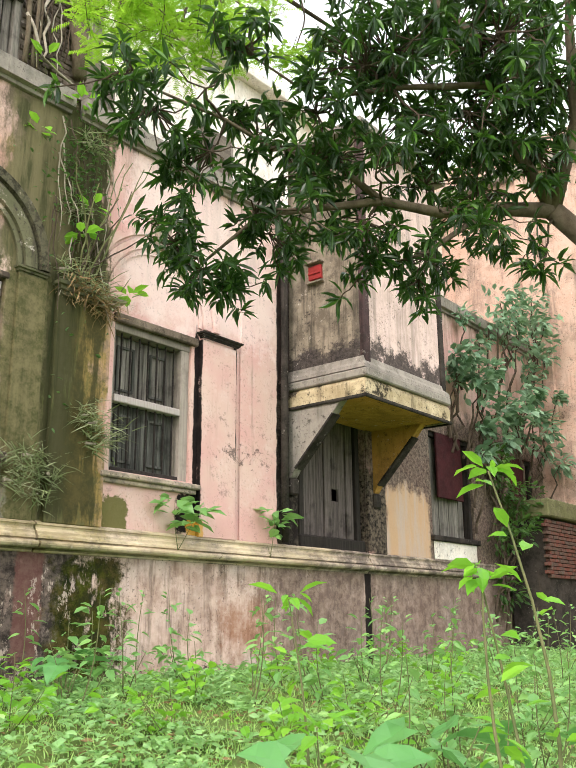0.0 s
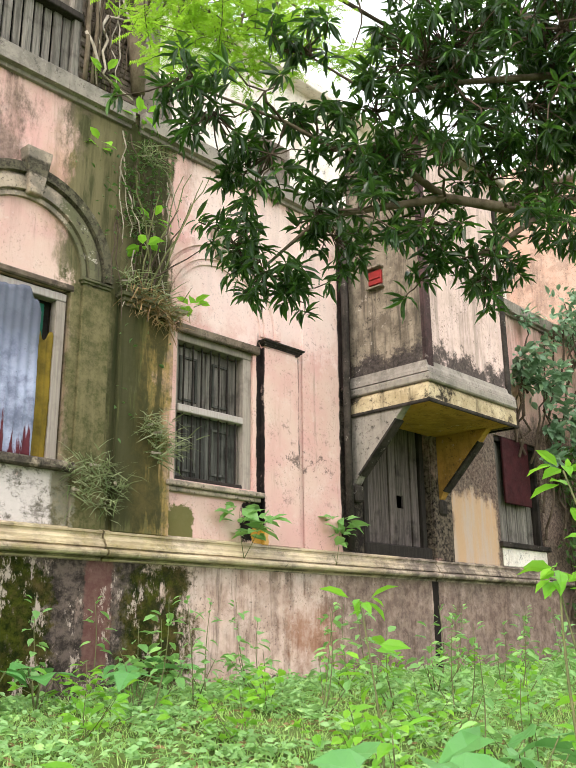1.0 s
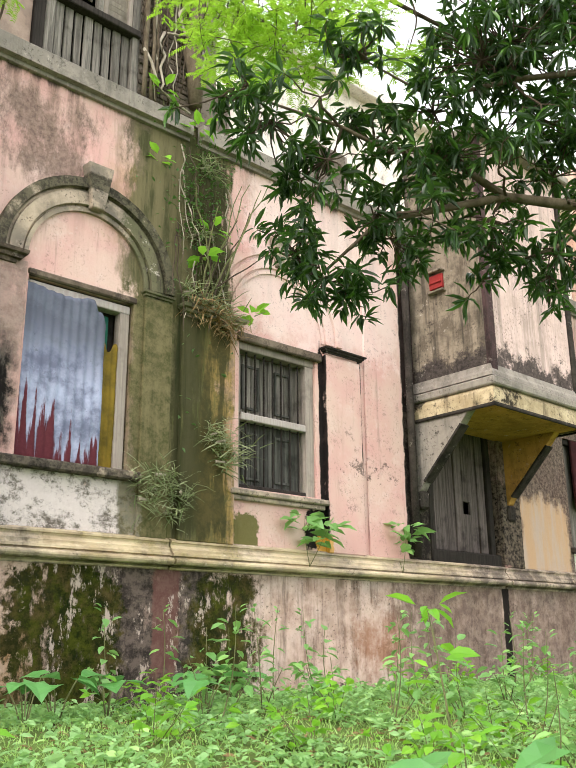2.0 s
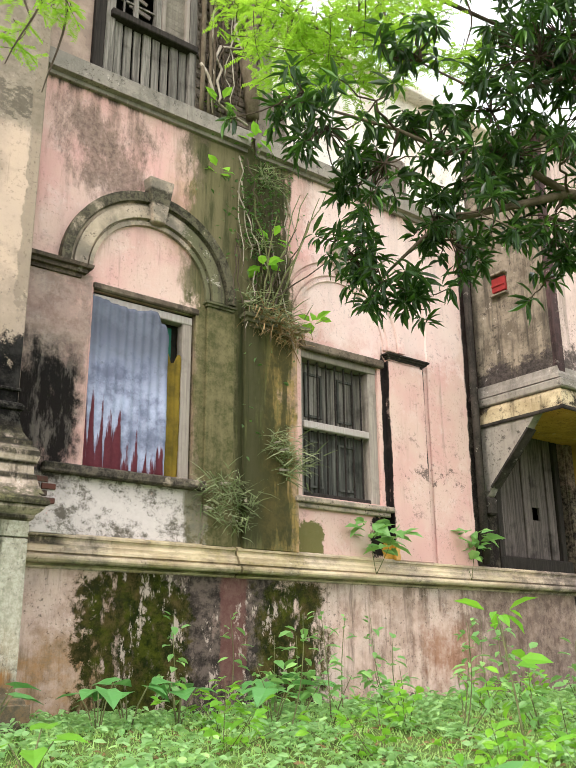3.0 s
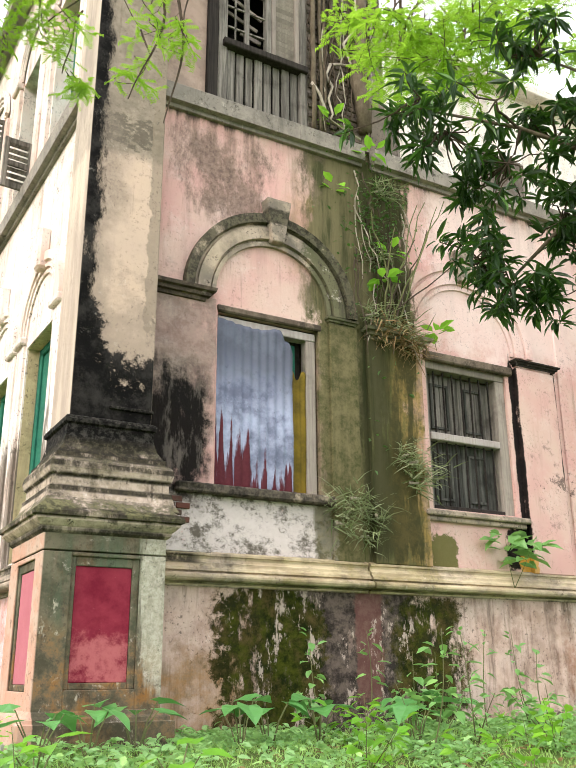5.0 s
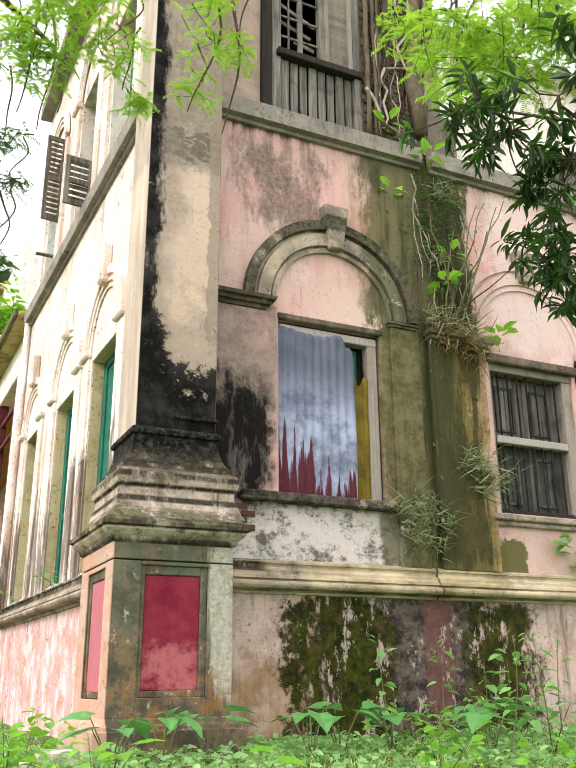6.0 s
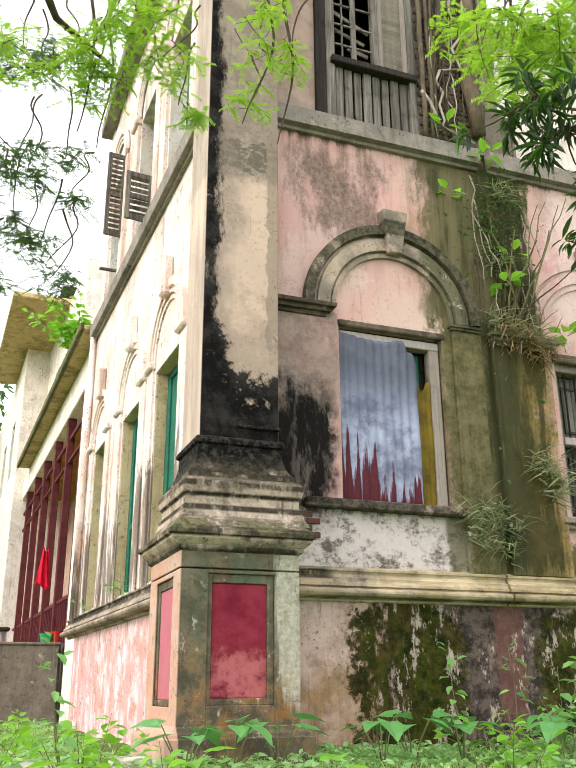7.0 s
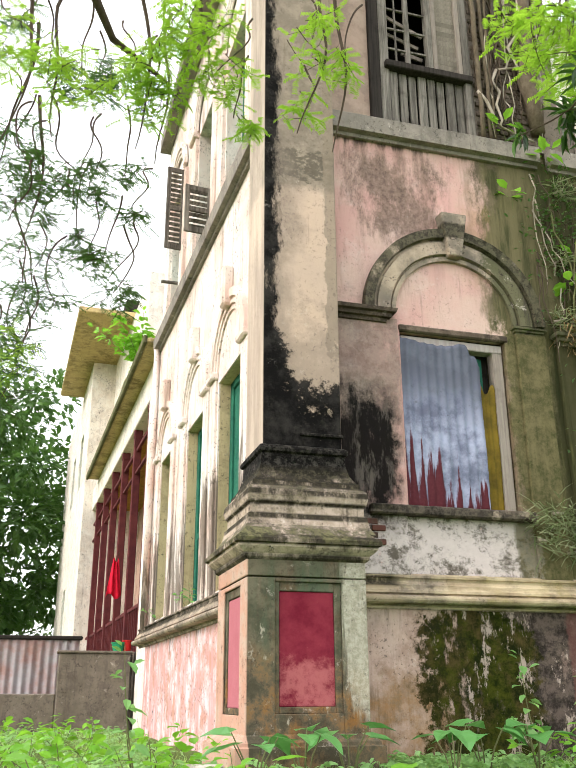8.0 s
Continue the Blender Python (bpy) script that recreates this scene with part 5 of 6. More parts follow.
for i, (y0, y1, z0, z1) in enumerate(UP_HOLES):
    w = swung(part("upper_side_window", boxed(0.3, 0.36, y0, y1, z0, z1), GREENWOOD, house, "upper window with green louvred shutters"))
    a = swung(part("side_arch", side_arch(y0, y1, 9.85, 0.3), SIDE, house))
    part("impost", boxed(-0.06, 0.07, y1 + 0.03, y1 + 0.4, 9.72, 9.84, 0.02), SIDE, a)
    part("pilaster", boxed(0.0, 0.07, y1 + 0.06, y1 + 0.36, 7.2, 9.72, 0.01), SIDE, a)
    part("pilaster", boxed(0.0, 0.07, y0 - 0.36, y0 - 0.06, 7.2, 9.72, 0.01), SIDE, a)


def open_shutter(name, hinge, width, z0, z1, swing):
    """A louvred leaf swung out from the side wall."""
    s = part(name, boxed(-0.06, 0.0, -0.025, 0.025, z0, z1, 0.006), OLDWOOD, house, "grey-green louvred shutter swung open")
    kids = [part("stile", boxed(-width, -width + 0.07, -0.025, 0.025, z0, z1, 0.006), OLDWOOD, s)]
    for z in (z0, (z0 + z1) / 2 - 0.05, z1 - 0.09):
        kids.append(part("rail", boxed(-width + 0.07, -0.06, -0.02, 0.02, z, z + 0.09, 0.006), OLDWOOD, s))
    n = int((z1 - z0) / 0.1)
    for k in range(1, n):
        kids.append(part("slat", turn_box(bmesh.new(), (-width / 2, 0, z0 + k * 0.1), (width - 0.13, 0.012, 0.06), 0, 35), OLDWOOD, s))
    s.matrix_basis = Matrix.Translation(hinge) @ Matrix.Rotation(radians(swing), 4, "Z")


open_shutter("louvred_shutter", (-0.10, 5.40, 0), 0.33, 8.08, 9.75, 6)
open_shutter("louvred_shutter", (-0.03, 3.06, 0), 0.41, 7.10, 7.90, 6)
part("window_ledge", boxed(-0.42, -0.12, 5.55, 5.62, 7.50, 7.54, 0.008), OLDWOOD, house)
swung(part("side_pipe", tubes([[((-0.03, 7.3, 1.7), 0.06), ((-0.03, 7.3, 7.0), 0.06)]], 8), SIDE, house, "plastered rain pipe at the end of the block", True))

# ---- rear wing: open gallery with maroon posts, eave, upper block ----
wing = thing("rear_wing", "pale rear wing with maroon gallery posts and yellow eaves", "building", at=(-0.02, 7.4, 0))
wing.matrix_basis = Matrix.Translation((-0.02, 7.4, 0)) @ Matrix.Rotation(math.atan(0.03), 4, "Z")
part("gallery_wall", boxed(1.6, 1.8, 0.65, 14.2, -0.2, 7.3), WING, wing)
part("gallery_floor", boxed(0.0, 1.6, 0.65, 14.2, -0.2, 1.45), CEMENT, wing)
part("gallery_beam", boxed(0.0, 0.3, 0.65, 14.2, 6.58, 7.32, 0.02), UPPER, wing)
part("gallery_ceiling", boxed(0.3, 1.6, 0.65, 14.2, 6.66, 6.86), YELLOW_WASH, wing)
part("end_pier", boxed(-0.03, 0.25, 0.65, 1.75, -0.2, 6.58, 0.015), UPPER, wing, "whitewashed end pier of the gallery")
post = part("gallery_post", boxed(0.03, 0.2, 2.1, 2.27, 1.45, 6.58, 0.012), MAROON, wing, "maroon painted timber post")
for k in range(1, 6):
    again(post, 0, k * 2.12)
for k in range(6):
    part("post_cap", boxed(0.015, 0.215, 2.085 + k * 2.12, 2.285 + k * 2.12, 6.40, 6.579, 0.012), MAROON, wing)
    part("post_strut", turn_box(bmesh.new(), (0.115, 2.42 + k * 2.12, 6.22), (0.07, 0.62, 0.07), 0, 45), MAROON, wing)
part("gallery_rail", boxed(0.08, 0.14, 1.75, 14.1, 6.05, 6.13), MAROON, wing)
part("gallery_rail", boxed(0.08, 0.14, 1.75, 14.1, 5.5, 5.56), MAROON, wing)
part("gallery_rail", boxed(0.08, 0.14, 1.75, 14.1, 2.35, 2.42), MAROON, wing)
baluster = part("baluster", boxed(0.09, 0.13, 2.4, 2.44, 1.45, 2.35), MAROON, wing)
for k in range(1, 40):
    again(baluster, 0, k * 0.27)
part("gallery_door", boxed(1.53, 1.62, 3.0, 4.2, 1.45, 3.9, 0.01), GREENWOOD, wing, "green gallery door")
part("door_head", boxed(1.54, 1.6, 2.9, 4.3, 3.9, 4.05, 0.01), UPPER, wing)
part("eave", boxed(-0.31, 0.35, 0.55, 12.7, 7.33, 7.43, 0.02), EAVE, wing, "yellow eave slab with mossy edge")
part("eave_lip", boxed(-0.39, -0.312, 0.55, 12.7, 7.30, 7.48, 0.02), CAP, wing)
part("far_wall", wall(bmesh.new(), 14.5, 26.0, -0.2, 12.0, -0.3, 0.1, [(16.5, 17.7, 7.9, 10.0), (20, 21.2, 7.9, 10.0), (20, 21.2, 2.4, 4.6)], "y"), UPPER, wing, "pale streaked plaster wall of the far block")
part("upper_wall", wall(bmesh.new(), 6.5, 14.2, 7.43, 12.0, 0.5, 0.9, [(8, 9.1, 8.2, 10.4), (11, 12.1, 8.2, 10.4)], "y"), UPPER, wing)
part("upper_end", boxed(0.9, 4.0, 6.5, 6.9, 7.43, 12.0), UPPER, wing)
part("far_wall_end", boxed(-0.3, 1.6, 14.2, 14.5, -0.2, 12.0), UPPER, wing)
part("far_roof", boxed(-1.22, 4.0, 9.8, 18.3, 12.0, 12.18, 0.03), EAVE, wing, "wide yellowish roof overhang")
part("roof_tank", boxed(0.3, 1.9, 10.5, 12.5, 12.18, 12.95, 0.05), SOOT, wing)
part("end_wall", boxed(0.0, 4.0, 25.5, 26.0, -0.2, 12.0), WING, wing)
for a, b, c, d in ((20, 21.2, 7.9, 10.0), (16.5, 17.7, 7.9, 10.0), (20, 21.2, 2.4, 4.6)):
    part("far_shutter", boxed(-0.1, -0.04, a, b, c, d), GREENWOOD, wing)
for a in (8, 11):
    part("dark_shutter", boxed(0.86, 0.9, a, a + 1.1, 8.2, 10.4), GREENWOOD, wing)

# ---- right-hand wing past the long front ----
east = thing("end_wing", "tall pink end wing with streaked plaster pilasters", "building", at=(17.7, 0, 0))
part("wall", boxed(0.0, 8.0, -4.0, 6.0, -0.3, 13.0, 0.02), WING, east)
for y in (-0.5, -2.2, -3.9):
    part("pilaster", boxed(-0.12, 0.0, y, y + 0.6, 3.0, 12.0, 0.02), WING, east)
part("cornice", boxed(-0.25, 8.2, -4.2, 6.2, 12.0, 12.3, 0.03), LEDGE, east)

# ---- garden wall and tin fence ----
gw = thing("garden_wall", "stepped grey cement garden wall with a dark crack", "wall")
part("wall_block", boxed(-1.52, -0.14, 9.3, 9.6, -0.3, 1.40, 0.02), CEMENT, gw)
part("wall_block", boxed(-9.0, -1.53, 9.32, 9.58, -0.3, 0.68, 0.02), CEMENT, gw)
part("coping", boxed(-1.56, -0.14, 9.27, 9.63, 1.40, 1.45, 0.015), CEMENT, gw)
part("crack", boxed(-0.19, -0.15, 9.285, 9.31, 0.2, 1.38, 0.01), SOOT, gw)
fence = corrugated("tin_fence", -9.0, -1.1, 0.3, 1.72, 10.4, 0.16, 0.02, TIN, "rusty corrugated tin fence behind a garden wall")
ridge = part("fence_rail", boxed(-9.0, -1.05, 10.33, 10.47, 1.70, 1.78, 0.02), DARKWOOD, None)
tagged(ridge, "dark timber rail along a tin fence", "rail")
for x, r, h, mat, lab in ((-0.42, 0.13, 0.16, GREEN_PLASTIC, "green plastic basin on the garden wall"), (-0.25, 0.09, 0.2, RED_PLASTIC, "small red plastic bucket on the garden wall")):
    bm = bmesh.new()
    prof = [(r * 0.75, 0.0), (r, h), (r * 1.08, h), (r * 1.08, h - 0.02), (r * 0.96, h - 0.02), (r * 0.70, 0.01)]
    rows = [[bm.verts.new((x + math.cos(a) * q, 9.45 + math.sin(a) * q, 1.452 + z)) for q, z in prof] for a in [k * math.pi / 8 for k in range(16)]]
    for i in range(16):
        p, q = rows[i], rows[(i + 1) % 16]
        for j in range(len(prof) - 1):
            bm.faces.new((p[j], q[j], q[j + 1], p[j + 1]))
    bm.faces.new([r0[0] for r0 in rows])
    ob = part("bucket" if mat is RED_PLASTIC else "basin", bm, mat, None)
    tagged(ob, lab, "bucket")


def hung_cloth(x, y, z0, z1, w):
    verts, faces = [], []
    for j in range(13):
        for i in range(13):
            u, v = i / 12, j / 12
            spread = w * (0.35 + 0.65 * (1 - v))
            verts.append((x + (u - 0.5) * spread, y + 0.05 * math.sin(u * 14 + v * 2), z0 + (z1 - z0) * v + 0.06 * math.sin(u * 7)))
    for j in range(12):
        for i in range(12):
            a = j * 13 + i
            faces.append((a, a + 1, a + 14, a + 13))
    ob = part("hung_cloth", (verts, faces), RED_CLOTH, None, smooth=True)
    so = ob.modifiers.new("thick", "SOLIDIFY")
    so.thickness = 0.008
    tagged(ob, "bright red cloth hung to dry by the gallery", "cloth")


hung_cloth(-0.35, 12.0, 2.75, 3.56, 0.34)
line = part("clothes_line", tubes([[((-0.35, 11.2, 3.62), 0.006), ((-0.35, 12.0, 3.58), 0.006), ((0.0, 14.5, 3.75), 0.006)]]), TWIG, None)
tagged(line, "thin clothes line along the gallery posts", "rope")

# ---- trees and plants ----


def in_ball(rng, c, r, flat=0.8):
    v = Vector((rng.normal(), rng.normal(), rng.normal())).normalized() * r * rng.uniform(0.25, 1) ** 0.5
    return Vector(c) + Vector((v.x, v.y, v.z * flat))


def mango_tree():
    rng = np.random.default_rng(4)
    py = random.Random(4)
    tree = thing("mango_tree", "mango tree with dark glossy drooping leaf whorls and grey limbs", "tree", at=(3.65, -7.35, -0.95))
    fork, elbow, tip = (2.58, -6.44, 3.07), (1.68, -5.80, 2.99), (1.20, -5.30, 2.88)
    trunk = [((3.65, -7.35, -1.0), 0.19), ((3.50, -7.2, 0.4), 0.15), ((3.37, -7.08, 1.41), 0.13), ((3.0, -6.78, 2.62), 0.105), (fork, 0.085)]
    limbs = {
        "low": [(fork, 0.07), ((2.30, -6.18, 3.06), 0.055), ((2.04, -5.97, 3.00), 0.045), (elbow, 0.036), (tip, 0.022), ((0.88, -5.12, 2.5), 0.010)],
        "rise": [(fork, 0.06), ((2.32, -6.34, 3.45), 0.048), ((2.05, -6.35, 3.7), 0.038), ((1.86, -6.37, 3.9), 0.03), ((1.4, -6.0, 4.4), 0.02)],
        "back": [(fork, 0.07), ((2.5, -6.66, 3.55), 0.055), ((2.45, -6.7, 4.2), 0.04), ((2.2, -6.9, 5.0), 0.025)],
        "reach": [(elbow, 0.03), ((1.34, -5.57, 3.27), 0.022), ((1.08, -5.50, 3.16), 0.017), ((0.81, -5.40, 3.25), 0.013), ((0.42, -5.1, 3.42), 0.008)],
        "under": [((2.3, -6.18, 3.06), 0.03), ((2.05, -5.85, 2.78), 0.02), ((1.8, -5.68, 2.66), 0.012)],
        "over": [((2.05, -6.35, 3.7), 0.03), ((1.6, -5.95, 3.62), 0.022), ((1.27, -5.66, 3.5), 0.014), ((0.8, -5.56, 3.58), 0.007)],
    }
    at = lambda line: [(Vector(p) - tree.location, r * 0.72) for p, r in line]
    part("trunk", tubes([at(trunk)], 12), BARK, tree, smooth=True)
    for line in limbs.values():
        part("limb", tubes([at(line)], 8), BARK, tree, smooth=True)
    clumps = [((0.40, -5.10, 3.40), 0.15, 8), ((0.55, -5.20, 3.20), 0.2, 11), ((0.78, -5.27, 3.02), 0.22, 14), ((0.70, -5.08, 2.66), 0.15, 10),
              ((0.90, -5.14, 2.50), 0.19, 14), ((1.08, -5.26, 2.40), 0.14, 8), ((1.16, -5.28, 2.88), 0.16, 8), ((1.30, -5.63, 3.40), 0.22, 15),
              ((1.42, -5.47, 3.04), 0.25, 20), ((1.52, -5.68, 3.20), 0.25, 16), ((1.66, -5.66, 2.84), 0.22, 18), ((2.05, -5.85, 2.74), 0.20, 15),
              ((1.40, -5.82, 3.78), 0.28, 22), ((1.75, -6.05, 3.84), 0.30, 20), ((2.04, -5.85, 3.30), 0.26, 14), ((2.50, -6.38, 2.72), 0.14, 5),
              ((0.76, -5.58, 3.60), 0.12, 4), ((1.72, -5.52, 2.56), 0.09, 3), ((2.04, -5.78, 2.56), 0.12, 4), ((2.10, -6.45, 3.98), 0.35, 36),
              # wide clumps from z 4.5 up, mostly unseen, added to shade the front
              ((1.9, -6.5, 4.5), 0.6, 40), ((1.2, -6.0, 4.6), 0.6, 34), ((2.6, -7.0, 4.7), 0.7, 36), ((2.45, -6.0, 3.65), 0.30, 12), ((2.35, -6.2, 2.95), 0.2, 10), ((2.3, -6.6, 3.85), 0.32, 34), ((2.45, -6.3, 3.5), 0.25, 20), ((2.2, -6.35, 3.65), 0.25, 20), ((2.0, -6.15, 3.5), 0.3, 18), ((2.4, -6.5, 3.3), 0.2, 14), ((2.2, -6.1, 3.2), 0.25, 14), ((1.85, -5.9, 3.5), 0.28, 18), ((1.6, -5.9, 4.0), 0.3, 22), ((2.0, -6.2, 4.15), 0.3, 24),
              ((1.0, -5.4, 3.25), 0.2, 12), ((1.25, -5.35, 2.72), 0.15, 8),
              ((0.12, -5.17, 3.24), 0.17, 3), ((0.23, -5.32, 3.31), 0.17, 3), ((0.53, -5.46, 3.35), 0.17, 3), ((0.63, -5.45, 3.59), 0.17, 3), ((0.83, -5.58, 3.67), 0.17, 3), ((1.07, -5.65, 3.11), 0.17, 3), ((1.39, -6.08, 3.63), 0.17, 3), ((1.57, -6.40, 3.62), 0.17, 3), ((1.72, -6.71, 3.43), 0.17, 3), ((1.52, -6.22, 3.22), 0.17, 3), ((1.64, -6.51, 3.25), 0.17, 3), ((1.73, -6.83, 3.65), 0.17, 3), ((1.35, -5.96, 3.04), 0.17, 3), ((1.11, -5.74, 2.75), 0.17, 3), ((1.45, -6.24, 3.84), 0.17, 3), ((1.84, -6.47, 2.66), 0.17, 3), ((1.69, -6.28, 2.78), 0.17, 3)]
    heads, axes, twigs = [], [], []
    nodes = [Vector(p) for line in limbs.values() for p, _ in line]
    for c, r, n in clumps:
        hub = min(nodes, key=lambda q: (q - Vector(c)).length)
        knot = Vector(c).lerp(hub, 0.3)
        twigs.append(wander(hub, knot, 0.009, 0.006, 4, 0.03, py))
        for _ in range(int(n * 1.25)):
            p = in_ball(rng, c, r * 1.3)
            heads.append(p)
            ax = (p - knot).normalized() + Vector((0, 0, -0.15)) + Vector(rng.normal(0, 0.3, 3))
            axes.append(ax)
            twigs.append(wander(knot, p, 0.005, 0.003, 3, 0.025, py))
    move = lambda q: Vector(q) - tree.location
    verts, faces = rosettes([move(h) for h in heads], axes, 13, (0.075, 0.14), (0.018, 0.03), rng, -0.55, 0.7)
    part("crown", (verts, faces), MANGO_LEAF, tree, "dark green drooping leaves")["kind"] = "stuff"
    part("fine_wood", tubes([[(move(p), r) for p, r in t] for t in twigs], 5), TWIG, tree)["kind"] = "stuff"


def droop(a, b, r0, r1, py):
    """A hanging twig that swings to one side and back."""
    a, b = Vector(a), Vector(b)
    s = Vector((py.uniform(-1, 1), py.uniform(-1, 1), 0)) * 0.12
    return [(a.lerp(b, t) + s * math.sin(t * 3.1) + s.yxz * 0.35 * math.sin(t * 8), r0 + (r1 - r0) * t) for t in [i / 12 for i in range(13)]]


def feather_leaves(origins, ways, rng, length=0.09, pairs=9):
    """Pinnate leaves: two rows of small leaflets along a thin rib."""
    ps, ws, ls, wd = [], [], [], []
    for o, w in zip(origins, ways):
        w = Vector(w).normalized()
        s = w.cross(Vector((0, 0, 1)))
        s = s.normalized() if s.length > 0.05 else w.orthogonal().normalized()
        long = length * rng.uniform(0.7, 1.25)
        for k in range(pairs):
            p = Vector(o) + w * long * (k + 0.6) / pairs + Vector((0, 0, -0.12 * long * (k / pairs) ** 2))
            for sg in (-1, 1):
                ps.append(p)
                ws.append(s * sg + w * 0.35 + Vector((0, 0, -0.1)))
                ls.append(long * 0.24 * rng.uniform(0.8, 1.1))
                wd.append(long * 0.085)
    return foliage(ps, ws, ls, wd, BLADE, BLADE_FACES, rng, 0.3)


def tamarind_tree():
    rng = np.random.default_rng(8)
    py = random.Random(8)
    tree = thing("tamarind_tree", "feathery bright green tree with thin dark hanging twigs overhead", "tree", at=(-4.6, -6.2, -0.9))
    loc = tree.location
    top = Vector((-2.6, -4.6, 5.6))
    part("trunk", tubes([[(Vector((-4.6, -6.2, -0.9)) - loc, 0.2), (Vector((-4.4, -6.0, 2.0)) - loc, 0.16), (Vector((-3.8, -5.5, 4.2)) - loc, 0.12), (top - loc, 0.08)]], 10), BARK, tree, smooth=True)
    arms = [[top, (-1.8, -4.1, 5.5), (-0.8, -4.1, 5.3), (0.2, -4.4, 5.1), (1.3, -4.9, 4.9), (2.2, -5.2, 4.7)],
            [top, (-2.2, -3.7, 5.1), (-1.9, -3.3, 4.8), (-1.5, -3.2, 4.6)], [top, (-3.0, -3.6, 5.2), (-2.8, -2.9, 4.7), (-2.6, -2.6, 4.2)]]
    for a in arms:
        part("limb", tubes([[(Vector(p) - loc, 0.05 * (1 - 0.75 * i / (len(a) - 1))) for i, p in enumerate(a)]], 7), TWIG, tree, smooth=True)
    sprays = [((-2.42, -3.5, 4.55), 0.30, 44), ((-2.1, -3.4, 4.42), 0.26, 34), ((-1.62, -3.5, 4.5), 0.24, 56), ((-1.42, -3.65, 4.66), 0.25, 50),
              ((-1.62, -3.4, 4.30), 0.16, 30), ((-1.2, -3.55, 4.5), 0.18, 24), ((-0.66, -3.85, 4.66), 0.22, 26), ((-0.62, -3.55, 4.34), 0.12, 14),
              ((-0.42, -3.8, 4.56), 0.13, 12), ((-1.07, -3.4, 4.25), 0.10, 10), ((0.80, -4.5, 4.48), 0.26, 56), ((1.08, -4.56, 4.40), 0.24, 50),
              ((1.2, -4.85, 4.55), 0.26, 50), ((1.5, -5.0, 4.6), 0.24, 30), ((0.5, -4.3, 4.62), 0.2, 24), ((-2.35, -2.5, 2.78), 0.2, 26), ((-2.55, -2.4, 2.9), 0.25, 26),
              ((0.52, -5.05, 3.99), 0.2, 30), ((0.76, -5.19, 4.08), 0.2, 30), ((1.06, -5.33, 4.09), 0.2, 30), ((1.40, -5.42, 3.99), 0.2, 30), ((0.52, -4.87, 3.81), 0.2, 30), ((0.79, -5.02, 3.90), 0.2, 30), ((1.04, -5.18, 3.98), 0.2, 30), ((0.30, -4.98, 3.93), 0.2, 30)]
    # these sprays take the darker leaf colour to look backlit
    far_sprays = [((-2.5, -2.72, 4.42), 0.20, 30), ((-2.38, -2.66, 4.16), 0.18, 34), ((-2.23, -2.64, 4.0), 0.18, 36), ((-2.46, -2.55, 3.94), 0.2, 34),
                  ((-2.01, -2.75, 4.10), 0.15, 22), ((-1.93, -2.72, 3.97), 0.14, 22), ((-1.74, -2.82, 4.07), 0.14, 20), ((-2.24, -2.54, 3.74), 0.16, 26),
                  ((-1.89, -2.57, 3.55), 0.14, 24), ((-1.74, -2.56, 3.40), 0.13, 24), ((-2.28, -2.43, 3.48), 0.2, 30), ((-2.29, -2.34, 3.26), 0.2, 34),
                  ((-2.41, -2.26, 3.08), 0.22, 40), ((-2.3, -2.22, 2.9), 0.18, 30), ((-2.21, -2.96, 4.75), 0.18, 34), ((-1.97, -2.98, 4.66), 0.16, 30),
                  ((-2.54, -2.98, 5.05), 0.2, 26), ((-2.36, -2.2, 2.72), 0.2, 30), ((-2.44, -2.2, 2.55), 0.2, 30), ((-2.1, -2.4, 3.2), 0.14, 20), ((-2.0, -2.5, 3.72), 0.12, 16), ((-1.62, -2.7, 3.85), 0.1, 12), ((-1.75, -3.0, 4.75), 0.14, 20), ((-2.36, -3.0, 3.92), 0.22, 26), ((-2.05, -3.0, 3.88), 0.16, 14), ((-2.42, -2.85, 3.56), 0.20, 24), ((-1.84, -2.75, 3.42), 0.13, 12),
                  ((-2.32, -2.66, 3.22), 0.18, 18), ((-2.5, -2.5, 2.8), 0.22, 20), ((-1.74, -2.66, 3.24), 0.10, 10)]
    twigs = []
    for group, mat in ((sprays, TAMARIND_LEAF), (far_sprays, FAR_LEAF)):
        os_, ws = [], []
        for c, r, n in group:
            c = Vector(c)
            root = c + Vector((rng.normal(0, 0.12), rng.normal(0, 0.12), 0.55))
            twigs.append(droop(root, c, 0.008, 0.004, py))
            for _ in range(max(4, n // 3 if mat is TAMARIND_LEAF else n // 5)):
                a, b = in_ball(rng, c, r * 0.9, 1.0), in_ball(rng, c, r * 1.3, 1.0)
                b.z -= 0.05
                line = droop(a, b, 0.003, 0.0015, py)
                twigs.append(line[::2])
                for i in range(1, 13):
                    way = (line[i][0] - line[i - 1][0]).normalized()
                    side = way.cross(Vector((0, 0, 1)))
                    os_.append(line[i][0] - loc)
                    ws.append(way * 0.5 + side * (1 if i % 2 else -1) + Vector((rng.normal(0, 0.25), rng.normal(0, 0.25), rng.normal(-0.2, 0.3))))
        part("crown", feather_leaves(os_, ws, rng), mat, tree)["kind"] = "stuff"
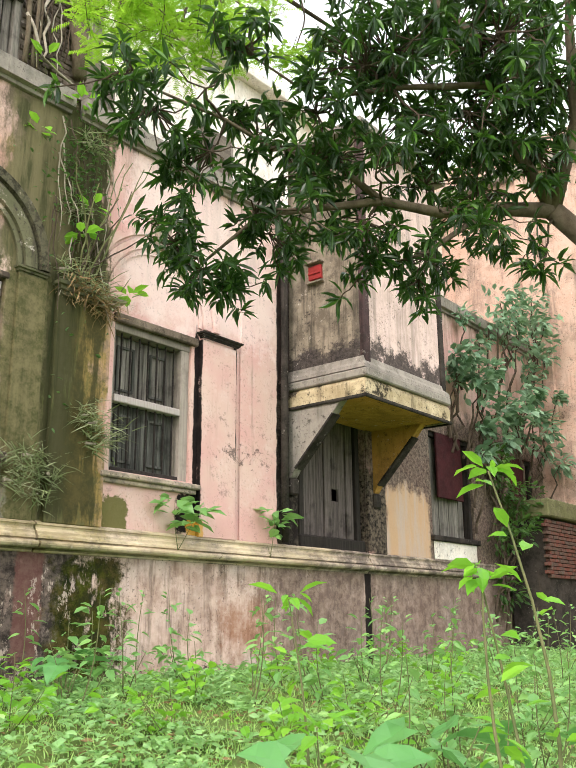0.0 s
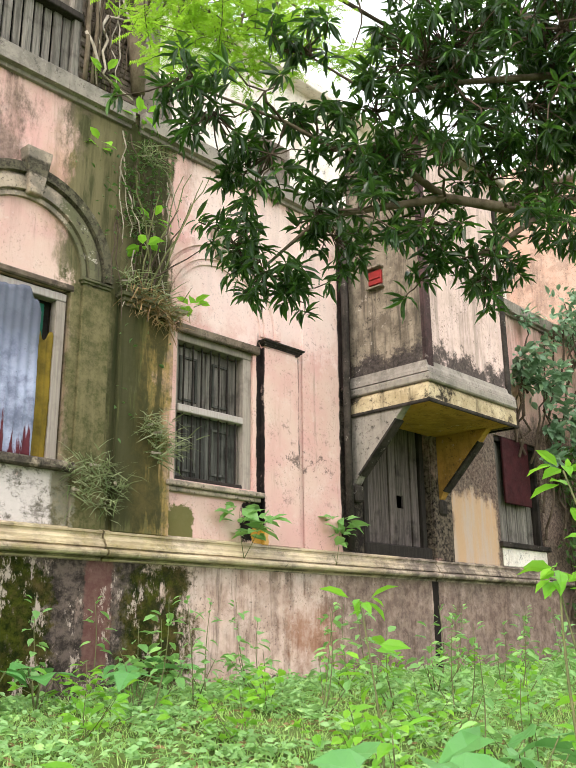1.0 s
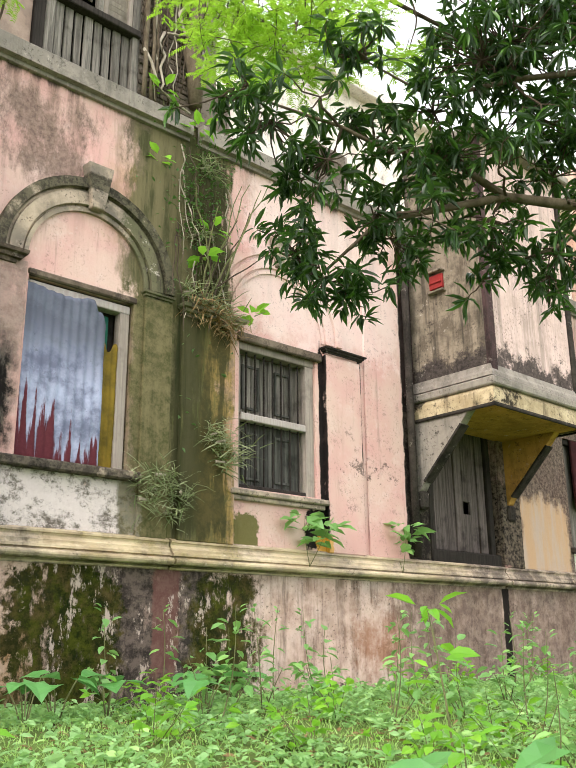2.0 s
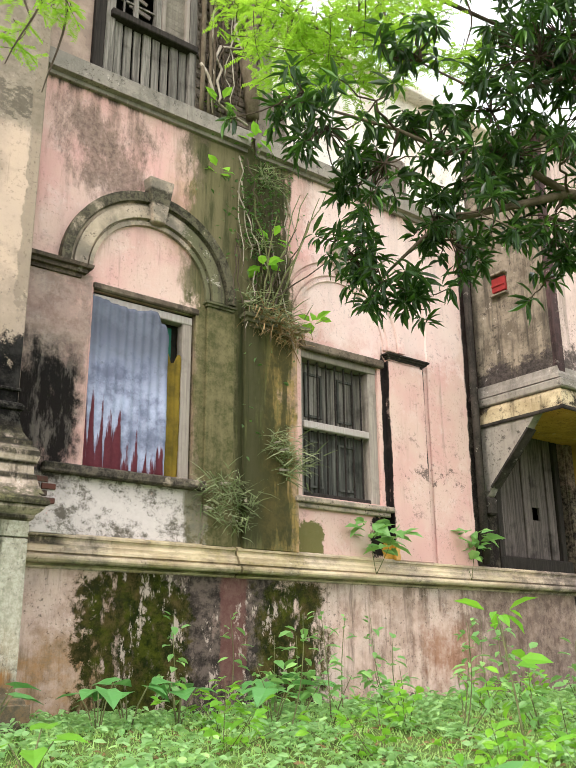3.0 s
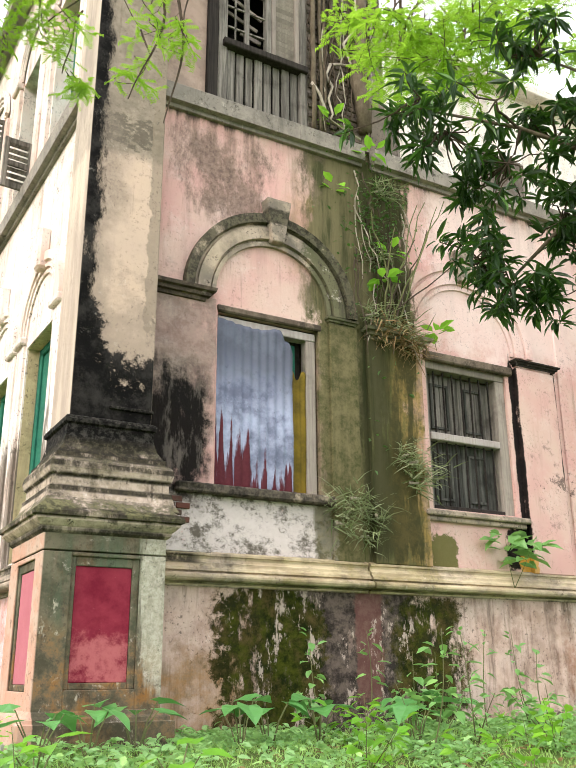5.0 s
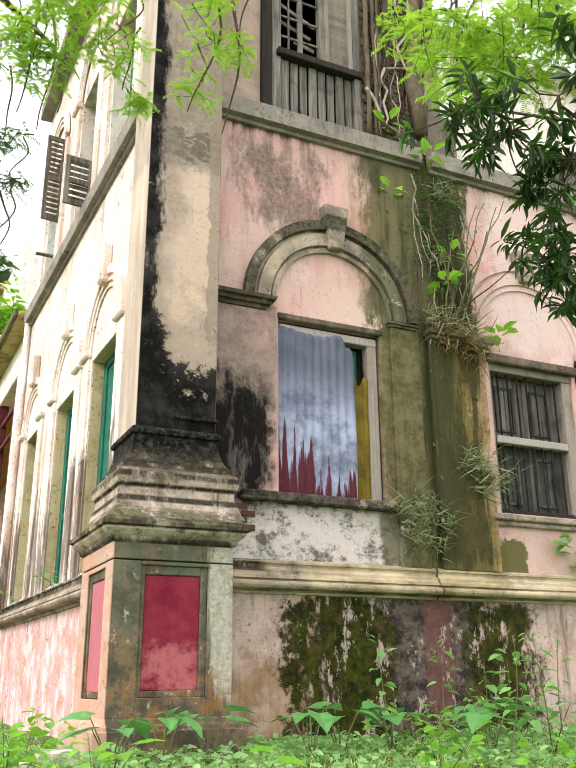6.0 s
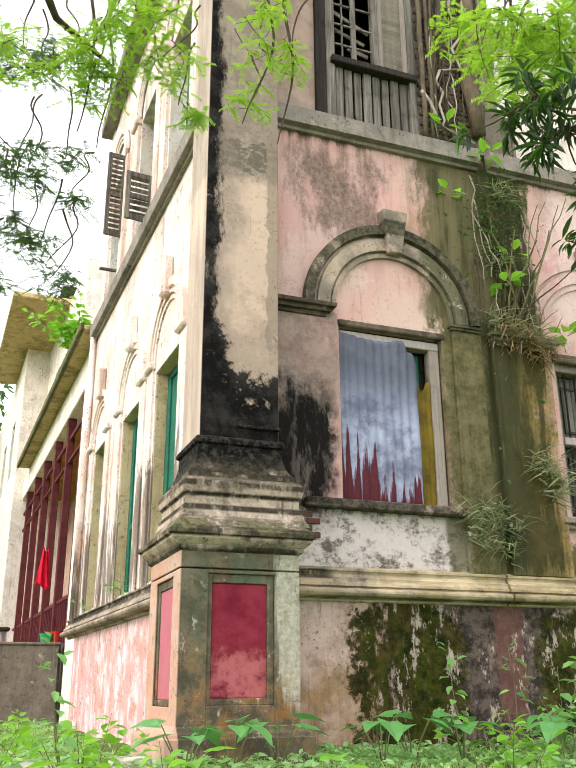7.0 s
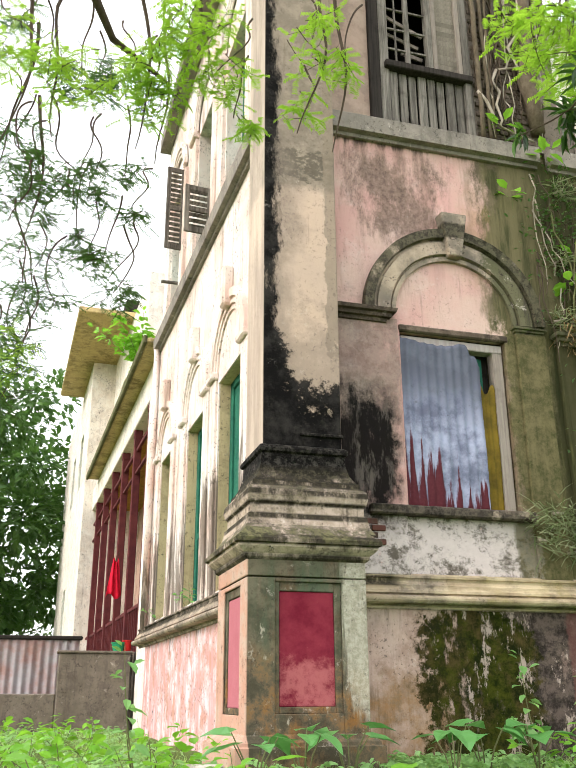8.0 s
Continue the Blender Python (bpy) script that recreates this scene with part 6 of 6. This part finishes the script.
    for x, y, z in ((-2.42, -2.75, 4.6), (-2.36, -2.7, 4.0), (-1.5, -3.15, 4.55), (-1.3, -3.2, 4.7), (-2.45, -3.2, 4.4), (-2.15, -3.3, 4.5), (-1.75, -3.4, 4.5), (-0.55, -3.75, 4.55), (-0.45, -3.7, 4.5), (0.85, -4.5, 4.5), (1.15, -4.75, 4.5)):
        twigs.append(droop((x, y, z + 0.7), (x + py.uniform(-0.2, 0.2), y + 0.05, z - 0.55), 0.015, 0.004, py))
    part("fine_wood", tubes([[(p - loc, r) for p, r in t] for t in twigs], 5), TWIG, tree)["kind"] = "stuff"


def far_tree(x, y, height, radius, seed, label):
    rng = np.random.default_rng(seed)
    py = random.Random(seed)
    tree = thing("garden_tree", label, "tree", "trees behind the house", at=(x, y, 0))
    part("trunk", tubes([wander((0, 0, -0.2), (0.3, 0, height * 0.7), 0.35, 0.12, 6, 0.15, py)], 9), BARK, tree, smooth=True)
    ps, ws = [], []
    for _ in range(200):
        c = in_ball(rng, (0, 0, height * 0.5), radius, 1.3)
        r = radius * rng.uniform(0.12, 0.30)
        for _ in range(75):
            p = in_ball(rng, c, r)
            ps.append(p)
            ws.append((p - c) + Vector((rng.normal(0, 0.3), rng.normal(0, 0.3), -0.2)))
    n = len(ps)
    part("crown", foliage(ps, ws, rng.uniform(0.35, 0.6, n), rng.uniform(0.18, 0.3, n), rng=rng), FAR_LEAF, tree)["kind"] = "stuff"


mango_tree()
tamarind_tree()
far_tree(-5.6, 37.0, 18.0, 6.4, 21, "dark leafy tree behind the garden fence")
far_tree(-13.0, 33.0, 14.0, 5.2, 22, "broad dark green tree past the tin fence")


def weed(name, label, height, leaves, leaf_len, mat, seed, lean=0.1, wide=0.42, bare=0.25, group="weeds along the wall", stems=1, whorl=0.0):
    """A leafy plant at the origin: some stems, leaves set round them, a share of them in a whorl at the top."""
    rng = np.random.default_rng(seed)
    py = random.Random(seed)
    ob = thing(name, label, "plant", group)
    for j in range(stems):
        h = height * (1.0 if j == 0 else py.uniform(0.45, 0.9))
        tip = Vector((py.uniform(-1, 1) * lean * (1 + j), py.uniform(-1, 1) * lean * (1 + j), h))
        bend = Vector((py.uniform(-1, 1), py.uniform(-1, 1), 0)) * 0.12 * h
        spine = [(tip * t + bend * math.sin(t * 3.1) * 0.5 + Vector((0, 0, -0.04)), (0.003 + height * 0.005) * (1 - 0.7 * t)) for t in [i / 7 for i in range(8)]]
        part("stem", tubes([spine], 6), STEM, ob, smooth=True)
        ps, ws, ls = [], [], []
        for k in range(max(4, leaves // stems)):
            t = 1.0 if py.random() < whorl else bare + (1 - bare) * py.random() ** 0.75
            i = min(6, int(t * 7))
            p = spine[i][0].lerp(spine[i + 1][0], t * 7 - i)
            a = k * 2.4 + py.uniform(-0.6, 0.6)
            out = Vector((math.cos(a), math.sin(a), 0))
            stalk = leaf_len * py.uniform(0.1, 0.45)
            ps.append(p + out * stalk + Vector((0, 0, stalk * 0.5)))
            ws.append(out + Vector((0, 0, py.uniform(-0.55, 0.75))))
            ls.append(leaf_len * py.uniform(0.5, 1.2))
        ls = np.array(ls)
        part("leaves", foliage(ps, ws, ls, ls * wide * rng.uniform(0.8, 1.2, len(ls)), rng=rng, roll=0.45), mat, ob)
    return ob


def arum(seed, count, size, tall, mat=None, label="broad heart-shaped green arum leaves on upright stalks"):
    rng = np.random.default_rng(seed)
    py = random.Random(seed)
    ob = thing("arum_plant", label, "plant", "arums along the wall")
    for k in range(count):
        a = 2 * math.pi * k / count + py.uniform(-0.5, 0.5)
        h = tall * py.uniform(0.6, 1.1)
        end = Vector((math.cos(a) * tall * 0.45, math.sin(a) * tall * 0.45, h))
        part("stalk", tubes([[((0, 0, -0.05), 0.008), (end * 0.5 + Vector((0, 0, 0.1 * h)), 0.006), (end, 0.004)]], 6), STEM, ob)
        s = size * py.uniform(0.7, 1.15)
        part("leaf", foliage([end], [(math.cos(a), math.sin(a), py.uniform(-0.55, 0.35))], [s], [s * 0.85], HEART, HEART_FACES, rng, 0.35), mat or ARUM_LEAF, ob)
    return ob


def fern(name, label, count, length, seed, mat=None, droop=0.5):
    """A tuft of narrow arching blades."""
    rng = np.random.default_rng(seed)
    ob = thing(name, label, "plant", "plants rooted in the wall")
    ps, ws = [], []
    for _ in range(count):
        a = rng.uniform(0, 2 * math.pi)
        ws.append((math.cos(a), math.sin(a) * 0.7 - 0.35, rng.uniform(-droop, 0.7)))
        ps.append(rng.normal(0, length * 0.35, 3))
    n = len(ps)
    part("fronds", foliage(ps, ws, rng.uniform(0.6, 1.3, n) * length, rng.uniform(0.6, 1.2, n) * 0.016, BLADE, BLADE_FACES, rng, 0.6), mat or FERN, ob)
    part("root", tubes([[((0, 0.1, 0), 0.02), ((0, -0.02, 0.0), 0.012)]], 5), ROOT, ob)
    return ob


def place(ob, spots, seed=0):
    """The thing at the first spot and copies of it at the others: (x, y, z or None for the ground, turn)."""
    for i, (x, y, z, turn) in enumerate(spots):
        m = pose(x, y, ground_z(x, y) - 0.01 if z is None else z, 0, 0, turn)
        if i:
            copy_thing(ob, m)
        else:
            ob.matrix_basis = m


# saplings in front of the house
place(weed("sapling", "young sapling with large light green leaves on a thin stem", 1.5, 44, 0.145, BRIGHT_LEAF, 1, 0.08, 0.40, bare=0.3, group="", stems=2, whorl=0.3), [(1.44, -5.38, None, 20)])
place(weed("tall_shrub", "tall shrub with long fresh green leaves at its top", 2.3, 66, 0.165, BRIGHT_LEAF, 2, 0.12, 0.38, bare=0.25, group="", stems=3, whorl=0.4), [(2.02, -6.33, None, 60)])
place(weed("sapling", "thin sapling with mid-green leaves growing on the plaster course", 0.6, 40, 0.30, WEED_LEAF, 3, 0.14, 0.42, bare=0.3, group="saplings on the course", stems=2, whorl=0.45),
      [(5.55, -0.12, 1.60, 0), (7.35, -0.12, 1.60, 130)])
place(weed("shrub", "leafy mid-green weed on several thin stems", 0.85, 44, 0.15, WEED_LEAF, 5, 0.14, 0.52, bare=0.15, stems=4),
      [(3.15, -1.2, None, 0), (4.55, -1.5, None, 80), (3.75, -0.7, None, 200), (5.3, -2.6, None, 30), (6.6, -2.2, None, 140), (8.4, -2.0, None, 260),
       (10.0, -2.2, None, 20), (11.6, -1.8, None, 100), (5.2, -4.1, None, 160), (6.4, -4.3, None, 220), (4.4, -4.6, None, 70), (7.6, -3.6, None, 310), (13.0, -1.6, None, 15)])
place(weed("shrub", "bushy pale green weed with small rounded leaves", 0.5, 54, 0.13, BRIGHT_LEAF, 6, 0.12, 0.6, bare=0.1, stems=5),
      [(2.5, -1.3, None, 10), (4.1, -2.0, None, 90), (6.0, -1.2, None, 170), (7.4, -1.1, None, 40), (9.1, -1.0, None, 300), (2.9, -2.9, None, 20), (4.9, -3.2, None, 130), (6.2, -3.4, None, 250), (3.9, -4.2, None, 310), (8.0, -2.6, None, 70), (1.9, -2.2, None, 200), (2.6, -4.6, None, 15), (10.8, -1.0, None, 130), (-1.2, -1.8, None, 60),
       (-1.75, -1.2, None, 150), (-2.4, -0.9, None, 240), (-0.95, -0.9, None, 330), (-2.0, 0.6, None, 20), (-1.3, 1.8, None, 100), (-2.6, 2.5, None, 200), (3.5, -3.6, None, 75),
       (-1.6, 3.8, None, 30), (-2.5, 5.0, None, 160), (-0.8, -2.6, None, 60)])
place(weed("tall_weed", "slender weed with sparse pale leaves", 1.05, 26, 0.15, WEED_LEAF, 7, 0.2, 0.45, bare=0.3, stems=2),
      [(3.0, -0.6, None, 0), (2.75, -1.9, None, 50), (4.0, -1.2, None, 150), (5.0, -0.8, None, 260), (9.6, -1.6, None, 40), (10.2, -3.1, None, 300), (11.9, -1.2, None, 250), (7.2, -2.9, None, 15), (9.0, -3.4, None, 110), (11.0, -2.6, None, 190), (12.2, -2.4, None, 90),
       (3.3, -4.7, None, 10), (3.0, -5.6, None, 90), (4.0, -5.6, None, 200), (4.8, -5.0, None, 280), (5.6, -4.9, None, 30), (6.9, -4.6, None, 120), (8.8, -2.9, None, 220), (-1.25, -1.55, None, 300), (4.3, -2.5, None, 10), (4.75, -2.1, None, 100), (5.5, -1.9, None, 190), (6.15, -1.7, None, 280), (5.1, -3.5, None, 45), (5.9, -2.9, None, 135),
       (6.6, -1.3, None, 225), (3.5, -1.6, None, 315), (7.9, -1.6, None, 70), (8.6, -1.3, None, 160), (2.45, -0.75, None, 250), (7.0, -2.0, None, 340)])
place(arum(11, 5, 0.24, 0.38), [(0.45, -1.1, None, 0), (1.3, -1.25, None, 70), (1.65, -1.1, None, 160), (2.2, -1.0, None, 250), (2.75, -1.7, None, 20), (0.0, -1.35, None, 110),
                               (3.25, -0.9, None, 40), (4.0, -0.55, None, 300), (-0.45, -1.6, None, 200)])
place(arum(12, 4, 0.36, 0.62, None, "very large fresh green arum leaves near the path"), [(1.75, -5.45, None, 10), (3.5, -5.0, None, 140), (4.2, -5.3, None, 50), (2.3, -5.55, None, 100), (2.6, -6.0, None, 200), (2.2, -5.0, None, 250), (3.0, -5.3, None, 330)])
place(arum(13, 4, 0.19, 0.34, BRIGHT_LEAF, "lime-green heart-shaped leaves in the grass"), [(0.4, -4.3, None, 0), (0.8, -3.9, None, 120), (-1.55, -2.6, None, 40), (-1.9, -2.0, None, 160), (-1.25, -2.2, None, 280),
                               (-2.3, -1.6, None, 80), (-0.6, -2.2, None, 10), (-1.8, -3.0, None, 220), (-2.2, -0.3, None, 45), (0.2, -2.6, None, 60)])

# growth rooted in the facade
place(fern("fern_tuft", "dry pale fern tuft rooted in the damp plaster", 75, 0.27, 31), [(3.95, -0.12, 4.66, 0), (3.62, -0.12, 4.78, 40), (4.2, -0.12, 4.55, -30), (4.02, -0.12, 3.05, 10), (4.32, -0.12, 2.86, -20), (3.85, -0.1, 6.6, 30), (4.15, -0.12, 2.72, 70)])
place(fern("dry_tuft", "brown dead fern tuft hanging on the ledge", 120, 0.24, 35, DRY, 1.1), [(4.05, -0.12, 4.52, 0), (3.75, -0.12, 4.58, 50), (4.25, -0.1, 4.45, -40)])
place(fern("fern_tuft", "green fern tuft rooted in the damp plaster", 60, 0.22, 32, None, 0.8), [(3.2, -0.1, 2.30, 0), (3.42, -0.1, 2.05, 30), (3.0, -0.12, 2.42, -30), (3.72, -0.1, 5.6, 20), (3.3, -0.14, 2.46, 75), (3.08, -0.12, 2.16, 110), (3.55, -0.12, 2.28, 140), (4.05, -0.14, 2.95, 200)])
place(weed("wall_seedling", "bright green seedling sprouting from the wall", 0.22, 8, 0.24, BRIGHT_LEAF, 33, 0.15, 0.5, bare=0.5, group="plants rooted in the wall", whorl=0.5),
      [(3.12, -0.1, 6.25, 0), (3.66, -0.2, 6.85, 90), (3.72, -0.18, 5.05, 200), (3.95, -0.15, 5.5, 40), (4.55, -0.15, 4.5, 160), (3.1, -0.15, 7.2, 60)])


def hanging_stems():
    """Bare stems and creepers over the joint of the two bays."""
    py = random.Random(12)
    ob = thing("creeper", "tangle of thin bare creeper stems and moss on the wall", "plant")
    for _ in range(20):
        x = py.uniform(3.4, 4.2)
        z = py.uniform(5.2, 6.95)
        part("stem", tubes([wander((x, -0.05, z), (x + py.uniform(-0.25, 0.3), -0.1 - py.uniform(0, 0.2), z - py.uniform(0.6, 1.6)), 0.010, 0.004, 7, 0.04, py)], 5), TWIG if py.random() < 0.6 else ROOT, ob)
    for _ in range(9):
        part("stem", tubes([wander((3.85 + py.uniform(-0.15, 0.2), -0.12, 4.7), (3.9 + py.uniform(-0.5, 1.0), -0.3 - py.uniform(0, 0.15), py.uniform(5.5, 6.5)), 0.014, 0.006, 7, 0.03, py)], 5), TWIG if py.random() < 0.4 else STEM, ob)
    rng = np.random.default_rng(13)
    n = 800
    z = np.where(rng.random(n) < 0.93, rng.uniform(4.6, 6.95, n), rng.uniform(1.9, 4.6, n))
    ps = np.stack([3.72 + rng.normal(0, 0.26, n) + 0.1 * np.sin(z * 3), np.full(n, -0.07) - rng.uniform(0, 0.06, n), z], 1)
    ws = np.stack([rng.normal(0, 1, n), rng.normal(-0.7, 0.3, n), rng.normal(-0.2, 0.6, n)], 1)
    keep = (np.sin(z * 2.3) + rng.normal(0, 0.7, n)) > 0.2
    k = int(keep.sum())
    part("leaves", foliage(ps[keep], ws[keep], rng.uniform(0.04, 0.09, k), rng.uniform(0.02, 0.045, k), rng=rng), FAR_LEAF, ob)["kind"] = "stuff"


hanging_stems()


def fig_roots():
    """Pale roots spread over the brick pier of the upper floor."""
    py = random.Random(17)
    ob = thing("fig_roots", "pale twisted fig roots clinging to an upper brick pier", "plant")
    for k in range(20):
        x = 2.78 + 1.0 * py.random()
        bottom = py.choice((7.2, 7.22, 7.5, 7.9))
        part("root", tubes([wander((x + py.uniform(-0.2, 0.4), -0.05, 10.5), (x, -0.06 - py.uniform(0, 0.06), bottom), py.uniform(0.010, 0.026), 0.007, 16, 0.045, py)], 6), ROOT if py.random() < 0.3 else TWIG, ob, smooth=True)
    thick = [[(2.80, -0.1, 7.9), (2.9, -0.12, 7.75), (2.98, -0.12, 7.55), (3.04, -0.14, 7.38), (3.25, -0.14, 7.3), (3.5, -0.16, 7.22)],
             [(3.1, -0.1, 8.3), (3.02, -0.1, 8.1), (3.12, -0.1, 7.95), (3.04, -0.12, 7.72), (3.1, -0.12, 7.5), (3.05, -0.14, 7.38)],
             [(3.55, -0.1, 9.6), (3.5, -0.12, 9.0), (3.3, -0.12, 8.7), (3.42, -0.12, 8.4), (3.1, -0.1, 8.3)]]
    for line in thick:
        part("root", tubes([[(p, 0.024 - 0.002 * i) for i, p in enumerate(line)]], 7), ROOT, ob, "thick pale root", True)
    for x, w in ((2.82, 0.035), (2.93, 0.028), (2.99, 0.02)):
        part("stem", tubes([wander((x + 0.03, -0.09, 10.5), (x, -0.1, 7.2), w, w * 0.9, 12, 0.012, py)], 7), BARK, ob, "straight dark brown stem", True)
    part("stem", tubes([[((3.62, -0.1, 7.4), 0.09), ((3.58, -0.12, 7.8), 0.11), ((3.52, -0.12, 8.2), 0.12), ((3.56, -0.11, 8.6), 0.10), ((3.62, -0.1, 9.0), 0.09), ((3.6, -0.1, 10.5), 0.08)]], 9), BARK, ob, smooth=True)


fig_roots()


def ivy(label, boxes, count, seed, size, mat):
    rng = np.random.default_rng(seed)
    py = random.Random(seed)
    ob = thing("climbing_shrub", label, "plant", "climbers on the far bay")
    ps, ws = [], []
    for c, r in boxes:
        for _ in range(count):
            p = in_ball(rng, c, r)
            p.y = min(p.y, -0.08)
            ps.append(p)
            ws.append((p - Vector(c)) + Vector((rng.normal(0, 0.3), -0.3, rng.normal(-0.1, 0.3))))
        part("stem", tubes([wander((c[0], -0.1, c[2] - 1.6), c, 0.03, 0.012, 6, 0.1, py)], 6), TWIG, ob)
    n = len(ps)
    part("leaves", foliage(ps, ws, rng.uniform(0.6, 1.2, n) * size, rng.uniform(0.6, 1.1, n) * size * 0.55, rng=rng), mat, ob)["kind"] = "stuff"


def scatter(seed, count, x0, x1, z0, z1, r0, r1):
    py = random.Random(seed)
    return [((py.uniform(x0, x1), -py.uniform(0.15, 0.7), py.uniform(z0, z1)), py.uniform(r0, r1)) for _ in range(count)]


ivy("dense blue-green climbing shrub over a window", scatter(1, 22, 12.8, 17.2, 3.9, 5.9, 0.15, 0.5), 40, 41, 0.26, IVY)
ivy("trailing creeper hanging over the ledge", scatter(2, 20, 13.4, 17.4, 5.6, 8.4, 0.15, 0.45), 38, 42, 0.22, IVY)
ivy("dark ivy column beside the far windows", scatter(3, 9, 14.2, 15.2, 1.2, 4.0, 0.2, 0.45), 70, 43, 0.16, FAR_LEAF)
roof_bush = weed("roof_bush", "bright green bush growing on the eave", 1.35, 260, 0.24, BRIGHT_LEAF, 44, 0.2, 0.5, bare=0.1, group="", stems=6)
place(roof_bush, [(-0.22, 10.6, 7.44, 0), (-0.3, 9.6, 7.44, 120)])


def ground_cover():
    rng = np.random.default_rng(51)
    n = 42000
    x = rng.uniform(-4.5, 15, n)
    y = -0.12 - 5.6 * rng.uniform(0, 1, n) ** 1.3
    m = 7000
    x = np.concatenate([x, rng.uniform(-7, -0.5, m)])
    y = np.concatenate([y, rng.uniform(-3, 9, m)])
    x = np.concatenate([x, rng.uniform(-9, 12, m)])
    y = np.concatenate([y, rng.uniform(-11, -5.6, m)])
    keep = ~((x > -0.4) & (x < 1.0) & (y > -0.75) & (y < 0.7)) & ~((x > 0) & (y > -0.1))
    x, y = x[keep], y[keep]
    k = len(x)
    zz = np.array([ground_z(a, b) for a, b in zip(x, y)])
    ps = np.stack([x, y, zz - 0.01], 1)
    ws = np.stack([rng.normal(0, 0.55, k), rng.normal(0, 0.55, k), np.ones(k)], 1)
    g = part("grass", foliage(ps, ws, rng.uniform(0.05, 0.15, k), rng.uniform(0.006, 0.012, k), BLADE, BLADE_FACES, rng, 0.8), GRASS, None)
    tagged(g, "low pale green grass over the bank", "grass", kind="stuff")
    pick = [i for i in rng.permutation(k) if noise.noise(Vector((x[i] * 1.3, y[i] * 1.3, 7))) + rng.normal(0, 0.18) > -0.05][:8500]
    ps, ws = [], []
    for i in pick:
        h = rng.uniform(0.03, 0.14) + 0.12 * max(0.0, noise.noise(Vector((x[i] * 2.2, y[i] * 2.2, 3))))
        for _ in range(5):
            a = rng.uniform(0, 2 * math.pi)
            ps.append((x[i] + rng.normal(0, 0.035), y[i] + rng.normal(0, 0.035), zz[i] + h * rng.uniform(0.4, 1)))
            ws.append((math.cos(a), math.sin(a), rng.uniform(-0.2, 0.7)))
    q = len(ps)
    g = part("ground_weeds", foliage(ps, ws, rng.uniform(0.04, 0.11, q), rng.uniform(0.02, 0.06, q), rng=rng), GROUND_LEAF, None)
    tagged(g, "carpet of small-leaved green weeds", "weeds", kind="stuff")
    k2 = 1300
    a, b = rng.uniform(0, 10, k2), rng.uniform(-5.5, -1.2, k2)
    g = part("leaf_litter", foliage(np.stack([a, b, [ground_z(u, v) + 0.02 for u, v in zip(a, b)]], 1), np.stack([rng.normal(0, 1, k2), rng.normal(0, 1, k2), rng.normal(0, 0.25, k2)], 1),
                                     rng.uniform(0.05, 0.13, k2), rng.uniform(0.015, 0.04, k2), rng=rng), DRY, None)
    tagged(g, "scattered dry brown fallen leaves", "leaves", kind="stuff")


ground_cover()

# limewashed kerb stones by the pedestal, rubble below the sill
rng_s = random.Random(5)
for i in range(7):
    x, y = -0.75 - 0.33 * i + rng_s.uniform(-0.05, 0.05), -1.15 - 0.12 * i + rng_s.uniform(-0.06, 0.06)
    bm = bmesh.new()
    box(bm, -0.15, 0.15, -0.09, 0.09, -0.06, 0.12 + rng_s.uniform(-0.03, 0.05), 0.03)
    for q in bm.verts:
        q.co += Vector([rng_s.uniform(-0.015, 0.015) for _ in range(3)])
    ob = part("kerb_stone", bm, WHITESTONE, None)
    ob.matrix_basis = pose(x, y, ground_z(x, y), 0, 0, rng_s.uniform(-25, 10))
    tagged(ob, "limewashed rough kerb stone among weeds", "stone", "kerb stones by the corner")
place(weed("sill_weed", "small green weed in a side window", 0.35, 26, 0.1, WEED_LEAF, 61, 0.1, 0.5, bare=0.1, group="plants rooted in the wall", stems=3),
      [(-0.02, 3.95, 1.78, 0), (-0.02, 6.7, 1.78, 80)])

# ---- bricks, last ----


def bricks(parent, x0, x1, z0, z1, y, size, offset, mat, gap=0.012):
    """Courses of single bricks on one mesh, each its own object under its thing."""
    rng = random.Random(int(x0 * 100))
    lw, lh, ld = size
    bm = boxed(0, lw - gap, 0, ld, 0, lh - gap, 0.006)
    first = part("brick", bm, mat, parent)
    spots = []
    rows = int((z1 - z0) / lh)
    for j in range(rows):
        x = x0 - (lw / 2 if j % 2 else 0)
        while x + lw * 0.5 < x1:
            spots.append((x - offset[0], y - rng.uniform(0, 0.02) - offset[1], z0 + j * lh - offset[2]))
            x += lw
    first.location = spots[0]
    for s in spots[1:]:
        again(first, *s)


root_pier = thing("brick_pier", "old bare brick pier under fig roots", "brickwork")
bricks(root_pier, 2.9, 3.55, 7.2, 9.3, -0.02, (0.21, 0.075, 0.08), (0, 0, 0), OLDBRICK)
gate = thing("gate_pier", "dark red brick pier with a mossy concrete cap", "brickwork", at=(15.2, -1.0, 0))
part("core", boxed(0.02, 1.9, 0.06, 0.9, -0.3, 2.72), SOOT, gate)
part("cap", boxed(-0.1, 2.0, -0.1, 1.0, 2.74, 3.12, 0.03), CAP, gate, "mossy green concrete cap")
bricks(gate, 15.2, 17.0, 1.5, 2.7, -1.0, (0.24, 0.08, 0.1), (15.2, -1.0, 0), BRICK)
broken = thing("exposed_bricks", "few red bricks bared where plaster fell", "brickwork")
bricks(broken, 0.98, 1.3, 2.05, 2.33, -0.045, (0.16, 0.07, 0.05), (0, 0, 0), BRICK)
